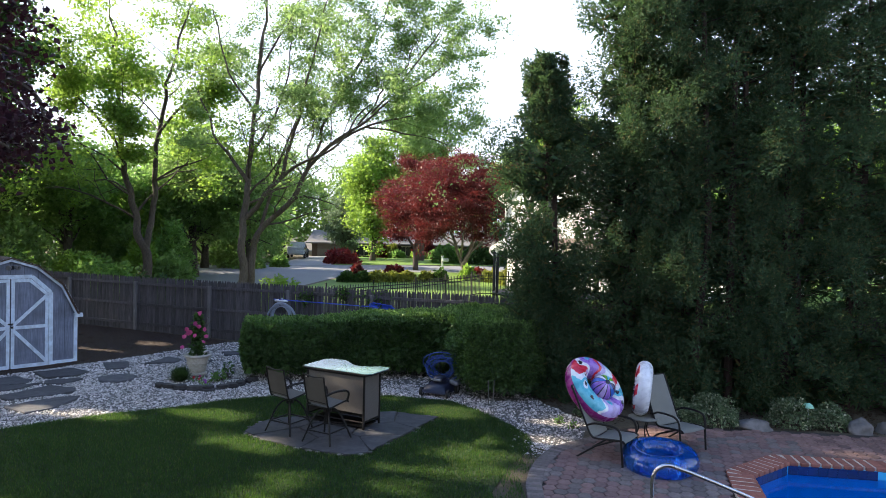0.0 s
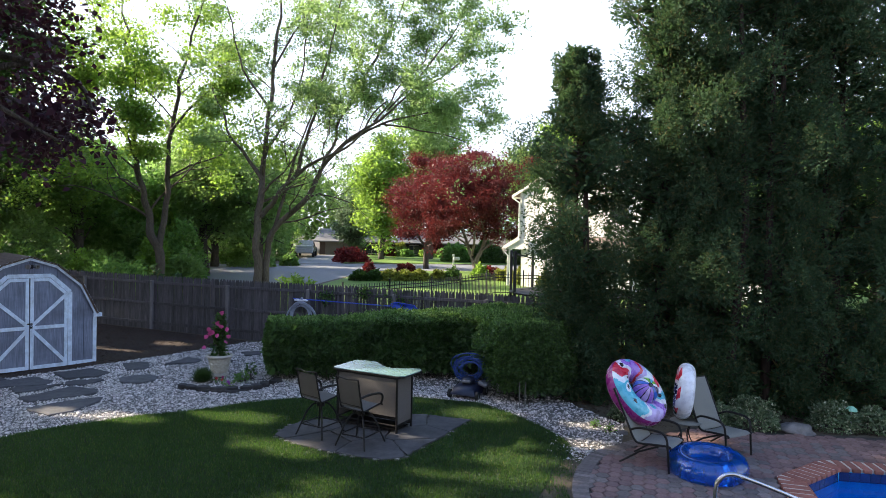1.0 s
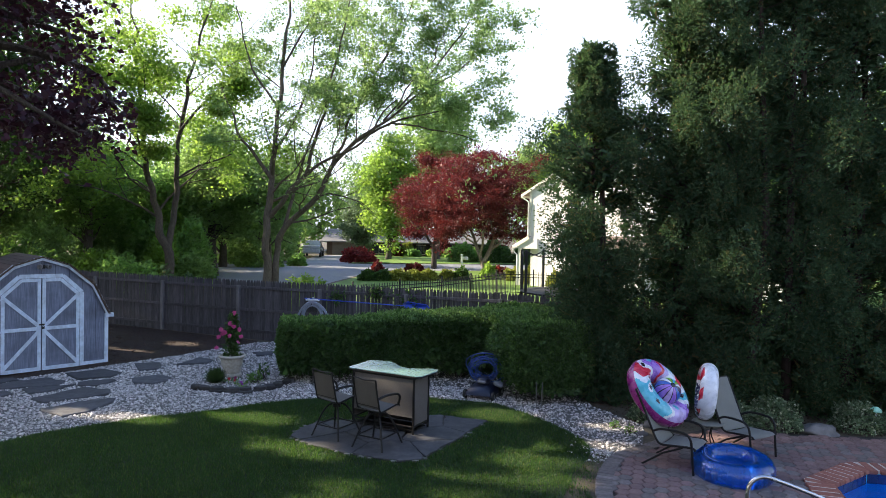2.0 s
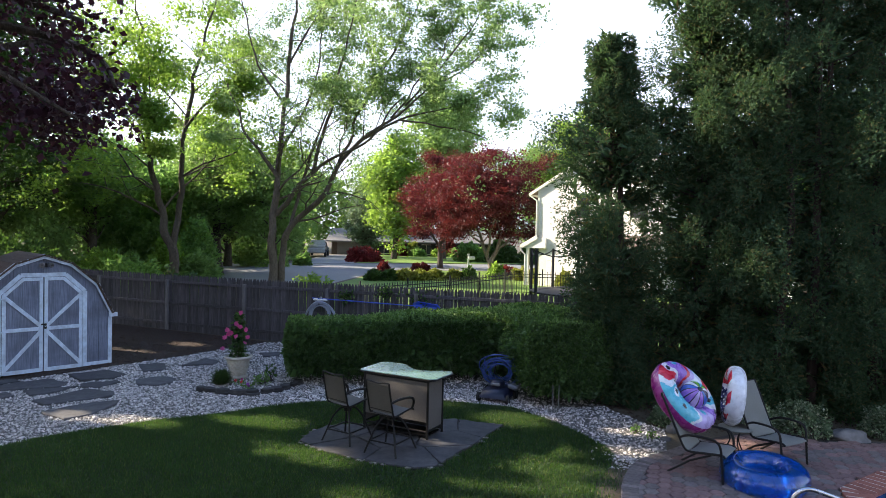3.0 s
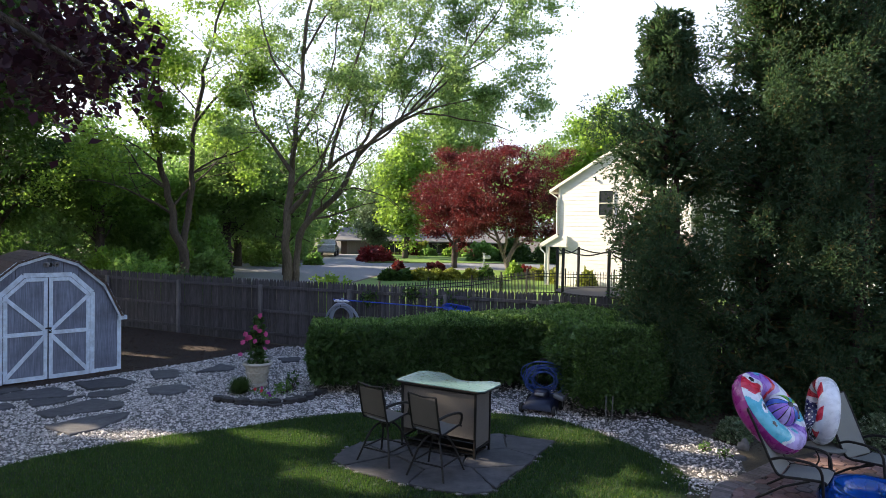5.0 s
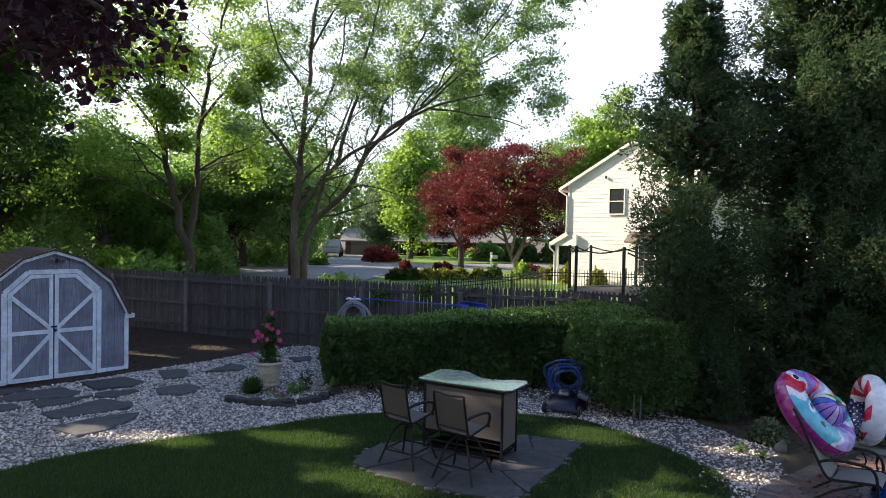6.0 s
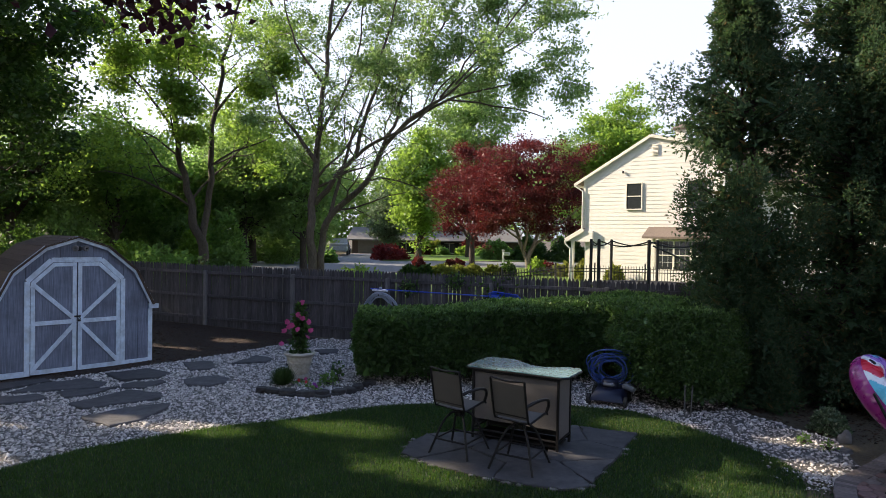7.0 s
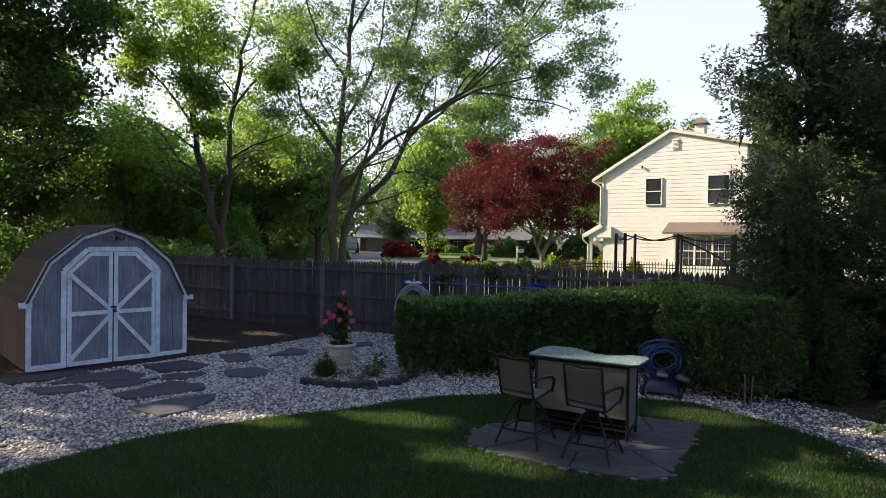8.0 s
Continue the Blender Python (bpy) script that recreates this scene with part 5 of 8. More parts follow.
part("seat", strip([(0.25, 0.06), (0.18, 0.075), (0.05, 0.06), (-0.08, 0.04), (-0.19, 0.03)], SWID - 0.008, 0.008, "seat", 0.012), SLING, head)
part("backrest", strip([(-0.238, 0.07), (-0.262, 0.17), (-0.3, 0.34), (-0.335, 0.52)], SWID - 0.008, 0.006, "backrest", 0.0), SLING, head)
part("top_bar", Geo().tube(smooth_line([(-SWID, -0.345, 0.57), (-0.15, -0.348, 0.565), (0, -0.35, 0.55), (0.15, -0.348, 0.565), (SWID, -0.345, 0.57)], 4), 0.0125, 7), FRAME, head)
part("top_bar", Geo().tube([(-SWID, -0.246, 0.1), (SWID, -0.246, 0.1)], 0.01, 6), FRAME, head)
part("seat_bar", Geo().tube([(-SWID, 0.0, 0.03), (SWID, 0.0, 0.03)], 0.012, 6), FRAME, head)
part("seat_bar", Geo().tube([(-SWID, -0.17, 0.01), (SWID, -0.17, 0.01)], 0.012, 6), FRAME, head)
copy_thing(stool, pose(-2.85, 11.53, 0.046, 0, 0, -29))

# ---- urn with flowers, tuft and stone edging ----
URN = surface("cast_stone_urn", (0.4, 0.37, 0.31), (0.58, 0.55, 0.48), 18, stain=(0.6, 0.58, 0.52), stain_scale=4, stain_amount=0.5, bump=0.4, bump_scale=40)
PINK = leafy("pink_petal", (0.42, 0.03, 0.15), (0.6, 0.09, 0.28), (0.6, 0.12, 0.3), 0.3)
SCARLET = leafy("red_petal", (0.6, 0.03, 0.04), (0.75, 0.08, 0.1), (0.8, 0.1, 0.1), 0.3)
VIOLET = leafy("violet_petal", (0.25, 0.04, 0.3), (0.4, 0.1, 0.42), (0.4, 0.1, 0.5), 0.3)
TUFT = leafy("tuft_blade", (0.03, 0.06, 0.016), (0.06, 0.1, 0.03), (0.1, 0.2, 0.04), 0.25)
STONE = surface("stacked_dark_stone", (0.022, 0.021, 0.022), (0.065, 0.062, 0.062), 9, stain_scale=2.0, vary="object", vary_amount=0.3, bump=0.8, bump_scale=22, depth=0.015)
urn = thing("flower_urn", pose(-6.3, 15.8, 0.045) @ Matrix.Scale(1.1, 4), "cast stone urn of pink flowers on white gravel", "planter")
part("pot", Geo().lathe([(0.0, 0.0), (0.19, 0.0), (0.205, 0.02), (0.2, 0.05), (0.175, 0.07), (0.19, 0.12), (0.225, 0.3), (0.245, 0.38), (0.25, 0.4), (0.285, 0.42), (0.3, 0.45), (0.29, 0.475), (0.26, 0.48), (0.24, 0.42), (0.0, 0.41)], 28).mesh("pot", 40), URN, urn)
for k in range(10):
    a = 2 * math.pi * k / 10
    part("swag", Geo().tube([((0.225 + 0.008 * math.cos(q)) * math.cos(a + q * 0.16), (0.225 + 0.008 * math.cos(q)) * math.sin(a + q * 0.16), 0.3 - 0.03 * math.cos(q)) for q in (-1.6, -0.8, 0, 0.8, 1.6)], 0.012, 6), URN, urn)


def flowers(rng, centres, radius, petals=5):
    """Open flowers: a ring of broad petals round each centre."""
    v = []
    for c in centres:
        nor = unit(np.array([rng.normal(0, 0.5), -0.8 + rng.normal(0, 0.4), rng.normal(0.4, 0.4)])[None])[0]
        u = np.cross(nor, [0.3, 0.1, 1]); u /= np.linalg.norm(u)
        w = np.cross(nor, u)
        for k in range(petals):
            a = 2 * math.pi * k / petals
            d, s = u * math.cos(a) + w * math.sin(a), -u * math.sin(a) + w * math.cos(a)
            r = radius * rng.uniform(0.85, 1.15)
            v += [c, c + d * r * 0.6 - s * r * 0.45, c + d * r + nor * r * 0.25, c + d * r * 0.6 + s * r * 0.45]
    return np.array(v)


rng = np.random.default_rng(33)
n = 620
zz = rng.uniform(0, 1, n)
rad = 0.2 * (1 - 0.6 * zz) * np.sqrt(rng.uniform(0.05, 1, n))
aa = rng.uniform(0, 6.28, n)
p = np.stack([rad * np.cos(aa), rad * np.sin(aa), 0.44 + zz * 0.95], 1)
part("leaves", leaf_mesh("leaves", leaf_quads(rng, p, 0.1, 0.5, 0.3), LEAF_DARK), LEAF_DARK, urn)
stems = [([(0, 0, 0.4), (rng.normal(0, 0.05), rng.normal(0, 0.05), 0.9), (rng.normal(0, 0.14), rng.normal(0, 0.14), 1.35)], [0.012, 0.009, 0.004]) for _ in range(7)]
part("stems", wood_mesh("stems", stems, BARK), BARK, urn)
for c in [(0.05, -0.05, 1.42), (-0.3, -0.1, 0.88), (-0.12, -0.2, 1.0), (-0.24, -0.12, 1.05), (0.02, -0.24, 0.93), (0.22, -0.12, 1.06), (0.26, -0.1, 0.9), (0.1, -0.2, 1.14), (-0.38, -0.05, 0.62), (0.2, -0.16, 0.78), (-0.2, -0.14, 0.96), (0.0, -0.18, 1.2)]:
    part("flower", leaf_mesh("flower", flowers(rng, [np.array(c) * np.array([0.9, 0.9, 1.0])], 0.058, 6), PINK), PINK, urn, "open pink flowers")
tuft = thing("grass_tuft", pose(-6.45, 15.15, 0.03), "rounded dark green ornamental grass tuft", "plant")
n = 1500
aa, rr = rng.uniform(0, 6.28, n), 0.11 * np.sqrt(rng.uniform(0, 1, n))
base = np.stack([rr * np.cos(aa), rr * np.sin(aa), np.zeros(n)], 1)
d = unit(np.stack([base[:, 0] * 0.3, base[:, 1] * 0.3, np.full(n, 0.8)], 1) + rng.normal(0, 0.055, (n, 3)))
part("foliage", leaf_mesh("foliage", leaf_quads(rng, base, 0.29, 0.04, 0.0, 0.1, d), TUFT), TUFT, tuft)


def low_plant(name, x, y, width, height, n, mat_, label, seed, size=0.06, z=None, category="plant", group=""):
    """A low leafy plant: leaves on a dome, with stems."""
    rng = np.random.default_rng(seed)
    root = thing(name, pose(x, y, float(ground_z(x, y)) if z is None else z), label, category, group)
    u = unit(rng.normal(size=(n, 3)) * np.array([1, 1, 1.0]))
    u[:, 2] = np.abs(u[:, 2])
    lump = 0.8 + 0.3 * np.array([noise.noise((q[0] * 2.2 + seed, q[1] * 2.2, q[2] * 2.2)) for q in u])
    p = u * np.array([width / 2, width / 2, height]) * (lump * (1 - np.abs(rng.normal(0, 0.16, n))))[:, None]
    p[:, 2] += 0.02
    part("leaves", leaf_mesh("leaves", leaf_quads(rng, p, size, 0.6, 0.35, 0.25, unit(u + rng.normal(0, 0.6, (n, 3)))), mat_), mat_, root)
    stems = [([(0, 0, -0.02), tuple(q * 0.5), tuple(q * 0.85)], [0.012, 0.008, 0.003]) for q in p[:: max(1, n // 14)]]
    part("stems", wood_mesh("stems", stems, BARK), BARK, root)
    return root


low_plant("seedling", -5.55, 15.3, 0.45, 0.28, 160, LEAF, "small green seedling among white gravel", 101, 0.07)
low_plant("seedling", -5.45, 15.6, 0.3, 0.5, 60, LEAF_DARK, "spindly green plant among white gravel", 102, 0.08)
for k, (x, y, mat_, name) in enumerate([(-6.15, 15.2, SCARLET, "red"), (-5.95, 15.05, SCARLET, "red"), (-6.05, 15.35, PINK, "pink"), (-5.75, 14.9, VIOLET, "violet"), (-5.7, 14.75, VIOLET, "violet")]):
    root = thing("bedding_flower", pose(x, y, 0.03), f"low {name} bedding flower in white gravel", "flower", "bedding flowers")
    pts = rng.normal(0, 0.05, (26, 3)) * np.array([1, 1, 0.3]) + np.array([0, 0, 0.04])
    part("leaves", leaf_mesh("leaves", leaf_quads(rng, pts, 0.05, 0.6), LEAF), LEAF, root)
    part("bloom", leaf_mesh("bloom", flowers(rng, [np.array([rng.normal(0, 0.02), rng.normal(0, 0.02), 0.08])], 0.04, 7), mat_), mat_, root)
kerb_line = smooth_line([(-6.75, 14.62, 0), (-6.3, 14.42, 0), (-5.6, 14.32, 0), (-5.1, 14.6, 0), (-4.85, 15.05, 0), (-4.7, 15.5, 0)], 4)
border = thing("stone_border", pose(0, 0, 0), "low curved border of stacked dark flat stones", "stone border")
for layer in range(2):
    for k in range(0, len(kerb_line) - 2, 2):
        a, b = kerb_line[k], kerb_line[k + 2]
        m = (a + b) / 2
        ang = math.degrees(math.atan2(b.y - a.y, b.x - a.x))
        w, dp = (b - a).length * rng.uniform(0.85, 1.25), rng.uniform(0.16, 0.26)
        poly = [(math.cos(q) * w / 2 * rng.uniform(0.85, 1.1), math.sin(q) * dp / 2 * rng.uniform(0.85, 1.1)) for q in (0.4, 1.2, 2.0, 2.8, 3.6, 4.4, 5.2, 5.9)]
        part("border_stone", Geo().slab(poly, 0, 0.06, 0.012), STONE, border, m=pose(m.x + rng.normal(0, 0.02), m.y + rng.normal(0, 0.02), layer * 0.058, rng.normal(0, 2), rng.normal(0, 2), ang))

# ---- mower-like sweeper with a coiled blue hose ----
BLUE_PLASTIC = plain("blue_hose_plastic", (0.03, 0.07, 0.25), 0.4)
NAVY = plain("navy_plastic", (0.008, 0.01, 0.028), 0.4)
GREY_PLASTIC = plain("grey_plastic", (0.17, 0.175, 0.19), 0.45)
RUBBER = surface("black_rubber", (0.012, 0.012, 0.012), (0.03, 0.03, 0.03), 40, rough=(0.75, 0.9))
mower = thing("lawn_mower", pose(-0.14, 14.6, 0.0, 0, 0, -22), "navy push mower with a blue hose hung over its handle", "lawn mower")
part("deck", Geo().add([(-0.3, -0.36, 0.1), (0.3, -0.36, 0.1), (0.32, 0.3, 0.1), (-0.32, 0.3, 0.1), (-0.24, -0.3, 0.24), (0.24, -0.3, 0.24), (0.26, 0.24, 0.27), (-0.26, 0.24, 0.27), (-0.16, -0.2, 0.3), (0.16, -0.2, 0.3), (0.18, 0.2, 0.31), (-0.18, 0.2, 0.31)],
     [(0, 1, 5, 4), (1, 2, 6, 5), (2, 3, 7, 6), (3, 0, 4, 7), (4, 5, 9, 8), (5, 6, 10, 9), (6, 7, 11, 10), (7, 4, 8, 11), (8, 9, 10, 11), (3, 2, 1, 0)]).mesh("deck", 50), NAVY, mower)
part("engine", Geo().lathe([(0.15, 0.0), (0.16, 0.06), (0.15, 0.1), (0.13, 0.13), (0.07, 0.15), (0.0, 0.155)], 18, pose(0, 0.0, 0.305)).mesh("engine", 40), NAVY, mower, "domed navy engine cover")
part("engine_trim", Geo().box((0, -0.14, 0.37), (0.2, 0.1, 0.06), None, 0.02), GREY_PLASTIC, mower, "grey engine trim")
part("bag", Geo().box((0.33, 0.16, 0.3), (0.24, 0.3, 0.1), Matrix.Rotation(radians(18), 3, "Y"), 0.03), GREY_PLASTIC, mower, "pale grey side chute")
for x in (-0.33, 0.33):
    for y, r in ((-0.28, 0.1), (0.26, 0.12)):
        wheel = part("wheel", Geo().lathe([(r * 0.55, -0.03), (r * 0.95, -0.028), (r, -0.012), (r, 0.012), (r * 0.95, 0.028), (r * 0.55, 0.03)], 20, pose(0, 0, 0, 0, 90, 0)).mesh("wheel", 40), RUBBER, mower, m=pose(x, y, r))
        part("hub", Geo().lathe([(0.0, -0.026), (r * 0.54, -0.024), (r * 0.54, 0.024), (0.0, 0.026)], 14, pose(0, 0, 0, 0, 90, 0)), GREY_PLASTIC, wheel)
for x in (-0.24, 0.24):
    part("handle_tube", Geo().tube(smooth_line([(x, 0.28, 0.22), (x, 0.42, 0.42), (x, 0.6, 0.72), (x * 0.98, 0.72, 0.9)], 4), 0.013, 7), FRAME, mower)
part("handle_bar", Geo().tube([(-0.236, 0.72, 0.9), (0.236, 0.72, 0.9)], 0.014, 7), FRAME, mower)
hose = thing("garden_hose", pose(-0.1, 14.76, 0.6, 0, 0, -12), "blue hose in loose coils over the mower", "hose")
pts = []
for k in range(620):
    a = k * 0.125
    q = 0.32 * a
    r = 0.32 + 0.085 * math.sin(q * 0.83) + 0.035 * math.sin(q * 2.7)
    u, w = r * 1.12 * math.cos(a), r * 0.72 * math.sin(a)
    tip_ = 0.6 * math.sin(q * 0.61) + 0.35 * math.sin(q * 1.7)
    pts.append((u * math.cos(tip_) + 0.03 * math.sin(q * 1.1), u * math.sin(tip_) * 0.55 + 0.05 * math.sin(q * 0.9), w + 0.2 * u * math.sin(q * 1.3) + 0.05 * math.sin(q * 0.47)))
part("coil", Geo().tube(pts, 0.011, 6).mesh("coil", 60), BLUE_PLASTIC, hose)

# ---- pool tools hung on the fence ----
WHITE_PLASTIC = plain("white_plastic", (0.72, 0.74, 0.78), 0.4)
BLUE_TOOL = plain("bright_blue_tool", (0.02, 0.07, 0.5), 0.35)
HOSE_GREY = plain("grey_blue_hose", (0.28, 0.32, 0.42), 0.45)
fm = pose(*FENCE_AT, 0, 0, 0, FENCE_TURN)
brush = thing("pool_vacuum_head", fm @ pose(2.82, -0.22, 1.57), "white pool vacuum head on a blue pole hung on the fence", "pool tool")
part("head", Geo().box((-0.02, 0, 0), (0.44, 0.12, 0.045), None, 0.02).box((-0.16, 0, 0.01), (0.1, 0.16, 0.06), None, 0.02).box((0.12, 0, 0.01), (0.1, 0.16, 0.06), None, 0.02), WHITE_PLASTIC, brush)
part("swivel", Geo().box((0, 0, 0.05), (0.06, 0.06, 0.08), None, 0.01), HOSE_GREY, brush)
part("pole", Geo().tube([(-0.32, 0.03, 0.035), (0.2, 0.03, 0.03), (3.15, 0.05, 0.0)], 0.016, 8), BLUE_TOOL, brush, "long blue pole")
net = thing("pool_net", fm @ pose(6.25, -0.2, 1.62), "bright blue pool skimmer net hung on the fence", "pool tool")
part("net_frame", Geo().tube([(-0.42, 0, 0.02), (-0.3, 0, 0.08), (0.0, 0, 0.05), (0.3, 0, 0.02), (0.4, 0, -0.06), (0.3, 0, -0.13), (-0.2, 0, -0.12), (-0.4, 0, -0.06)], 0.014, 6, True), BLUE_TOOL, net)
part("net_bag", Geo().add([(-0.4, 0.01, 0.0), (-0.28, 0.01, 0.07), (0.0, 0.01, 0.04), (0.3, 0.01, 0.01), (0.39, 0.01, -0.06), (0.3, 0.01, -0.12), (-0.2, 0.01, -0.11), (0.0, 0.09, -0.05)],
     [(0, 1, 7), (1, 2, 7), (2, 3, 7), (3, 4, 7), (4, 5, 7), (5, 6, 7), (6, 0, 7)]), BLUE_TOOL, net)
coil = thing("pool_hose", fm @ pose(2.82, -0.2, 1.34), "grey pool hose in hanging coils on the fence", "hose")
for k in range(7):
    r = 0.3 + 0.035 * (k % 3) if k < 5 else 0.56
    part("loop", Geo().tube([(r * math.cos(q) * 1.0 + 0.02 * k - 0.05, -0.02 * k, -0.05 * (k % 2) + r * 1.12 * math.sin(q) - (0.22 if k < 5 else 0.45)) for q in np.linspace(0, 2 * math.pi, 30)[:-1]], 0.022, 7, True).mesh("loop", 60), HOSE_GREY, coil)
part("hook", Geo().tube([(0, 0.2, 0.12), (0, 0.0, 0.12), (0, -0.12, 0.1), (0, -0.12, 0.14)], 0.012, 6), IRON, coil)
pump = thing("pool_pump_box", pose(-2.9, 17.55, 0.06, 0, 0, -20), "pale pool filter cover standing behind the hedge", "pool equipment")
part("body", Geo().box((0, 0, 0.6), (0.7, 0.5, 1.2), None, 0.04), GREY_PLASTIC, pump)
part("lid", Geo().box((0, 0, 1.23), (0.76, 0.56, 0.06), None, 0.02), URN, pump, "pale flat lid")

# ---- patio ----
PAVER = surface("clay_paver", (0.15, 0.095, 0.09), (0.235, 0.155, 0.148), 18, stain=(0.62, 0.66, 0.7), stain_scale=0.9, stain_amount=0.5, vary="object", vary_amount=0.16, bump=0.4, bump_scale=60, depth=0.004)
PAVER_GREY = surface("grey_paver", (0.115, 0.098, 0.096), (0.19, 0.165, 0.16), 18, stain_scale=0.9, vary="object", vary_amount=0.25, bump=0.4, bump_scale=60, depth=0.004)
PAVER_REST = surface("mixed_paver", (0.14, 0.085, 0.075), (0.23, 0.15, 0.14), 18, stain=(0.62, 0.66, 0.7), stain_scale=0.9, stain_amount=0.6, vary="island", vary_amount=0.3, bump=0.4, bump_scale=60, depth=0.004)
COPING = surface("red_coping_brick", (0.2, 0.075, 0.055), (0.33, 0.135, 0.1), 14, stain=(0.75, 0.7, 0.68), stain_scale=2.0, vary="object", vary_amount=0.2, bump=0.3, bump_scale=50, depth=0.004)
MORTAR = surface("pale_mortar", (0.42, 0.38, 0.33), (0.6, 0.55, 0.48), 40, bump=0.5)
SAND = surface("joint_sand", (0.02, 0.018, 0.016), (0.06, 0.05, 0.045), 40, bump=0.6)
PATIO_EDGE = [(1.35, 4.0), (1.2, 7.0), (1.22, 8.91), (1.3, 9.54), (1.43, 10.02), (1.63, 10.5), (1.89, 10.94), (2.16, 11.17), (2.62, 11.55), (3.3, 12.15), (4.15, 12.62), (5.1, 12.5), (6.0, 12.44), (7.0, 12.35), (8.5, 12.2), (14.0, 11.7)]
patio = tagged(sheet("patio", [PATIO_EDGE + [(14.0, -4.0), (1.6, -4.0)], POOL], SAND, 0.02), "red and grey clay paver patio round the pool", "patio")


def offset(line, d):
    """The open line moved d to its left."""
    out = []
    for i, (x, y) in enumerate(line):
        x0, y0 = line[max(i - 1, 0)]
        x1, y1 = line[min(i + 1, len(line) - 1)]
        n = math.hypot(x1 - x0, y1 - y0)
        out.append((x - (y1 - y0) / n * d, y + (x1 - x0) / n * d))
    return out


def along(line, step):
    """Points and headings at even steps along an open line."""
    acc = 0.0
    for (x0, y0), (x1, y1) in zip(line, line[1:]):
        n = math.hypot(x1 - x0, y1 - y0)
        while acc < n:
            t = acc / n
            yield x0 + (x1 - x0) * t, y0 + (y1 - y0) * t, math.degrees(math.atan2(y1 - y0, x1 - x0))
            acc += step
        acc -= n


rng = np.random.default_rng(77)
edge_fine = [tuple(p)[:2] for p in smooth_line([(x, y, 0) for x, y in PATIO_EDGE[1:10]], 4)]
soldier = Geo().box((0, -0.13, 0.03), (0.098, 0.24, 0.055), None, 0.007).mesh("border_brick")
for x, y, a in along(edge_fine, 0.105):
    part("border_brick", soldier, PAVER_GREY, patio, m=pose(x, y, rng.uniform(-0.003, 0.003), 0, 0, a + rng.normal(0, 0.8)))
inner_edge = offset(PATIO_EDGE, -0.2)
coping_line = [(4.2, 3.0), (4.3, 7.6), (4.62, 9.0), (4.83, 9.81), (5.74, 10.47), (7.22, 10.28), (12.5, 9.6)]
coping_outer = offset(coping_line, 0.4)
field = inner_edge + [(14.0, -4.0), (1.6, -4.0)]
keep_out = coping_outer + [(12.5, 3.0)]
F = 0.2
hexagon = [(F / math.sqrt(3) * 0.945 * math.cos(radians(60 * k + 30)), F / math.sqrt(3) * 0.945 * math.sin(radians(60 * k + 30))) for k in range(6)]
hexa = Geo().slab(hexagon, 0.02, 0.052, 0.011).mesh("paver")
hexa_grey = hexa.copy()
hexa.materials.append(PAVER)
hexa_grey.materials.append(PAVER_GREY)
near, rest = 0, Geo()
turn = 12.0
c, s = math.cos(radians(turn)), math.sin(radians(turn))
spots = []
for j in range(-60, 60):
    for i in range(-60, 60):
        u, w = (i + 0.5 * (j % 2)) * F, j * F * 0.866
        x, y = 5.0 + u * c - w * s, 9.0 + u * s + w * c
        if 7.6 < y < 12.7 and 1.2 < x < 10.5:
            spots.append((x, y))
sx, sy = np.array([p[0] for p in spots]), np.array([p[1] for p in spots])
ok = inside(field, sx, sy) & ~inside(keep_out, sx, sy)
for x, y, good in zip(sx, sy, ok):
    if not good:
        continue
    z = rng.uniform(-0.003, 0.003)
    grey = noise.noise((x * 0.9, y * 0.9, 3.0)) + rng.normal(0, 0.35) > 0.12
    if near < 300 and y > 8.4 and x < 6.5:
        part("paver", hexa_grey if grey else hexa, None, patio, m=pose(x, y, z, 0, 0, turn))
        near += 1
    else:
        rest.slab([(x + (p * c - q * s), y + (p * s + q * c)) for p, q in hexagon], 0.02, 0.052 + z, 0.011)
tagged(part("paver_field", rest, PAVER_REST, patio), kind="stuff")

# ---- pool ----
LINER = surface("blue_pool_liner", (0.06, 0.47, 0.8), (0.08, 0.56, 0.88), 6, stain=(0.8, 0.85, 0.9), stain_scale=1.0, bump=0.0, rough=(0.3, 0.5))
TILE = surface("navy_pool_tile", (0.008, 0.022, 0.1), (0.02, 0.05, 0.19), 50, vary="object", vary_amount=0.15, rough=(0.1, 0.2), bump=0.0)
TILE_RING = plain("pale_tile_motif", (0.09, 0.16, 0.36), 0.2)
pool = thing("swimming_pool", pose(0, 0, 0), "in-ground pool of deep blue water with red brick coping", "swimming pool")
g = Geo()
n = len(POOL)
area = sum(POOL[i][0] * POOL[(i + 1) % n][1] - POOL[(i + 1) % n][0] * POOL[i][1] for i in range(n))
ring = POOL if area > 0 else list(reversed(POOL))
g.add([(x, y, 0.02) for x, y in ring] + [(x, y, -1.4) for x, y in ring], [((i + 1) % n, i, i + n, (i + 1) % n + n) for i in range(n)] + [tuple(range(n, 2 * n))])
part("basin", g, LINER, pool)
WATER = bpy.data.materials.new("pool_water")
WATER.use_nodes = True
nt = WATER.node_tree
nt.nodes.remove(nt.nodes["Principled BSDF"])
clear, shine, fres, mixer = (nt.nodes.new("ShaderNodeBsdfTransparent"), nt.nodes.new("ShaderNodeBsdfGlossy"), nt.nodes.new("ShaderNodeFresnel"), nt.nodes.new("ShaderNodeMixShader"))
clear.inputs["Color"].default_value = (0.36, 0.82, 0.98, 1)
shine.inputs["Roughness"].default_value = 0.03
fres.inputs["IOR"].default_value = 1.33
rip = nt.nodes.new("ShaderNodeBump")
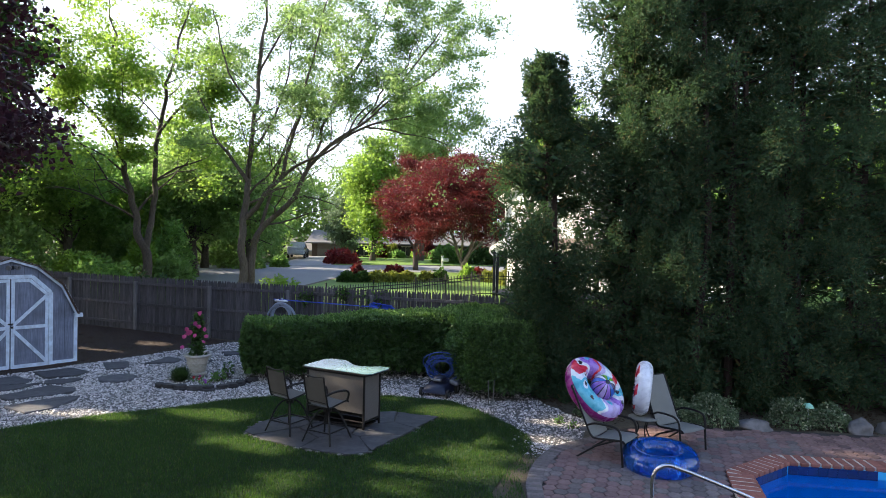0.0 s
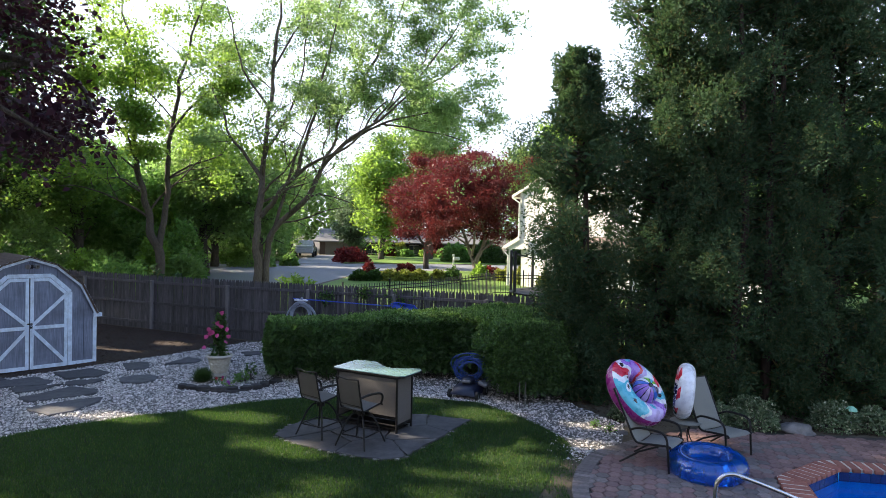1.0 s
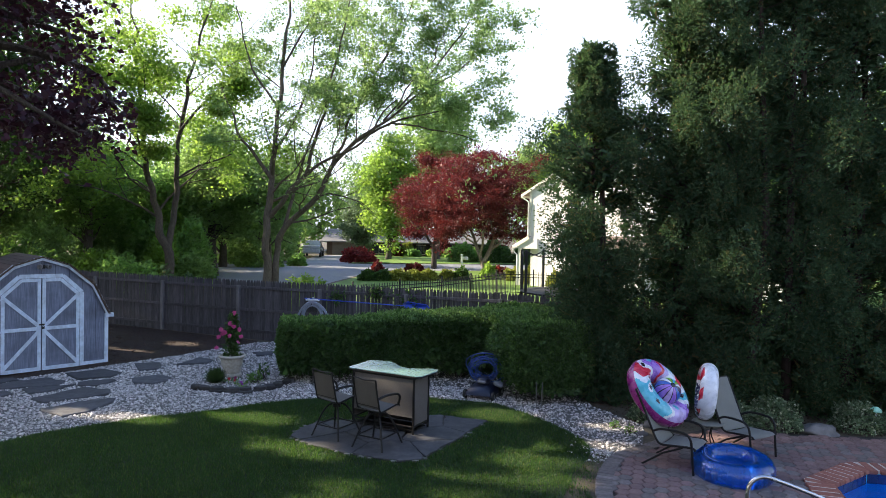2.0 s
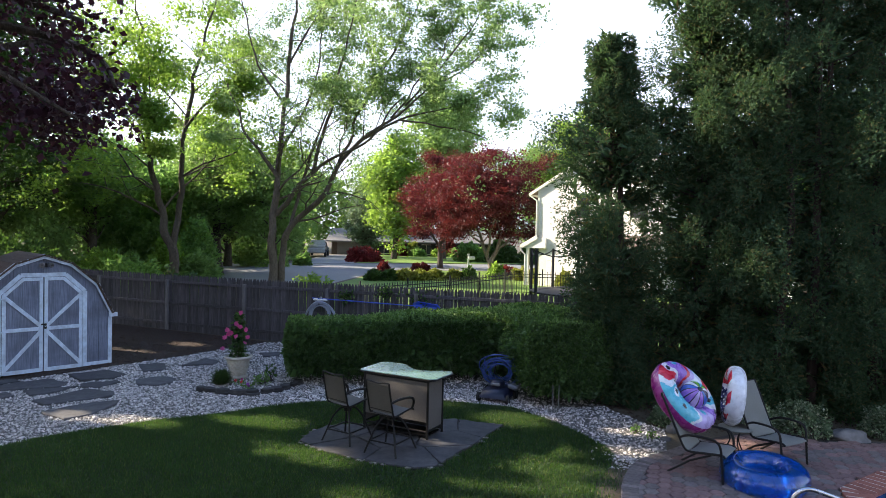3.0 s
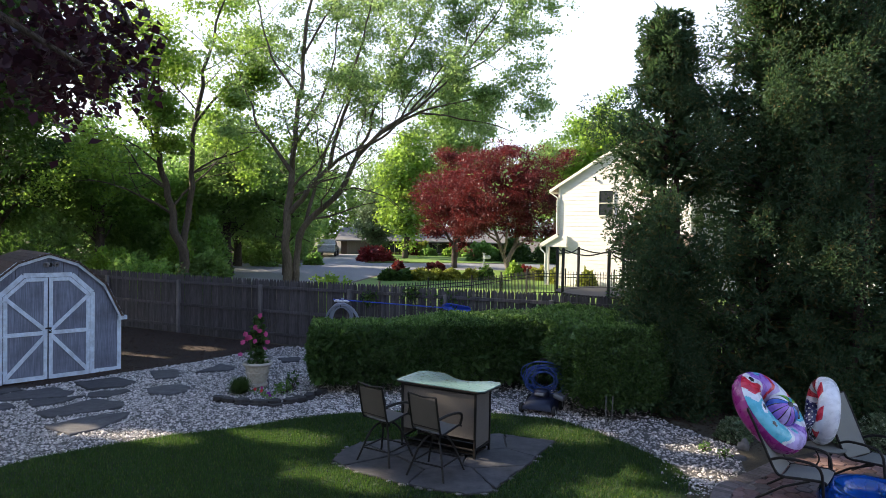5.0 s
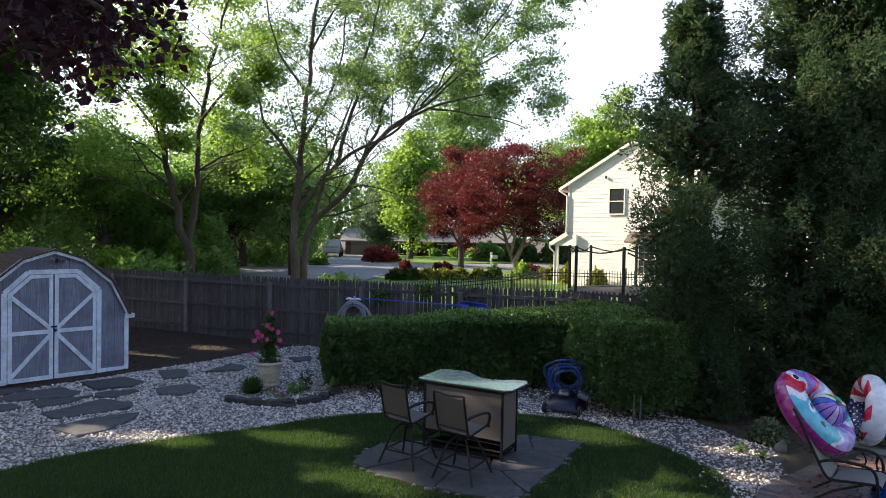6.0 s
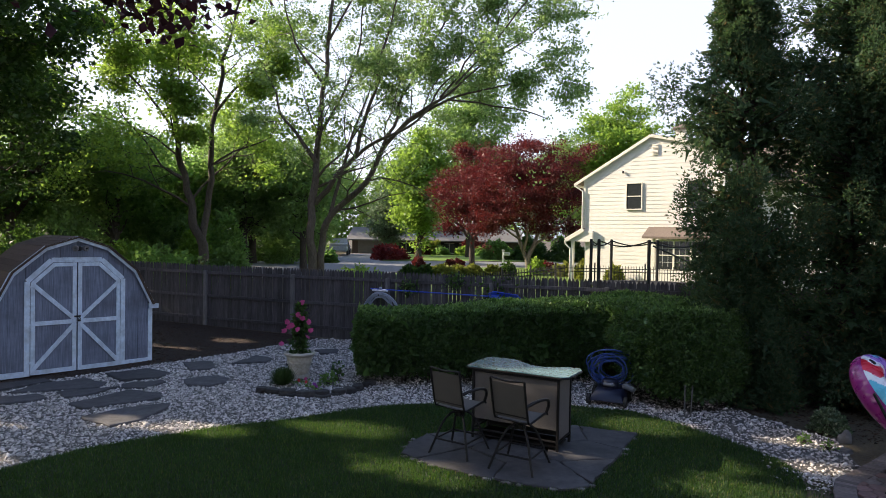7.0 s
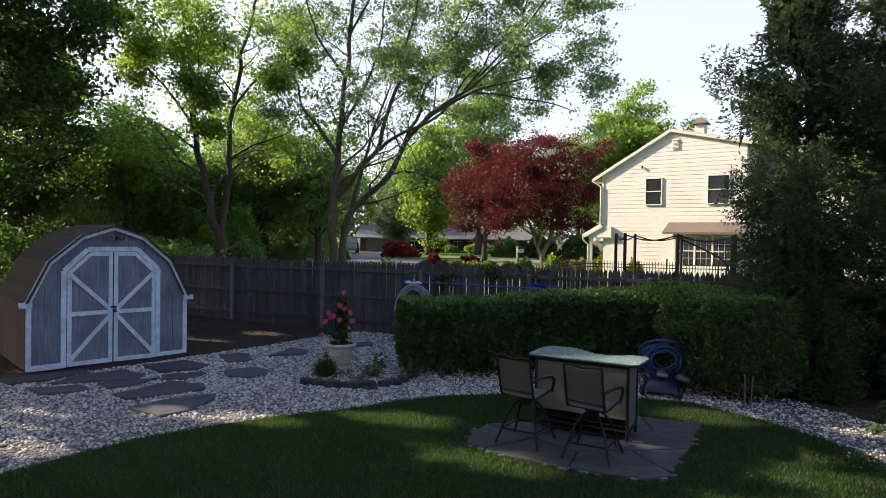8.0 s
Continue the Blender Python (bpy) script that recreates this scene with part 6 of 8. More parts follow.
rip.inputs["Strength"].default_value, rip.inputs["Distance"].default_value = 0.2, 0.02
nt.links.new(noise_tex(nt, nt.nodes.new("ShaderNodeTexCoord").outputs["Object"], 3.5, 2.0), rip.inputs["Height"])
nt.links.new(rip.outputs["Normal"], shine.inputs["Normal"])
nt.links.new(rip.outputs["Normal"], fres.inputs["Normal"])
nt.links.new(fres.outputs[0], mixer.inputs["Fac"])
nt.links.new(clear.outputs[0], mixer.inputs[1])
nt.links.new(shine.outputs[0], mixer.inputs[2])
nt.links.new(mixer.outputs[0], nt.nodes["Material Output"].inputs["Surface"])
part("water", Geo().add([(x, y, -0.12) for x, y in ring], [tuple(range(n))]), WATER, pool, "still deep blue water")
coping_bed = coping_line + list(reversed(offset(coping_line, 0.37)))
part("coping_bed", Geo().slab(coping_bed, 0.021, 0.073, 0.0), MORTAR, pool, "pale mortar")
brick = Geo().box((0, 0.165, 0.05), (0.13, 0.4, 0.064), None, 0.012).mesh("coping_brick")
for k in range(len(coping_line) - 1):
    (x0, y0), (x1, y1) = coping_line[k], coping_line[k + 1]
    ln = math.hypot(x1 - x0, y1 - y0)
    if max(y0, y1) < 8.0:
        continue
    a = math.degrees(math.atan2(y1 - y0, x1 - x0))
    m = max(1, int(ln / 0.15))
    for i in range(m):
        t = (i + 0.5) / m
        part("coping_brick", brick, COPING, pool, m=pose(x0 + (x1 - x0) * t, y0 + (y1 - y0) * t, rng.uniform(-0.002, 0.002), 0, 0, a + rng.normal(0, 0.7)))
for k in range(1, len(coping_line) - 1):
    (x0, y0), (x1, y1), (x2, y2) = coping_line[k - 1:k + 2]
    a, b = math.atan2(y1 - y0, x1 - x0), math.atan2(y2 - y1, x2 - x1)
    if y1 > 8.0:
        part("coping_brick", brick, COPING, pool, m=pose(x1, y1, -0.004, 0, 0, math.degrees((a + b) / 2)))
tile_ = Geo().box((0, 0.008, -0.075), (0.148, 0.014, 0.148), None, 0.004).mesh("tile")
motif = Geo().tube([(0.045 * math.cos(q), 0.0, -0.075 + 0.045 * math.sin(q)) for q in np.linspace(0, 6.283, 13)[:-1]], 0.007, 5, True).mesh("motif")
for k in range(2, len(coping_line) - 1):
    (x0, y0), (x1, y1) = coping_line[k], coping_line[k + 1]
    ln = math.hypot(x1 - x0, y1 - y0)
    a = math.degrees(math.atan2(y1 - y0, x1 - x0))
    for i in range(int(ln / 0.152)):
        t = (i + 0.5) * 0.152 / ln
        piece = part("tile", tile_, TILE, pool, m=pose(x0 + (x1 - x0) * t, y0 + (y1 - y0) * t, 0.015, 0, 0, a + 180))
        part("motif", motif, TILE_RING, piece)

# ---- pool rail ----
STEEL = plain("brushed_steel", (0.62, 0.62, 0.64), 0.25, 1.0)
rail = thing("pool_handrail", pose(2.55, 7.5, 0.05, 0, 0, -4), "bent stainless steel handrail leading into the pool", "handrail")
part("tube", Geo().tube(smooth_line([(0, 0, 0.0), (0, 0, 0.45), (0.0, 0, 0.78), (0.04, 0, 0.9), (0.15, 0, 0.965), (0.32, 0, 0.93), (0.8, 0, 0.76), (1.4, 0, 0.52), (1.9, 0, 0.25), (2.15, 0, -0.3)], 7), 0.024, 12).mesh("tube", 60), STEEL, rail)
part("flange", Geo().lathe([(0.0, 0.0), (0.055, 0.0), (0.05, 0.015), (0.026, 0.022), (0.0, 0.022)], 16), STEEL, rail)

# ---- sling chairs ----
SLING_GREY = surface("grey_green_sling", (0.15, 0.152, 0.135), (0.215, 0.215, 0.195), 140, stain_scale=3.0, stain_amount=0.25, bump=0.5, bump_scale=220, depth=0.001)
chair = thing("patio_chair", pose(4.18, 11.1, 0.05, 0, 0, -149), "low reclining patio chair with dark metal arms and grey sling", "chair", "chairs by the pool")
CW = 0.29
for side in (-1, 1):
    x = side * CW
    part("side_tube", Geo().tube(smooth_line([(x, 0.29, 0.37), (x, 0.24, 0.405), (x, 0.0, 0.385), (x, -0.22, 0.365), (x, -0.31, 0.43), (x, -0.42, 0.66), (x, -0.55, 0.94), (x, -0.66, 1.16)], 5), 0.0175, 7), FRAME, chair)
    part("armrest", Geo().tube(smooth_line([(x, -0.36, 0.55), (side * (CW + 0.04), -0.22, 0.615), (side * (CW + 0.05), 0.0, 0.63), (side * (CW + 0.05), 0.16, 0.61), (side * (CW + 0.045), 0.23, 0.53), (side * (CW + 0.035), 0.25, 0.36), (side * (CW + 0.03), 0.28, 0.0)], 5), 0.0185, 7), FRAME, chair)
    part("back_leg", Geo().tube([(x, 0.1, 0.38), (side * (CW + 0.02), -0.2, 0.24), (side * (CW + 0.03), -0.52, 0.0)], 0.016, 7), FRAME, chair)
part("cross_bar", Geo().tube([(-CW - 0.03, 0.255, 0.37), (CW + 0.03, 0.255, 0.37)], 0.0115, 6), FRAME, chair)
part("cross_bar", Geo().tube([(-CW, -0.22, 0.36), (CW, -0.22, 0.36)], 0.0115, 6), FRAME, chair)
part("seat", strip([(0.29, 0.385), (0.23, 0.41), (0.08, 0.4), (-0.1, 0.385), (-0.22, 0.375)], CW - 0.01, 0.008, "seat", 0.012), SLING_GREY, chair)
part("backrest", strip([(-0.24, 0.375), (-0.31, 0.44), (-0.42, 0.67), (-0.55, 0.95), (-0.655, 1.165)], CW - 0.01, 0.008, "backrest", 0.0), SLING_GREY, chair)
part("top_bar", Geo().tube([(-CW, -0.66, 1.16), (CW, -0.66, 1.16)], 0.0125, 6), FRAME, chair)
copy_thing(chair, pose(2.86, 10.47, 0.05, 0, 0, -127))
table = thing("side_table", pose(3.6, 11.35, 0.05), "small round grey side table between the chairs", "table")
part("tabletop", Geo().lathe([(0.0, 0.44), (0.25, 0.44), (0.265, 0.45), (0.265, 0.462), (0.25, 0.47), (0.0, 0.472)], 24).mesh("tabletop", 40), SLING_GREY, table)
for k in range(3):
    a = radians(30 + 120 * k)
    part("leg", Geo().tube(smooth_line([(0.17 * math.cos(a), 0.17 * math.sin(a), 0.44), (0.08 * math.cos(a), 0.08 * math.sin(a), 0.25), (0.22 * math.cos(a), 0.22 * math.sin(a), 0.0)], 5), 0.011, 6), FRAME, table)

# ---- swim rings and ball ----
def vinyl(name, colour, rough=0.28):
    m = plain(name, colour, rough)
    m.node_tree.nodes["Principled BSDF"].inputs["Coat Weight"].default_value = 0.35
    return m


V = {k: vinyl("vinyl_" + k, c) for k, c in dict(magenta=(0.28, 0.02, 0.2), violet=(0.33, 0.16, 0.6), aqua=(0.1, 0.48, 0.62), red=(0.62, 0.02, 0.05), white=(0.75, 0.77, 0.82), navy=(0.015, 0.02, 0.12), lilac=(0.5, 0.4, 0.72),
                                               blue=(0.03, 0.12, 0.5), green=(0.2, 0.5, 0.06), black=(0.015, 0.015, 0.02), purple=(0.16, 0.05, 0.42)).items()}


def torus(R, r, nu, nv, paint, slots, crease=0.0):
    """A swim ring whose faces take the slot that paint(u, v) names; crease: puckers along the inner seam."""
    v, f, mats = [], [], []
    for i in range(nu):
        a = 2 * math.pi * i / nu
        for j in range(nv):
            b = 2 * math.pi * j / nv
            pucker = 1 - crease * (0.5 + 0.5 * math.sin(a * 30)) * math.exp(-((abs(b - math.pi)) / 0.8) ** 2) - crease * 0.5 * (0.5 + 0.5 * math.sin(a * 34)) * math.exp(-(min(b, 6.283 - b) / 0.5) ** 2)
            q = r * pucker
            v.append(((R + q * math.cos(b)) * math.cos(a), (R + q * math.cos(b)) * math.sin(a), q * math.sin(b)))
    for i in range(nu):
        for j in range(nv):
            f.append((i * nv + j, ((i + 1) % nu) * nv + j, ((i + 1) % nu) * nv + (j + 1) % nv, i * nv + (j + 1) % nv))
            mats.append(slots.index(paint(2 * math.pi * (i + 0.5) / nu, 2 * math.pi * (j + 0.5) / nv)))
    me = Geo().add(v, f).mesh("ring", 80)
    for k in slots:
        me.materials.append(V[k])
    me.polygons.foreach_set("material_index", mats)
    return me


def facing(centre, normal, spin=0.0):
    q = Vector(normal).to_track_quat("Z", "Y")
    return Matrix.Translation(centre) @ q.to_matrix().to_4x4() @ Matrix.Rotation(radians(spin), 4, "Z")


# the printed pattern round the ring: where each colour begins, in turns
PRINT = [(0.0, "red"), (0.06, "white"), (0.13, "lilac"), (0.17, "red"), (0.2, "violet"), (0.31, "white"), (0.35, "red"), (0.42, "white"), (0.46, "aqua"), (0.67, "white"), (0.69, "lilac"), (0.8, "violet"), (0.86, "white"), (0.9, "aqua"), (0.96, "white")]
SPOTS = [(0.5, 1.5, "white", 0.3), (0.5, 1.5, "black", 0.17), (0.44, 1.9, "white", 0.28), (0.44, 1.9, "black", 0.15), (0.57, 1.2, "black", 0.16), (0.33, 1.1, "black", 0.2), (0.1, 1.0, "aqua", 0.4), (0.85, 1.2, "black", 0.2), (0.94, 1.9, "black", 0.22),
         (0.25, 1.0, "aqua", 0.25), (0.75, 1.9, "aqua", 0.3), (0.64, 2.2, "red", 0.3), (0.38, 2.3, "lilac", 0.35)]


def print_a(u, b):
    if b > 3.6 or b < 0.4:
        return "magenta"
    turn_ = ((PRINT_TURN + u * PRINT_WAY) / 6.283 + 0.018 * math.sin(b * 4)) % 1.0
    for x, y, colour, size in reversed(SPOTS):
        if math.hypot(min(abs(turn_ - x), 1 - abs(turn_ - x)) * 12, b - y) < size:
            return colour
    return [colour for start, colour in PRINT if start <= turn_][-1]


PRINT_TURN, PRINT_WAY = 0.52, 1.0
ring_a = thing("swim_ring", facing((2.64, 11.06, 1.07), (0.535, -0.55, 0.64), 20), "swim ring in purple, aqua and red leaning on a chair", "swim ring", "swim rings")
part("ring", torus(0.42, 0.19, 210, 64, print_a, ["magenta", "red", "white", "violet", "lilac", "aqua", "black"], 0.06), None, ring_a)
ball = thing("beach_ball", facing((2.76, 10.95, 1.12), (0.2, -0.75, 0.65), 10), "striped beach ball sitting in the hole of a swim ring", "ball")
g, mats = Geo(), []
NU, NV = 72, 16
g.v = [(0.215 * math.sin(math.pi * j / NV) * math.cos(2 * math.pi * i / NU), 0.215 * math.sin(math.pi * j / NV) * math.sin(2 * math.pi * i / NU), 0.215 * math.cos(math.pi * j / NV)) for j in range(NV + 1) for i in range(NU)]
gores = ["green", "aqua", "green", "white", "blue", "violet", "violet", "lilac", "violet", "blue", "navy", "white"]
slots = sorted(set(gores) | {"black"})
for j in range(NV):
    for i in range(NU):
        g.f.append((j * NU + i, (j + 1) * NU + i, (j + 1) * NU + (i + 1) % NU, j * NU + (i + 1) % NU))
        mats.append(slots.index("black" if j == 0 or i % 6 == 0 else gores[(i // 6) % 12]))
me = g.mesh("skin", 80)
for k in slots:
    me.materials.append(V[k])
me.polygons.foreach_set("material_index", mats)
part("skin", me, None, ball)


def print_b(u, b):
    if 0.7 < b < 3.6:
        if 1.9 < u < 4.4:
            return "navy" if math.sin(u * 17) * math.sin(b * 9) < 0.62 else "white"
        return "red" if math.sin((u + b * 0.3) * 7) > 0 else "white"
    return "white"


ring_b = thing("swim_ring", facing((3.61, 11.5, 1.0), (-0.955, 0.27, 0.1), 60), "white swim ring with red and navy print on a table", "swim ring", "swim rings")
part("ring", torus(0.35, 0.145, 200, 52, print_b, ["navy", "white", "red"], 0.05), None, ring_b)
BLUE_VINYL, nt, b = blank("clear_blue_vinyl")
b.inputs["Base Color"].default_value = (0.02, 0.2, 0.9, 1)
b.inputs["Transmission Weight"].default_value, b.inputs["Roughness"].default_value, b.inputs["IOR"].default_value = 0.8, 0.03, 1.3
b.inputs["Coat Weight"].default_value = 1.0
bp = nt.nodes.new("ShaderNodeBump")
bp.inputs["Strength"].default_value, bp.inputs["Distance"].default_value = 0.4, 0.02
nt.links.new(noise_tex(nt, nt.nodes.new("ShaderNodeTexCoord").outputs["Object"], 7.0, 2.0), bp.inputs["Height"])
nt.links.new(bp.outputs["Normal"], b.inputs["Normal"])
V["clear"] = BLUE_VINYL
ring_c = thing("swim_ring", pose(3.5, 10.12, 0.2, 3, -2, 0), "glossy clear blue swim ring lying on the patio", "swim ring", "swim rings")
part("ring", torus(0.42, 0.185, 72, 28, lambda u, b: "clear", ["clear"], 0.07), None, ring_c)

# ---- planting along the patio ----
EUONYMUS = leafy("variegated_leaf", (0.05, 0.09, 0.04), (0.2, 0.26, 0.16), (0.2, 0.3, 0.12), 0.25, 0.45, (0.5, 0.5, 0.36))
for k, (x, y, w, h) in enumerate([(5.45, 12.85, 1.25, 0.68), (4.75, 12.95, 0.9, 0.5), (7.0, 12.85, 1.1, 0.6), (7.75, 12.8, 0.95, 0.5), (3.0, 13.1, 0.7, 0.4)]):
    low_plant("variegated_shrub", x, y, w, h, int(2600 * w), EUONYMUS, "low variegated grey-green shrub at the foot of the arborvitae", 120 + k, 0.055, 0.02, "shrub", "shrubs along the patio")
ROCK = surface("grey_boulder", (0.09, 0.085, 0.083), (0.2, 0.19, 0.185), 6, stain_scale=3.0, vary="object", vary_amount=0.2, bump=0.8, bump_scale=14, depth=0.02)
for k, (x, y, z, w, d, h) in enumerate([(6.2, 12.55, 0.02, 0.36, 0.26, 0.17), (8.25, 12.55, 0.04, 0.3, 0.24, 0.2), (8.75, 12.5, 0.03, 0.22, 0.2, 0.19), (2.98, 12.66, 0.0, 0.1, 0.08, 0.17), (2.72, 12.2, 0.0, 0.13, 0.1, 0.06)]):
    bm = bmesh.new()
    bmesh.ops.create_icosphere(bm, subdivisions=3, radius=1.0)
    for v in bm.verts:
        q = noise.noise(v.co * 1.3 + Vector((k * 7, 0, 0))) * 0.45 + noise.noise(v.co * 3.1 + Vector((k * 5, 2, 0))) * 0.15
        v.co = Vector((v.co.x * w, v.co.y * d, v.co.z * h)) * (1 + q)
    me = bpy.data.meshes.new("stone")
    for face in bm.faces:
        face.smooth = True
    bm.to_mesh(me)
    bm.free()
    root = thing("boulder", pose(x, y, z, 0, 0, k * 50), "grey boulder set beside the patio", "rock", "rocks along the patio")
    part("stone", me, ROCK, root)
MUSHROOM = vinyl("pale_green_glass", (0.3, 0.62, 0.45))
mush = thing("garden_ornament", pose(7.3, 12.72, -0.02), "pale green glass mushroom ornament on a stalk", "ornament")
part("cap", Geo().lathe([(0.02, 0.44), (0.1, 0.43), (0.105, 0.445), (0.085, 0.485), (0.045, 0.515), (0.0, 0.525)], 20).mesh("cap", 50), MUSHROOM, mush)
part("stalk", Geo().tube([(0, 0, 0), (0.005, 0, 0.25), (0, 0, 0.44)], 0.012, 8), WHITE_PLASTIC, mush)
for k, (x, y) in enumerate([(2.27, 12.45), (2.5, 12.2)]):
    low_plant("weed", x, y, 0.2, 0.16, 60, LEAF, "small green weed growing in white gravel", 140 + k, 0.05, 0.02)
STAKE = plain("grey_stake", (0.11, 0.105, 0.1), 0.6)
for dx in (-0.05, 0.05):
    st = thing("garden_stake", pose(1.0 + dx, 13.75, 0, 2, dx * 30, 0), "weathered grey wooden stake in gravel under the hedge", "stake", "stakes under the hedge")
    part("shaft", Geo().box((0, 0, 0.28), (0.022, 0.018, 0.56), None, 0.004), STAKE, st)

# ---- the neighbouring house ----
CLAP = surface("cream_clapboard", (0.66, 0.64, 0.61), (0.77, 0.75, 0.72), 8, stretch=(0.6, 0.6, 3), stain=(0.86, 0.84, 0.8), stain_scale=0.6, stain_amount=0.4, bump=0.15, bump_scale=30, vary="object", vary_amount=0.03)
TRIM = surface("cream_trim", (0.66, 0.63, 0.56), (0.78, 0.75, 0.68), 10, stain_scale=1.0, stain_amount=0.2, bump=0.1)
ROOFING = surface("grey_brown_roofing", (0.12, 0.095, 0.08), (0.21, 0.17, 0.145), 25, stain_scale=0.8, vary="island", vary_amount=0.2, bump=0.6, bump_scale=60)
BRICKWORK = surface("tan_brick", (0.3, 0.2, 0.14), (0.42, 0.3, 0.22), 16, vary="object", vary_amount=0.25, bump=0.4)
PANE = plain("dark_window_glass", (0.035, 0.04, 0.045), 0.12, 0.0, 0.9)
BLIND = surface("pale_blind", (0.4, 0.4, 0.4), (0.5, 0.5, 0.49), 6, stretch=(0.2, 0.2, 8))
HZ = 0.68
house = thing("house", pose(3.2, 38.0, 0, 0, 0, -35), "two-storey cream clapboard house with a brown gable roof", "house")
EAVE, RIDGE, SR, DEEP = 6.3, 8.42, 3.73, 9.0
SLOPE = (RIDGE - EAVE) / SR
LOW_SLOPE = 0.42 * SLOPE     # the roof falls more gently on the side of the wing


def gable_half(z):
    return 3.73 if z <= EAVE else max(0.02, (RIDGE - 0.06 - z) / SLOPE)


part("wall_core", Geo().add([(0.14, 0.05, HZ), (7.3, 0.05, HZ), (7.3, 0.05, RIDGE - 0.1 - LOW_SLOPE * (7.3 - SR)), (SR, 0.05, RIDGE - 0.1), (0.14, 0.05, EAVE - 0.05)] + [(0.14, DEEP, HZ), (7.3, DEEP, HZ), (7.3, DEEP, RIDGE - 0.1 - LOW_SLOPE * (7.3 - SR)), (SR, DEEP, RIDGE - 0.1), (0.14, DEEP, EAVE - 0.05)],
     [(0, 1, 2, 3, 4), (9, 8, 7, 6, 5), (1, 0, 5, 6), (0, 4, 9, 5), (2, 1, 6, 7), (4, 3, 8, 9), (3, 2, 7, 8)]), TRIM, house)
z, step = HZ + 0.1, 0.205
while z < RIDGE - 0.25:
    h0, h1 = gable_half(z), gable_half(z + step)
    lo = 0.66 if z < 2.9 else 0.13
    a0, a1 = max(lo, SR - h0), max(lo, SR - h1)
    b0, b1 = (min(7.32, SR + max(0.02, (RIDGE - 0.06 - q) / LOW_SLOPE)) for q in (z, z + step))
    part("clapboard", Geo().add([(a0, 0.028, z), (b0, 0.028, z), (b1, 0.04, z + step), (a1, 0.04, z + step), (a0, 0.048, z), (b0, 0.048, z), (b1, 0.048, z + step), (a1, 0.048, z + step)],
         [(0, 1, 2, 3), (1, 0, 4, 5), (0, 3, 7, 4), (2, 1, 5, 6), (3, 2, 6, 7)]), CLAP, house)
    z += step
for side in (-1, 1):
    # the two slopes of the roof, with the rake board along the gable
    x_out = SR + side * (SR + 0.45)
    z_out = RIDGE - (SLOPE if side < 0 else LOW_SLOPE) * (SR + 0.45)
    cuts = 14
    g = Geo()
    for k in range(cuts):
        t0, t1 = k / cuts, (k + 1) / cuts + 0.01
        xa, za, xb, zb = x_out + (SR - x_out) * t0, z_out + (RIDGE - z_out) * t0, x_out + (SR - x_out) * t1, z_out + (RIDGE - z_out) * t1
        g.add([(xa, -0.12, za + 0.07), (xa, DEEP + 0.3, za + 0.07), (xb, DEEP + 0.3, zb + 0.05), (xb, -0.12, zb + 0.05), (xa, -0.12, za + 0.0), (xa, DEEP + 0.3, za), (xb, DEEP + 0.3, zb), (xb, -0.12, zb)],
              [(0, 3, 2, 1) if side < 0 else (0, 1, 2, 3), (0, 1, 5, 4), (1, 2, 6, 5), (2, 3, 7, 6), (3, 0, 4, 7), (4, 5, 6, 7)])
    part("roof", g, ROOFING, house, "brown shingle roof")
    part("rake_board", Geo().beam((x_out, -0.13, z_out - 0.03), (SR, -0.13, RIDGE - 0.03), 0.15, 0.03, 0.004, (0, 1, 0)), TRIM, house)
    part("rake_soffit", Geo().beam((x_out, -0.05, z_out - 0.02), (SR, -0.05, RIDGE - 0.02), 0.02, 0.13, 0.0, (0, 1, 0)), TRIM, house)
part("corner_board", Geo().box((0.1, 0.02, (3.3 + EAVE) / 2), (0.12, 0.06, EAVE - 3.3)), TRIM, house)
part("gutter", Geo().box((-0.5, DEEP / 2, EAVE - 0.32), (0.12, DEEP, 0.12), None, 0.03), TRIM, house)
part("downspout", Geo().tube([(-0.42, -0.1, EAVE - 0.35), (0.02, -0.06, EAVE - 0.65), (0.02, -0.06, 3.5)], 0.045, 8), TRIM, house)


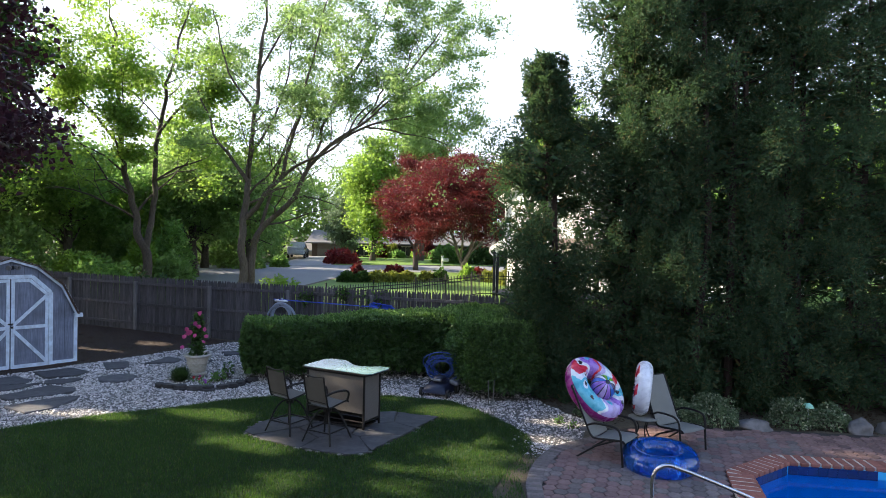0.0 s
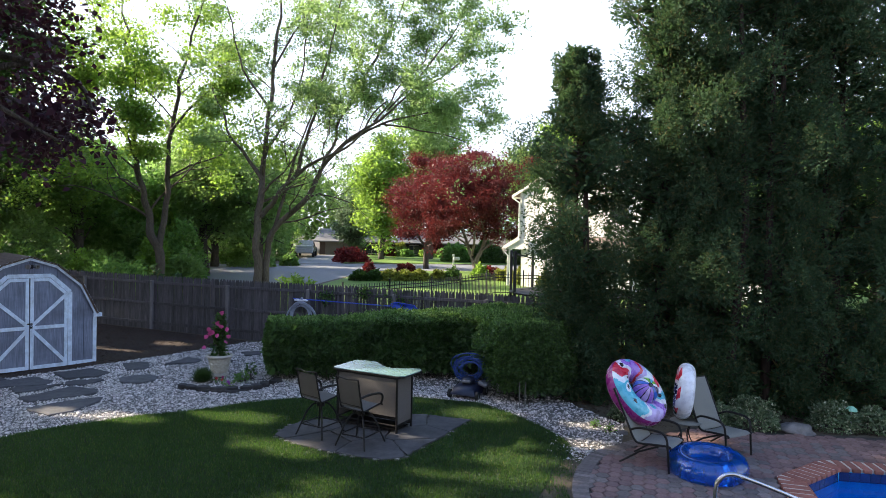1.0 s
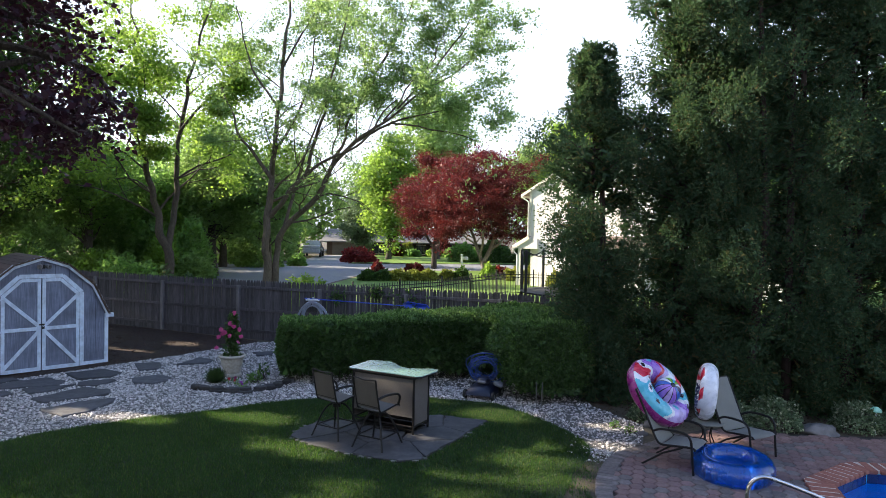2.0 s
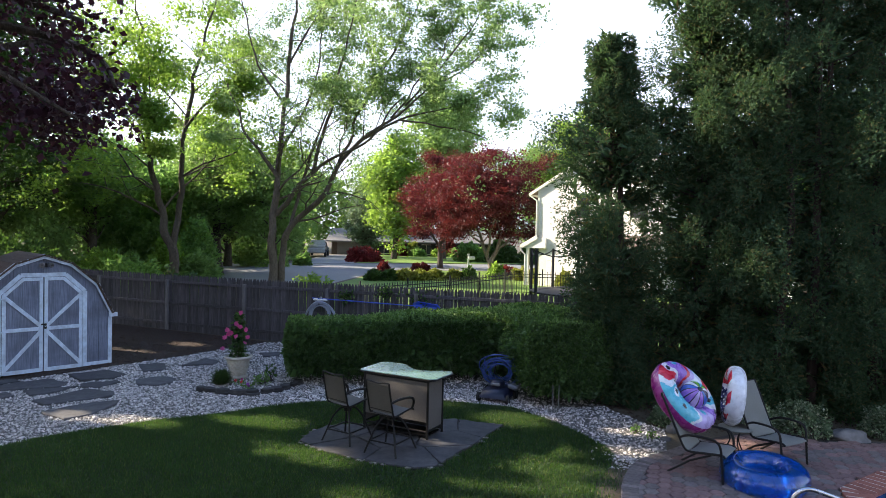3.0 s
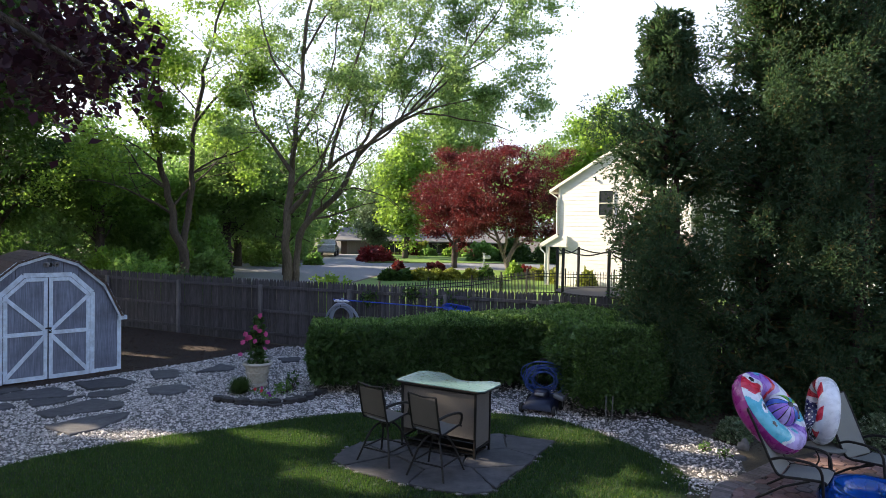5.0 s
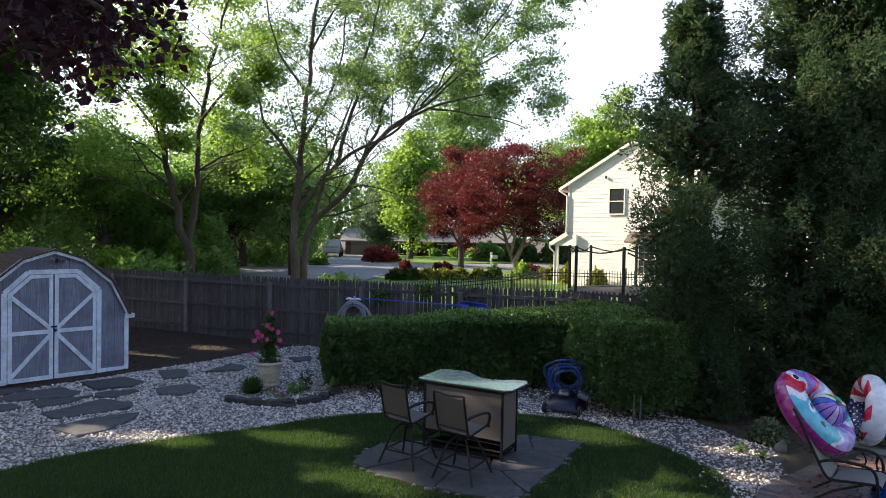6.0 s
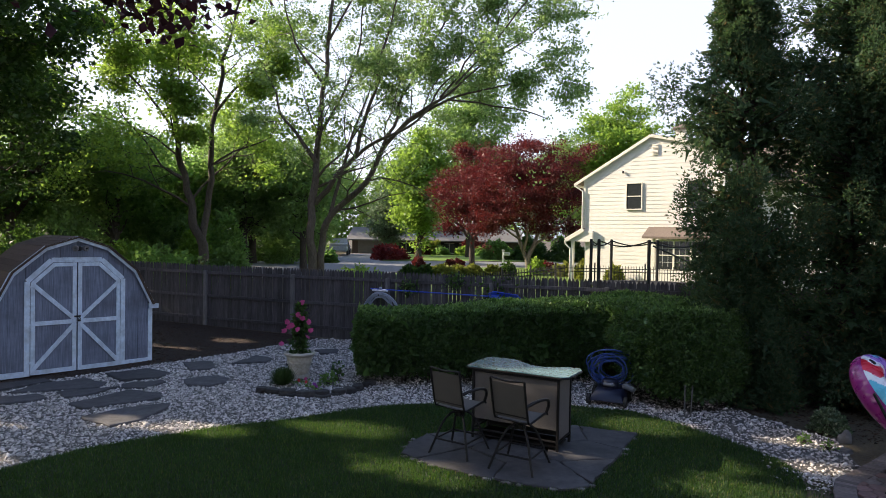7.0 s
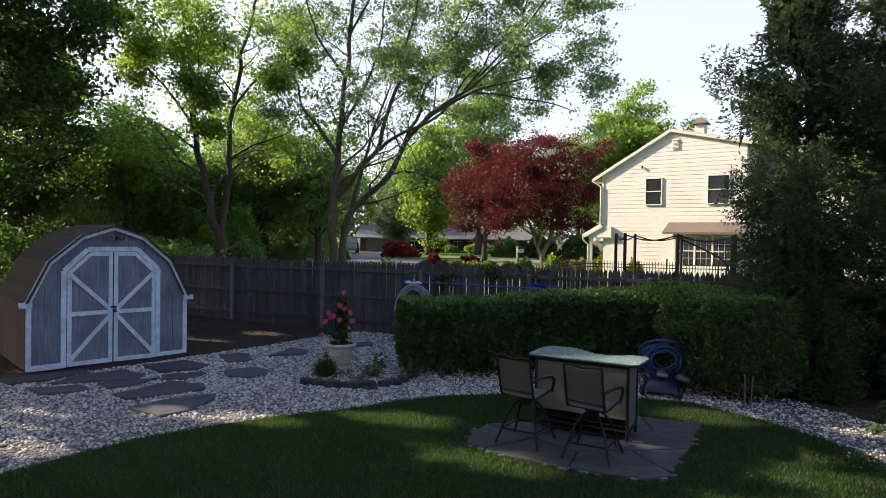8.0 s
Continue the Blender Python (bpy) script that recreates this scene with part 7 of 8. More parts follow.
def window_unit(x0, x1, z0, z1, y=0.0, cols=1, grid=(3, 4), blind=0.0):
    win = thing("window", pose(0, 0, 0))
    win.parent = house
    part("pane", Geo().box(((x0 + x1) / 2, y + 0.0, (z0 + z1) / 2), (x1 - x0, 0.02, z1 - z0), None, 0.0), PANE, win, "dark reflecting glass")
    if blind:
        part("blind", Geo().box(((x0 + x1) / 2, y - 0.012, z1 - (z1 - z0) * blind / 2), (x1 - x0 - 0.04, 0.006, (z1 - z0) * blind), None, 0.0), BLIND, win, "pale lowered blind")
    w = 0.06
    for c_, s_ in ((((x0 + x1) / 2, y - 0.015, z1 + w / 2), (x1 - x0 + 2 * w, 0.05, w)), (((x0 + x1) / 2, y - 0.02, z0 - w / 2), (x1 - x0 + 2 * w, 0.06, w)),
                   ((x0 - w / 2, y - 0.015, (z0 + z1) / 2), (w, 0.05, z1 - z0)), ((x1 + w / 2, y - 0.015, (z0 + z1) / 2), (w, 0.05, z1 - z0))):
        part("window_frame", Geo().box(c_, s_), TRIM, win)
    part("sash", Geo().box(((x0 + x1) / 2, y - 0.022, (z0 + z1) / 2), (x1 - x0, 0.03, 0.05)), TRIM, win)
    for k in range(1, cols):
        x = x0 + (x1 - x0) * k / cols
        part("mullion", Geo().box((x, y - 0.026, (z0 + z1) / 2), (0.09, 0.04, z1 - z0)), TRIM, win)
    for k in range(1, grid[0] * cols):
        x = x0 + (x1 - x0) * k / (grid[0] * cols)
        part("glazing_bar", Geo().box((x, y - 0.016, (z0 + z1) / 2), (0.02, 0.012, z1 - z0), None, 0.0), BLIND, win)
    for k in range(1, grid[1]):
        zz = z0 + (z1 - z0) * k / grid[1]
        part("glazing_bar", Geo().box(((x0 + x1) / 2, y - 0.016, zz), (x1 - x0, 0.012, 0.02), None, 0.0), BLIND, win)


window_unit(2.5, 3.28, 4.66, 5.97, 0.0, 1, (1, 2), 0.0)
window_unit(5.6, 6.55, 4.66, 6.0, 0.0, 1, (1, 2), 0.0)
# louvred vent and lamp under the gable
part("vent_frame", Geo().box((3.95, -0.0, 7.68), (0.34, 0.05, 0.55)), TRIM, house)
for k in range(7):
    part("louvre", Geo().box((3.95, -0.035, 7.48 + k * 0.068), (0.26, 0.04, 0.012), Matrix.Rotation(radians(35), 3, "X"), 0.0), TRIM, house)
part("wall_lamp", Geo().box((2.28, -0.05, 6.6), (0.09, 0.1, 0.14), None, 0.02), IRON, house, "small dark wall lamp")
# pent roof of the porch at the corner, with its post
part("porch_roof", Geo().add([(-0.85, -0.25, 3.02), (0.18, -0.25, 3.62), (0.18, DEEP, 3.62), (-0.85, DEEP, 3.02), (-0.85, -0.25, 2.9), (0.18, -0.25, 3.5), (0.18, DEEP, 3.5), (-0.85, DEEP, 2.9)],
     [(0, 1, 2, 3), (7, 6, 5, 4), (0, 4, 5, 1), (0, 3, 7, 4), (2, 6, 7, 3)]), ROOFING, house)
part("porch_rake", Geo().beam((-0.87, -0.28, 2.96), (0.2, -0.28, 3.56), 0.22, 0.04, 0.004, (0, 1, 0)), TRIM, house)
part("porch_gable", Geo().add([(-0.75, -0.2, 2.9), (0.7, -0.2, 2.9), (0.7, -0.2, 3.5), (0.15, -0.2, 3.5), (-0.75, 0.0, 2.9), (0.7, 0.0, 2.9), (0.7, 0.0, 3.5), (0.15, 0.0, 3.5)], [(0, 1, 2, 3), (7, 6, 5, 4), (1, 0, 4, 5), (0, 3, 7, 4), (2, 1, 5, 6)]), CLAP, house)
part("porch_post", Geo().box((-0.5, -0.1, (HZ + 2.9) / 2), (0.16, 0.16, 2.9 - HZ)), TRIM, house)
part("porch_gutter", Geo().tube([(-0.88, -0.3, 2.98), (-0.86, -0.28, 2.75), (-0.62, -0.18, 2.5), (-0.62, -0.18, HZ)], 0.05, 8), TRIM, house)
# the bay under its own small roof
part("bay_body", Geo().box((5.6, -0.3, (HZ + 1.55) / 2), (2.9, 0.66, 1.55 - HZ)), CLAP, house)
part("bay_head", Geo().box((5.6, -0.3, 3.17), (2.9, 0.66, 0.14)), TRIM, house)
part("bay_post", Geo().box((4.2, -0.58, 2.35), (0.14, 0.1, 1.6)), TRIM, house)
part("bay_post", Geo().box((7.0, -0.58, 2.35), (0.14, 0.1, 1.6)), TRIM, house)
window_unit(4.36, 6.84, 1.6, 3.0, -0.56, 3, (3, 4), 0.0)
part("bay_roof", Geo().add([(3.7, -0.95, 3.22), (7.5, -0.95, 3.22), (7.5, 0.0, 3.72), (3.7, 0.0, 3.72), (3.7, -0.95, 3.12), (7.5, -0.95, 3.12), (7.5, 0.0, 3.5), (3.7, 0.0, 3.5)], [(0, 1, 2, 3), (4, 7, 6, 5), (0, 4, 5, 1), (1, 5, 6, 2), (3, 7, 4, 0)]), ROOFING, house)
# chimney with a cap, and the lower wing
chim = part("chimney", Geo().box((5.35, 3.4, 8.05), (0.52, 0.52, 2.0), None, 0.02), TRIM, house, "pale chimney", pose(-1.15, 0, 0.1))
part("chimney_cap", Geo().add([(4.95, 3.0, 9.05), (5.75, 3.0, 9.05), (5.75, 3.8, 9.05), (4.95, 3.8, 9.05), (4.95, 3.0, 9.12), (5.75, 3.0, 9.12), (5.75, 3.8, 9.12), (4.95, 3.8, 9.12), (5.35, 3.4, 9.5)],
     [(3, 2, 1, 0), (0, 1, 5, 4), (1, 2, 6, 5), (2, 3, 7, 6), (3, 0, 4, 7), (4, 5, 8), (5, 6, 8), (6, 7, 8), (7, 4, 8)]), ROOFING, chim)
part("wing_wall", Geo().box((11.2, 4.6, (HZ + 5.9) / 2), (7.6, 7.0, 5.9 - HZ), None, 0.0), CLAP, house)
part("wing_roof", Geo().add([(6.6, 0.6, 5.85), (15.4, 0.6, 5.85), (15.4, 4.6, 8.3), (6.6, 4.6, 8.3), (6.6, 8.6, 5.85), (15.4, 8.6, 5.85), (6.6, 0.6, 5.75), (15.4, 0.6, 5.75), (15.4, 8.6, 5.75), (6.6, 8.6, 5.75)],
     [(0, 1, 2, 3), (3, 2, 5, 4), (0, 6, 7, 1), (4, 5, 8, 9), (6, 9, 8, 7), (0, 3, 4, 9, 6), (1, 7, 8, 5, 2)]), ROOFING, house)

# ---- trampoline with net posts, and the iron fence ----
BLACK = plain("black_foam", (0.012, 0.012, 0.013), 0.7)
tramp = thing("trampoline", pose(4.45, 27.8, 0.38), "round trampoline with black padded net posts on the front lawn", "trampoline")
TR = 2.55
post_at = [(math.cos(radians(a)) * TR, math.sin(radians(a)) * TR) for a in (168, 197, 247, 292, 340, 28, 75, 122)]
for x, y in post_at:
    part("net_post", Geo().tube([(x, y, 0), (x, y, 1.3), (x, y, 2.6)], 0.062, 8), BLACK, tramp)
    part("post_cap", Geo().lathe([(0.062, 0), (0.055, 0.05), (0.0, 0.07)], 8, pose(x, y, 2.6)), BLACK, tramp)
for (x0, y0), (x1, y1) in zip(post_at, post_at[1:] + post_at[:1]):
    part("net_rope", Geo().tube([(x0 + (x1 - x0) * t, y0 + (y1 - y0) * t, 2.6 - 0.2 * math.sin(math.pi * t)) for t in np.linspace(0, 1, 9)], 0.026, 6), BLACK, tramp)
part("bed", Geo().lathe([(0.0, 0.86), (2.2, 0.88), (2.22, 0.9), (2.55, 0.92), (2.6, 0.9), (2.56, 0.84), (0.0, 0.85)], 40), BLACK, tramp)
for k in range(6):
    a = radians(60 * k + 15)
    part("leg", Geo().tube([(2.3 * math.cos(a), 2.3 * math.sin(a), 0.86), (2.4 * math.cos(a), 2.4 * math.sin(a), 0.0)], 0.03, 6), BLACK, tramp)
for a0, a1 in ((285, 250), (285, 320)):
    p0, p1 = (TR * math.cos(radians(a0)), TR * math.sin(radians(a0))), (TR * math.cos(radians(a1)), TR * math.sin(radians(a1)))
    part("bent_pole", Geo().tube(smooth_line([(*p0, 0.9), (p0[0] * 0.95 + p1[0] * 0.05, p0[1], 1.7), (p1[0], p1[1], 2.45)], 6), 0.03, 6), BLACK, tramp)
iron = thing("iron_fence", pose(0, 0, 0), "black iron picket fence along the front lawn", "fence")
bal = Geo().box((0, 0, 0.6), (0.022, 0.022, 1.2), None, 0.0).add([(-0.014, -0.014, 1.2), (0.014, -0.014, 1.2), (0.014, 0.014, 1.2), (-0.014, 0.014, 1.2), (0, 0, 1.27)], [(0, 1, 4), (1, 2, 4), (2, 3, 4), (3, 0, 4)]).mesh("baluster")
IRON_LINE = [(-5.0, 25.4), (-1.55, 28.6), (1.6, 33.2), (8.2, 33.0)]
for k, (x, y, a) in enumerate(along(IRON_LINE, 0.13)):
    part("baluster", bal, BLACK, iron, m=pose(x, y, float(ground_z(x, y)), 0, 0, a))
for x, y, a in along(IRON_LINE, 2.34):
    part("fence_post", Geo().box((0, 0, 0.68), (0.06, 0.06, 1.4), None, 0.004), BLACK, iron, m=pose(x, y, float(ground_z(x, y)), 0, 0, a))
for (x0, y0), (x1, y1) in zip(IRON_LINE, IRON_LINE[1:]):
    for z in (0.18, 0.95, 1.1):
        part("rail", Geo().beam((x0, y0, float(ground_z(x0, y0)) + z), (x1, y1, float(ground_z(x1, y1)) + z), 0.035, 0.035, 0.0, (0, 0, 1)), BLACK, iron)

# ---- shrubs and small trees beyond the fence ----
OLIVE = leafy("olive_shrub_leaf", (0.1, 0.12, 0.02), (0.2, 0.22, 0.04), (0.35, 0.4, 0.06), 0.3)
for k, (x, y, w, h, mat_, label) in enumerate([
        (-6.6, 24.3, 2.3, 2.05, LEAF_BRIGHT, "bright yellow-green shrub rising behind the fence"),
        (-6.45, 38.9, 1.15, 0.72, LEAF_DARK, "clipped dark green shrub on the front lawn"), (-5.55, 39.1, 1.15, 0.72, LEAF_DARK, "clipped dark green shrub on the front lawn"), (-6.0, 40.3, 1.0, 1.15, LEAF_RED, "shrub with dusky pink leaves on the front lawn"),
        (-4.6, 39.4, 1.3, 0.72, OLIVE, "olive yellow shrub on the front lawn"), (-3.7, 39.6, 1.3, 0.7, OLIVE, "olive yellow shrub on the front lawn"), (-2.75, 39.9, 1.3, 0.7, OLIVE, "olive yellow shrub on the front lawn"), (-1.6, 40.3, 1.0, 0.75, OLIVE, "olive yellow shrub on the front lawn"), (-0.75, 40.5, 1.1, 0.85, LEAF_DARK, "clipped dark green shrub on the front lawn"),
        (1.1, 41.5, 1.3, 1.1, LEAF_BRIGHT, "yellow-green shrub under the red maple"), (2.6, 41.0, 1.5, 0.9, OLIVE, "olive yellow shrub on the front lawn"), (3.6, 39.0, 1.4, 1.3, OLIVE, "yellow-green shrub by the house"),
        (4.6, 36.2, 1.1, 1.2, OLIVE, "yellow-green shrub against the house"), (-4.0, 44.0, 1.6, 0.75, LEAF_RED, "dusky red-leaved shrub by the street"), (1.9, 44.0, 1.6, 0.7, LEAF_RED, "low red shrub under the maple"),
        (-10.3, 58.6, 3.8, 1.5, LEAF_CRIMSON, "red mounded maple beside the driveway"), (-6.5, 74.5, 2.0, 1.0, LEAF, "green shrub before the far house"), (-4.0, 74.5, 2.0, 1.1, LEAF_BRIGHT, "green shrub before the far house"),
        (-2.0, 74.0, 2.4, 1.1, LEAF, "green shrub before the far house"), (-8.6, 75.0, 1.8, 2.2, LEAF_RED, "red-leaved shrub before the far house"), (-7.2, 75.2, 1.6, 2.0, OLIVE, "yellow shrub before the far house"), (-3.2, 75.5, 2.2, 2.6, LEAF_RED, "pink-leaved small tree before the far house"), (0.5, 75, 2.6, 1.3, LEAF, "green shrub before the far house"),
        (-14.5, 26.2, 3.4, 2.6, LEAF, "light green thicket behind the fence"), (-18.2, 25.2, 3.6, 3.4, LEAF_DARK, "dark green thicket behind the fence"), (-22.0, 26.0, 4.0, 3.6, LEAF_DARK, "dark green thicket behind the fence"),
        (-12.6, 25.6, 1.0, 1.9, NEEDLE, "small dark clipped conifer behind the fence"), (-11.4, 25.0, 1.0, 1.75, NEEDLE, "small dark clipped conifer behind the fence"), (-16.3, 25.4, 1.0, 1.9, NEEDLE, "small dark clipped conifer behind the fence"),
        (-19.5, 38.0, 4.5, 4.2, LEAF_HAZY, "leafy undergrowth at the edge of the woods"), (-23.5, 44.0, 5.0, 4.5, LEAF, "leafy undergrowth at the edge of the woods"), (-27.0, 33.0, 5.0, 5.0, LEAF_HAZY, "leafy undergrowth at the edge of the woods"),
        (-16.0, 48.0, 4.0, 3.6, LEAF_HAZY, "leafy undergrowth beside the driveway"), (-18.5, 52.0, 4.5, 4.2, LEAF_HAZY, "leafy undergrowth beside the driveway"), (-29.0, 46.0, 6.0, 5.5, LEAF, "leafy undergrowth at the edge of the woods"),
        (-13.8, 50.5, 1.6, 1.0, LEAF, "low green shrub beside the driveway"), (-22.0, 32.0, 4.5, 4.5, LEAF_HAZY, "leafy undergrowth at the edge of the woods"), (-33.0, 28.0, 6.0, 6.0, LEAF_DARK, "leafy undergrowth at the edge of the woods"),
        (-22.0, 38.5, 5.0, 4.0, LEAF_HAZY, "thick leafy undergrowth at the edge of the woods"), (-24.5, 42.5, 5.0, 5.0, LEAF_HAZY, "thick leafy undergrowth at the edge of the woods"), (-23.0, 48.0, 5.0, 5.0, LEAF_HAZY, "thick leafy undergrowth at the edge of the woods"), (-20.5, 54.5, 6.0, 5.0, LEAF_HAZY, "thick leafy undergrowth beside the driveway"),
        (-26.5, 37.0, 5.0, 5.5, LEAF_HAZY, "thick leafy undergrowth at the edge of the woods"), (-31.0, 41.0, 6.0, 6.0, LEAF_HAZY, "thick leafy undergrowth at the edge of the woods"), (-18.0, 30.0, 3.0, 2.6, LEAF_BRIGHT, "light green undergrowth at the edge of the woods"), (-21.5, 29.0, 4.0, 3.4, LEAF_DARK, "thick leafy undergrowth at the edge of the woods"), (-18.2, 59.0, 5.0, 6.0, LEAF_HAZY, "thick leafy undergrowth beside the driveway"),
        (-16.2, 36.2, 3.2, 4.2, LEAF, "leafy sunlit undergrowth at the edge of the woods"), (-18.6, 38.6, 4.0, 5.0, LEAF_BRIGHT, "leafy sunlit undergrowth at the edge of the woods"), (-16.4, 33.4, 2.4, 3.0, LEAF_BRIGHT, "leafy sunlit undergrowth at the edge of the woods"),
        (-14.8, 33.2, 2.6, 2.3, LEAF_HAZY, "light green undergrowth at the edge of the woods"), (6.0, 62.0, 4.0, 2.8, LEAF_DARK, "green shrub across the street"), (2.6, 63.5, 4.0, 2.6, LEAF_DARK, "green shrub across the street"), (-0.6, 64.0, 3.4, 2.2, LEAF, "green shrub across the street"), (10.0, 63.0, 4.0, 3.0, LEAF_DARK, "green shrub across the street")]):
    far = math.hypot(x, y)
    low_plant("shrub", x, y, w, h, int(min(2800, 400 * w * h + 350)), mat_, label, 200 + k, 0.055 + 0.0037 * far, None, "shrub", "shrubs beyond the fence")
dome_tree("spruce", (-12.3, 71.5, 0.9), 8.2, 3.1, 0.4, SPRUCE, BARK, "bluish green conifer across the street", 85, 14000, 0.34, 130, 0.4, 0.18, "trees along the street", 0.4, 0.3, 0.45)
ivy = [(3.6, 1.7, 0.32), (5.9, 1.7, 0.6), (6.1, 1.4, 0.35), (4.9, 1.85, 0.35)]
for k, (s, z, w) in enumerate(ivy):
    root = thing("climbing_plant", fm @ pose(s, -0.05, z), "green climbing plant hanging over the fence top", "plant", "climbers on the fence")
    pts = rng.normal(0, 1, (190, 3)) * np.array([w * 0.45, 0.09, w * 0.3])
    part("leaves", leaf_mesh("leaves", leaf_quads(rng, pts, 0.085, 0.7, 0.2), LEAF_DARK), LEAF_DARK, root)
    part("stem", wood_mesh("stem", [([(-w * 0.3, 0.1, -0.4), (0, 0.1, 0), (w * 0.3, 0.05, 0.1)], [0.012, 0.01, 0.006])], BARK), BARK, root)

# ---- the far house, car and woods ----
RANCH = surface("grey_brown_brick", (0.06, 0.042, 0.036), (0.105, 0.078, 0.067), 10, stain_scale=0.6, bump=0.3)
GREY_ROOF = surface("grey_roof", (0.13, 0.125, 0.13), (0.2, 0.195, 0.2), 12, stain_scale=0.5, bump=0.4)
# grey door, darkened in colour for the shade over it
GARAGE = surface("shaded_grey_garage_door", (0.13, 0.12, 0.11), (0.18, 0.168, 0.155), 10, bump=0.1)
RZ = 0.5
ranch = thing("bungalow", pose(-17.2, 77.0, RZ, 0, 0, 1), "low brick bungalow with a grey roof and garage across the street", "house")
part("wall", Geo().box((9.8, 4, 1.1), (19.6, 8, 2.2), None, 0.0), RANCH, ranch)
part("roof", Geo().add([(-0.6, -0.7, 2.1), (20.2, -0.7, 2.1), (20.2, 4, 3.6), (-0.6, 4, 3.6), (-0.6, 8.7, 2.1), (20.2, 8.7, 2.1), (-0.6, -0.7, 1.95), (20.2, -0.7, 1.95), (20.2, 8.7, 1.95), (-0.6, 8.7, 1.95)],
     [(0, 1, 2, 3), (3, 2, 5, 4), (0, 6, 7, 1), (4, 5, 8, 9), (6, 9, 8, 7), (0, 3, 4, 9, 6), (1, 7, 8, 5, 2)]), GREY_ROOF, ranch)
gd = part("garage_door", Geo().box((2.9, -0.05, 1.25), (4.4, 0.06, 1.9), None, 0.0), GARAGE, ranch, "grey panelled garage door")
for r_ in range(4):
    for c_ in range(8):
        part("door_panel", Geo().box((0.98 + c_ * 0.55, -0.09, 0.58 + r_ * 0.46), (0.44, 0.02, 0.36), None, 0.008), GARAGE, gd)
part("porch", Geo().box((9.0, -0.06, 1.0), (3.0, 0.08, 2.0), None, 0.0), BRICKWORK, ranch, "reddish recessed porch")
for x in (6.4, 11.5, 13.2, 17.4):
    w_ = part("window", Geo().box((x, -0.06, 1.2), (1.0, 0.05, 1.1), None, 0.0), PANE, ranch)
    part("window_frame", Geo().box((x, -0.09, 1.78), (1.16, 0.05, 0.08)).box((x, -0.09, 0.62), (1.16, 0.06, 0.08)).box((x, -0.09, 1.2), (0.05, 0.04, 1.1)), TRIM, w_)
    for sd in (-0.72, 0.72):
        part("shutter", Geo().box((x + sd, -0.07, 1.2), (0.36, 0.05, 1.2)), BLACK, w_)
for x in (7.6, 8.9):
    part("skylight", Geo().box((x, 1.3, 2.78), (0.9, 0.9, 0.06), Matrix.Rotation(radians(17.7), 3, "X"), 0.0), WHITE_PLASTIC, ranch)
# white truck; grey-blue paint stands for the shade it is in
CAR_PAINT = vinyl("shaded_white_car_paint", (0.34, 0.37, 0.42), 0.25)
car = thing("pickup_truck", pose(-16.9, 69.0, 0.94, 0, 0, 98), "white pickup truck parked in the driveway, greyed as in shade", "car")
part("body", Geo().box((0, 0, 0.72), (5.2, 1.85, 0.6), None, 0.12).box((-1.75, 0, 1.1), (1.7, 1.8, 0.35), None, 0.06), CAR_PAINT, car)
part("cab", Geo().add([(-0.8, -0.88, 1.0), (1.3, -0.88, 1.0), (1.3, 0.88, 1.0), (-0.8, 0.88, 1.0), (-0.6, -0.72, 1.75), (0.65, -0.72, 1.75), (0.65, 0.72, 1.75), (-0.6, 0.72, 1.75)], [(3, 2, 1, 0), (4, 5, 6, 7), (0, 1, 5, 4), (1, 2, 6, 5), (2, 3, 7, 6), (3, 0, 4, 7)]), CAR_PAINT, car)
part("windscreen", Geo().add([(1.31, -0.75, 1.05), (1.31, 0.75, 1.05), (0.7, 0.65, 1.7), (0.7, -0.65, 1.7), (1.29, -0.75, 1.03), (1.29, 0.75, 1.03)], [(0, 1, 2, 3)]), PANE, car)
for sd in (-1, 1):
    part("side_window", Geo().add([(-0.6, sd * 0.86, 1.1), (1.1, sd * 0.86, 1.1), (0.62, sd * 0.755, 1.66), (-0.5, sd * 0.755, 1.66)], [(0, 1, 2, 3)]), PANE, car)
    for x in (-1.6, 1.65):
        wh = part("wheel", Geo().lathe([(0.2, -0.12), (0.36, -0.11), (0.38, 0), (0.36, 0.11), (0.2, 0.12)], 18, pose(x, sd * 0.86, 0.38, 90, 0, 0)), RUBBER, car)
        part("rim", Geo().lathe([(0.0, -0.1), (0.2, -0.11), (0.2, 0.11), (0.0, 0.1)], 14, pose(x, sd * 0.86, 0.38, 90, 0, 0)), GREY_PLASTIC, wh)
box_ = thing("mailbox", pose(-0.7, 47.2, 0.92), "white mailbox on a post by the street", "mailbox")
part("post", Geo().box((0, 0, 0.6), (0.14, 0.14, 1.2), None, 0.01).box((0, 0, 1.24), (0.2, 0.2, 0.1), None, 0.02), WHITE_PLASTIC, box_)
part("letter_box", Geo().box((0.22, 0, 0.98), (0.5, 0.24, 0.26), None, 0.05), WHITE_PLASTIC, box_)

rng = np.random.default_rng(400)


def wood_belt(spots, n, size, mat_, name, label):
    """Far woods: many rounded crowns of large leaf clumps, seen from a long way off."""
    pts = []
    for x, y, h, w in spots:
        m = n // len(spots)
        u = unit(rng.normal(size=(m, 3)))
        lump = 0.8 + 0.35 * np.array([noise.noise((q[0] * 2 + x, q[1] * 2 + y, q[2] * 2)) for q in u])
        p = u * np.array([w, w, h * 0.5]) * (lump * (1 - np.abs(rng.normal(0, 0.12, m))))[:, None] + np.array([x, y, h * 0.52 + 0.5])
        pts.append(p)
    p = np.concatenate(pts)
    return tagged(part(name, leaf_mesh(name, leaf_quads(rng, p, size, 0.75, 0.4), mat_), mat_), label, "woods", kind="stuff")


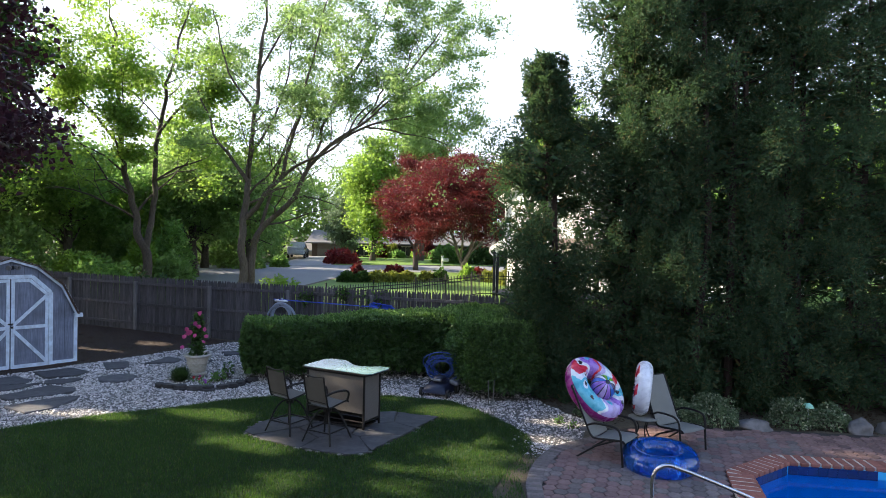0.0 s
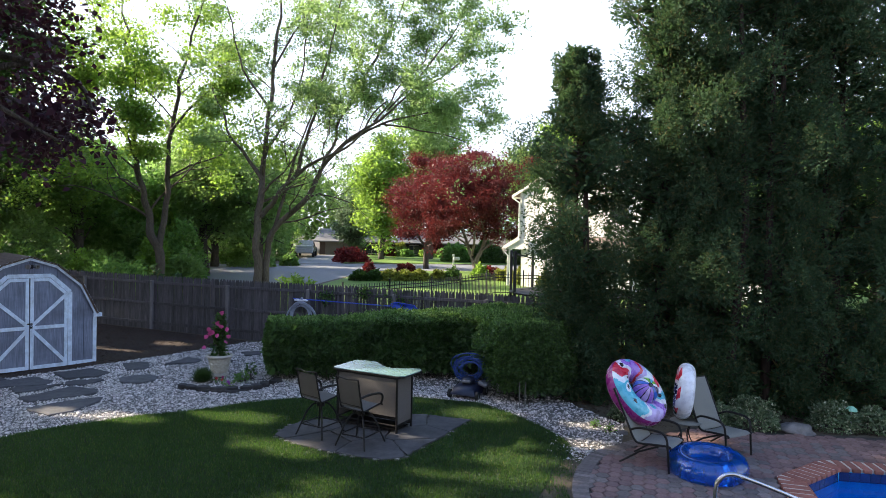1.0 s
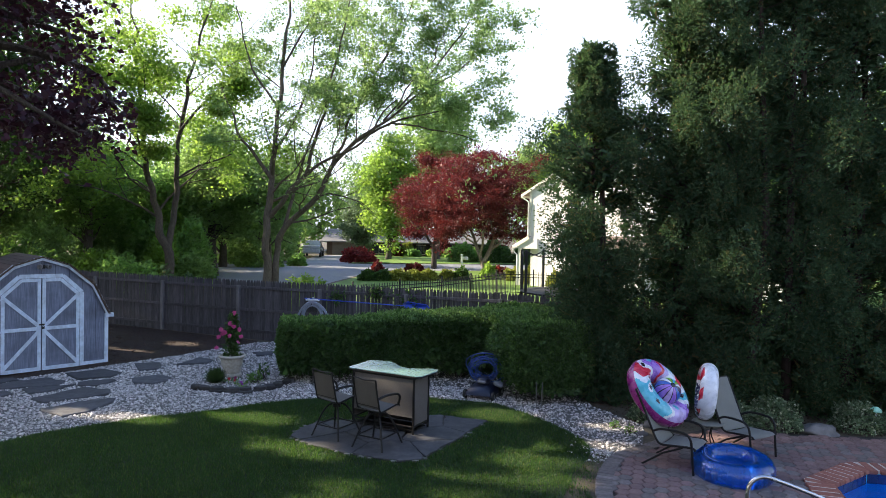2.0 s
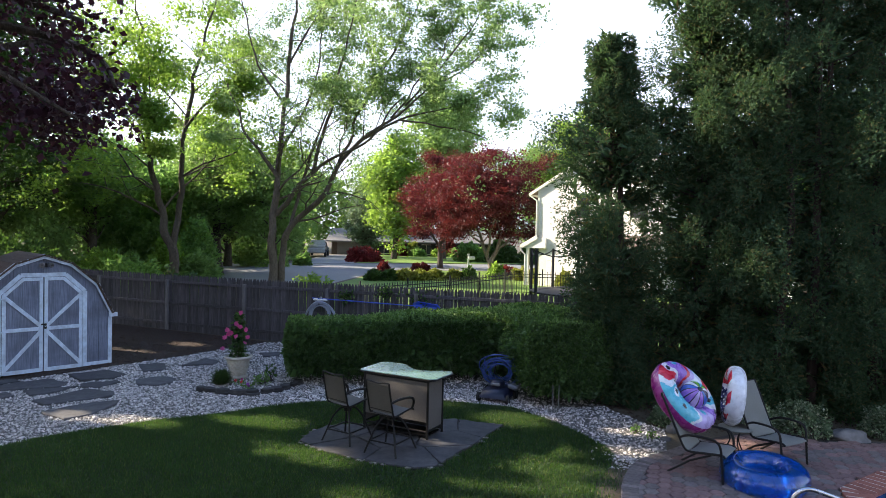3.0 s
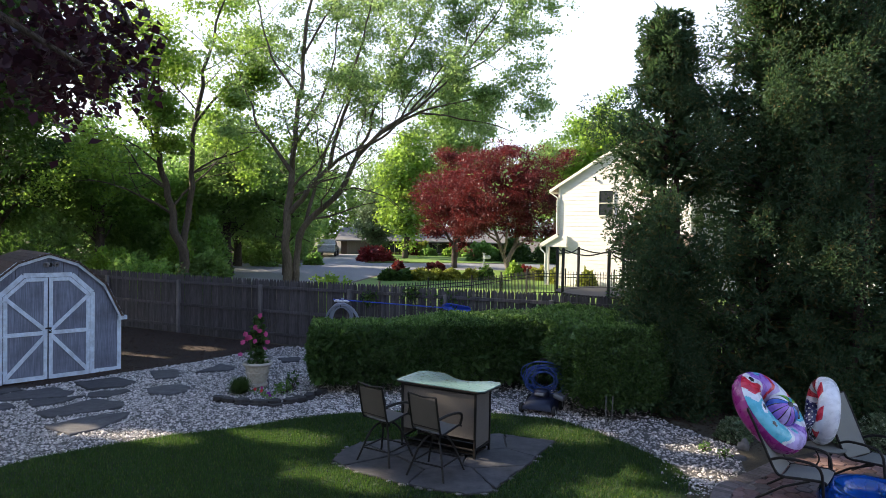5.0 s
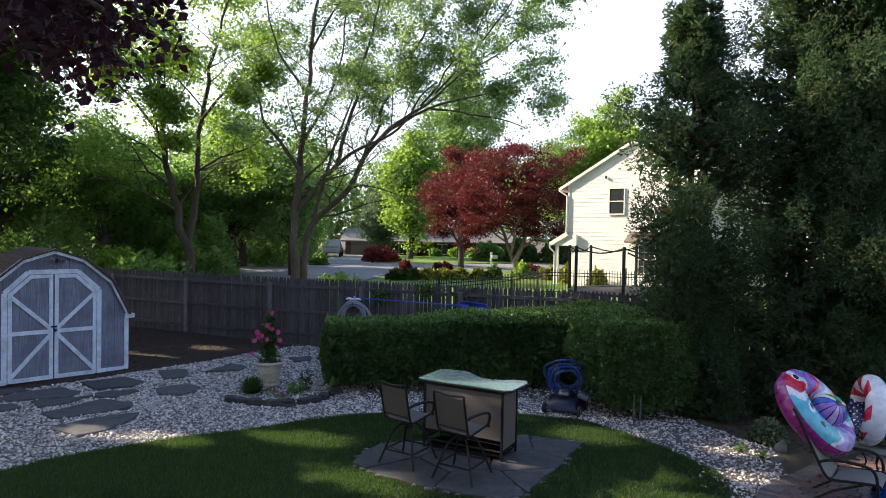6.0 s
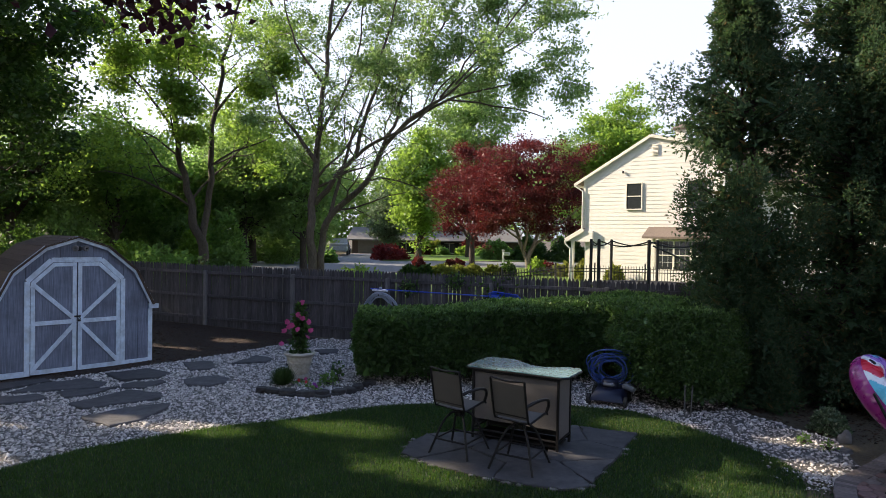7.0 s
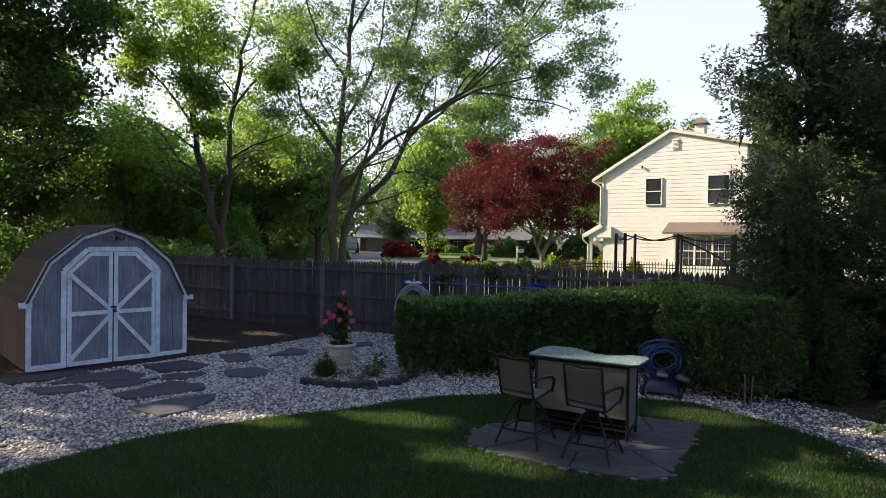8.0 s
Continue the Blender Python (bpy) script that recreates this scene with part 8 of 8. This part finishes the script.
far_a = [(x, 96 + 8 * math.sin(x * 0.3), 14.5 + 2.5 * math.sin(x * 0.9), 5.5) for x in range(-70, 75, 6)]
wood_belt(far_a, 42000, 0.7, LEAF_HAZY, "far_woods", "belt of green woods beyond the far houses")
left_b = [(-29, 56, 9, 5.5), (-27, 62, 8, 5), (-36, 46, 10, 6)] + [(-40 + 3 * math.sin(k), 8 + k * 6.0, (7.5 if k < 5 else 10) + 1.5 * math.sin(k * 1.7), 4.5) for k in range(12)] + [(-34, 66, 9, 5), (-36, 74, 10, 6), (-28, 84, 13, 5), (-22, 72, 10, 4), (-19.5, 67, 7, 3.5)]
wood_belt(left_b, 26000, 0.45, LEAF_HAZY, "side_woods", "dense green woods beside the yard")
right_b = [(28 + 3 * math.sin(k), 14 + k * 7.0, 14 + 3 * math.sin(k * 1.3), 5.0) for k in range(8)]
wood_belt(right_b, 14000, 0.45, LEAF, "side_woods", "green woods behind the arborvitae")

# ---- grass, gravel and mulch ----
rng = np.random.default_rng(900)


def scatter(poly, n, holes=(), dense=None):
    xs, ys = [p[0] for p in poly], [p[1] for p in poly]
    x, y = rng.uniform(min(xs), max(xs), n), rng.uniform(min(ys), max(ys), n)
    ok = inside(poly, x, y)
    for h in holes:
        ok &= ~inside(h, x, y)
    return x[ok], y[ok]


GRASS_POLY = LAWN_EDGE[1:20] + [(0.74, 8.3), (-8.6, 8.0), (-9.2, 9.2)]
x, y = scatter(GRASS_POLY, 270000, [PAD])
wear = np.array([noise.noise((a * 0.7, b * 0.7, 9.0)) for a, b in zip(x[::1], y[::1])])
bare = np.exp(-((x - 1.25) ** 2 + (y - 10.4) ** 2) / 0.18) + np.exp(-((x - 0.9) ** 2 + (y - 9.2) ** 2) / 0.2)
keep = rng.random(len(x)) > bare
x, y, wear = x[keep], y[keep], wear[keep]
# straggling grass and bare patches along the patio
gx, gy = rng.normal(1.05, 0.3, 7000), rng.uniform(8.2, 11.3, 7000)
ok = (gx < 1.2 + np.maximum(0, gy - 9.5) * 0.45) & (rng.random(7000) < 0.65 + 0.5 * np.sin(gx * 9) * np.sin(gy * 6))
x, y, wear = np.concatenate([x, gx[ok]]), np.concatenate([y, gy[ok]]), np.concatenate([wear, np.full(ok.sum(), -0.4)])
n = len(x)
h = rng.uniform(0.028, 0.058, n) * (1 + 0.35 * wear)
a = rng.uniform(0, 6.283, n)
lean = rng.uniform(0.1, 0.75, n) * h
w = rng.uniform(0.004, 0.007, n)
base = np.stack([x, y, np.full(n, 0.012)], 1)
side = np.stack([-np.sin(a), np.cos(a), np.zeros(n)], 1) * w[:, None]
tip = base + np.stack([np.cos(a) * lean, np.sin(a) * lean, h], 1)
v = np.stack([base - side, base + side, tip], 1).reshape(-1, 3)
me = np_mesh("grass", v, np.arange(len(v)).reshape(-1, 3))
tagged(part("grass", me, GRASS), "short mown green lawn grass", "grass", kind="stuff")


def pebbles(x, y, z, size, flat=0.6):
    """Eight-sided uneven stones lying at the places given."""
    n = len(x)
    corner = np.array([(1, 0, 0), (0, 1, 0), (-1, 0, 0), (0, -1, 0), (0, 0, 1), (0, 0, -1)], float)
    c = corner[None] * (1 + rng.normal(0, 0.22, (n, 6, 1))) + rng.normal(0, 0.16, (n, 6, 3))
    s = size * rng.lognormal(0, 0.32, n)
    c *= s[:, None, None] * np.array([1, 0.75, flat])[None, None]
    a = rng.uniform(0, 6.283, n)
    ca, sa = np.cos(a)[:, None], np.sin(a)[:, None]
    v = np.stack([c[..., 0] * ca - c[..., 1] * sa + x[:, None], c[..., 0] * sa + c[..., 1] * ca + y[:, None], c[..., 2] + (z + s * flat * 0.5)[:, None]], -1)
    tri = np.array([(0, 1, 4), (1, 2, 4), (2, 3, 4), (3, 0, 4), (1, 0, 5), (2, 1, 5), (3, 2, 5), (0, 3, 5)])
    f = (tri[None] + (np.arange(n) * 6)[:, None, None]).reshape(-1, 3)
    return v.reshape(-1, 3), f


holes = STEPS
x, y = scatter(GRAVEL_POLY, 122000, holes)
# fewer pale stones by the hedge, standing in for its shade
shaded = inside([(-4.4, 15.3), (0.2, 15.4), (0.6, 14.3), (2.2, 14.1), (2.4, 17), (-4, 17)], x, y)
keep = ((rng.random(len(x)) < np.clip(1.5 - (y - 11) * 0.1, 0.5, 1)) & ~((x > 0.9) & (rng.random(len(x)) < 0.3)) & ~(shaded & (rng.random(len(x)) < 0.45)))
x, y = x[keep], y[keep]
# stones strayed over the bare soil by the patio
sx, sy = rng.normal(1.95, 0.28, 900), rng.normal(11.15, 0.4, 900)
ok = ~inside(GRAVEL_POLY, sx, sy) & ~inside(PATIO_EDGE + [(14.0, -4.0), (1.6, -4.0)], sx, sy)
x, y = np.concatenate([x, sx[ok]]), np.concatenate([y, sy[ok]])
v, f = pebbles(x, y, ground_z(x, y) + 0.008, 0.0205)
tagged(part("gravel", np_mesh("gravel", v, f), PEBBLE), "loose white and grey gravel", "gravel", kind="stuff")
x, y = scatter(MULCH_POLY, 9000)
v, f = pebbles(x, y, ground_z(x, y) + 0.016, 0.028, 0.3)
tagged(part("mulch", np_mesh("mulch", v, f), CHIP), "dark brown bark mulch", "mulch", kind="stuff")
x, y = scatter([(0.4, 16.5), (0.35, 14.9), (0.7, 14.2), (1.6, 14.0), (2.4, 13.5), (3.2, 12.6), (4.2, 12.75), (9.5, 12.3), (11, 14.5), (11, 16), (3, 17)], 8000)
v, f = pebbles(x, y, ground_z(x, y) + 0.002, 0.024, 0.25)
tagged(part("leaf_litter", np_mesh("leaf_litter", v, f), CHIP), "brown leaf litter under the arborvitae", "leaf litter", kind="stuff")
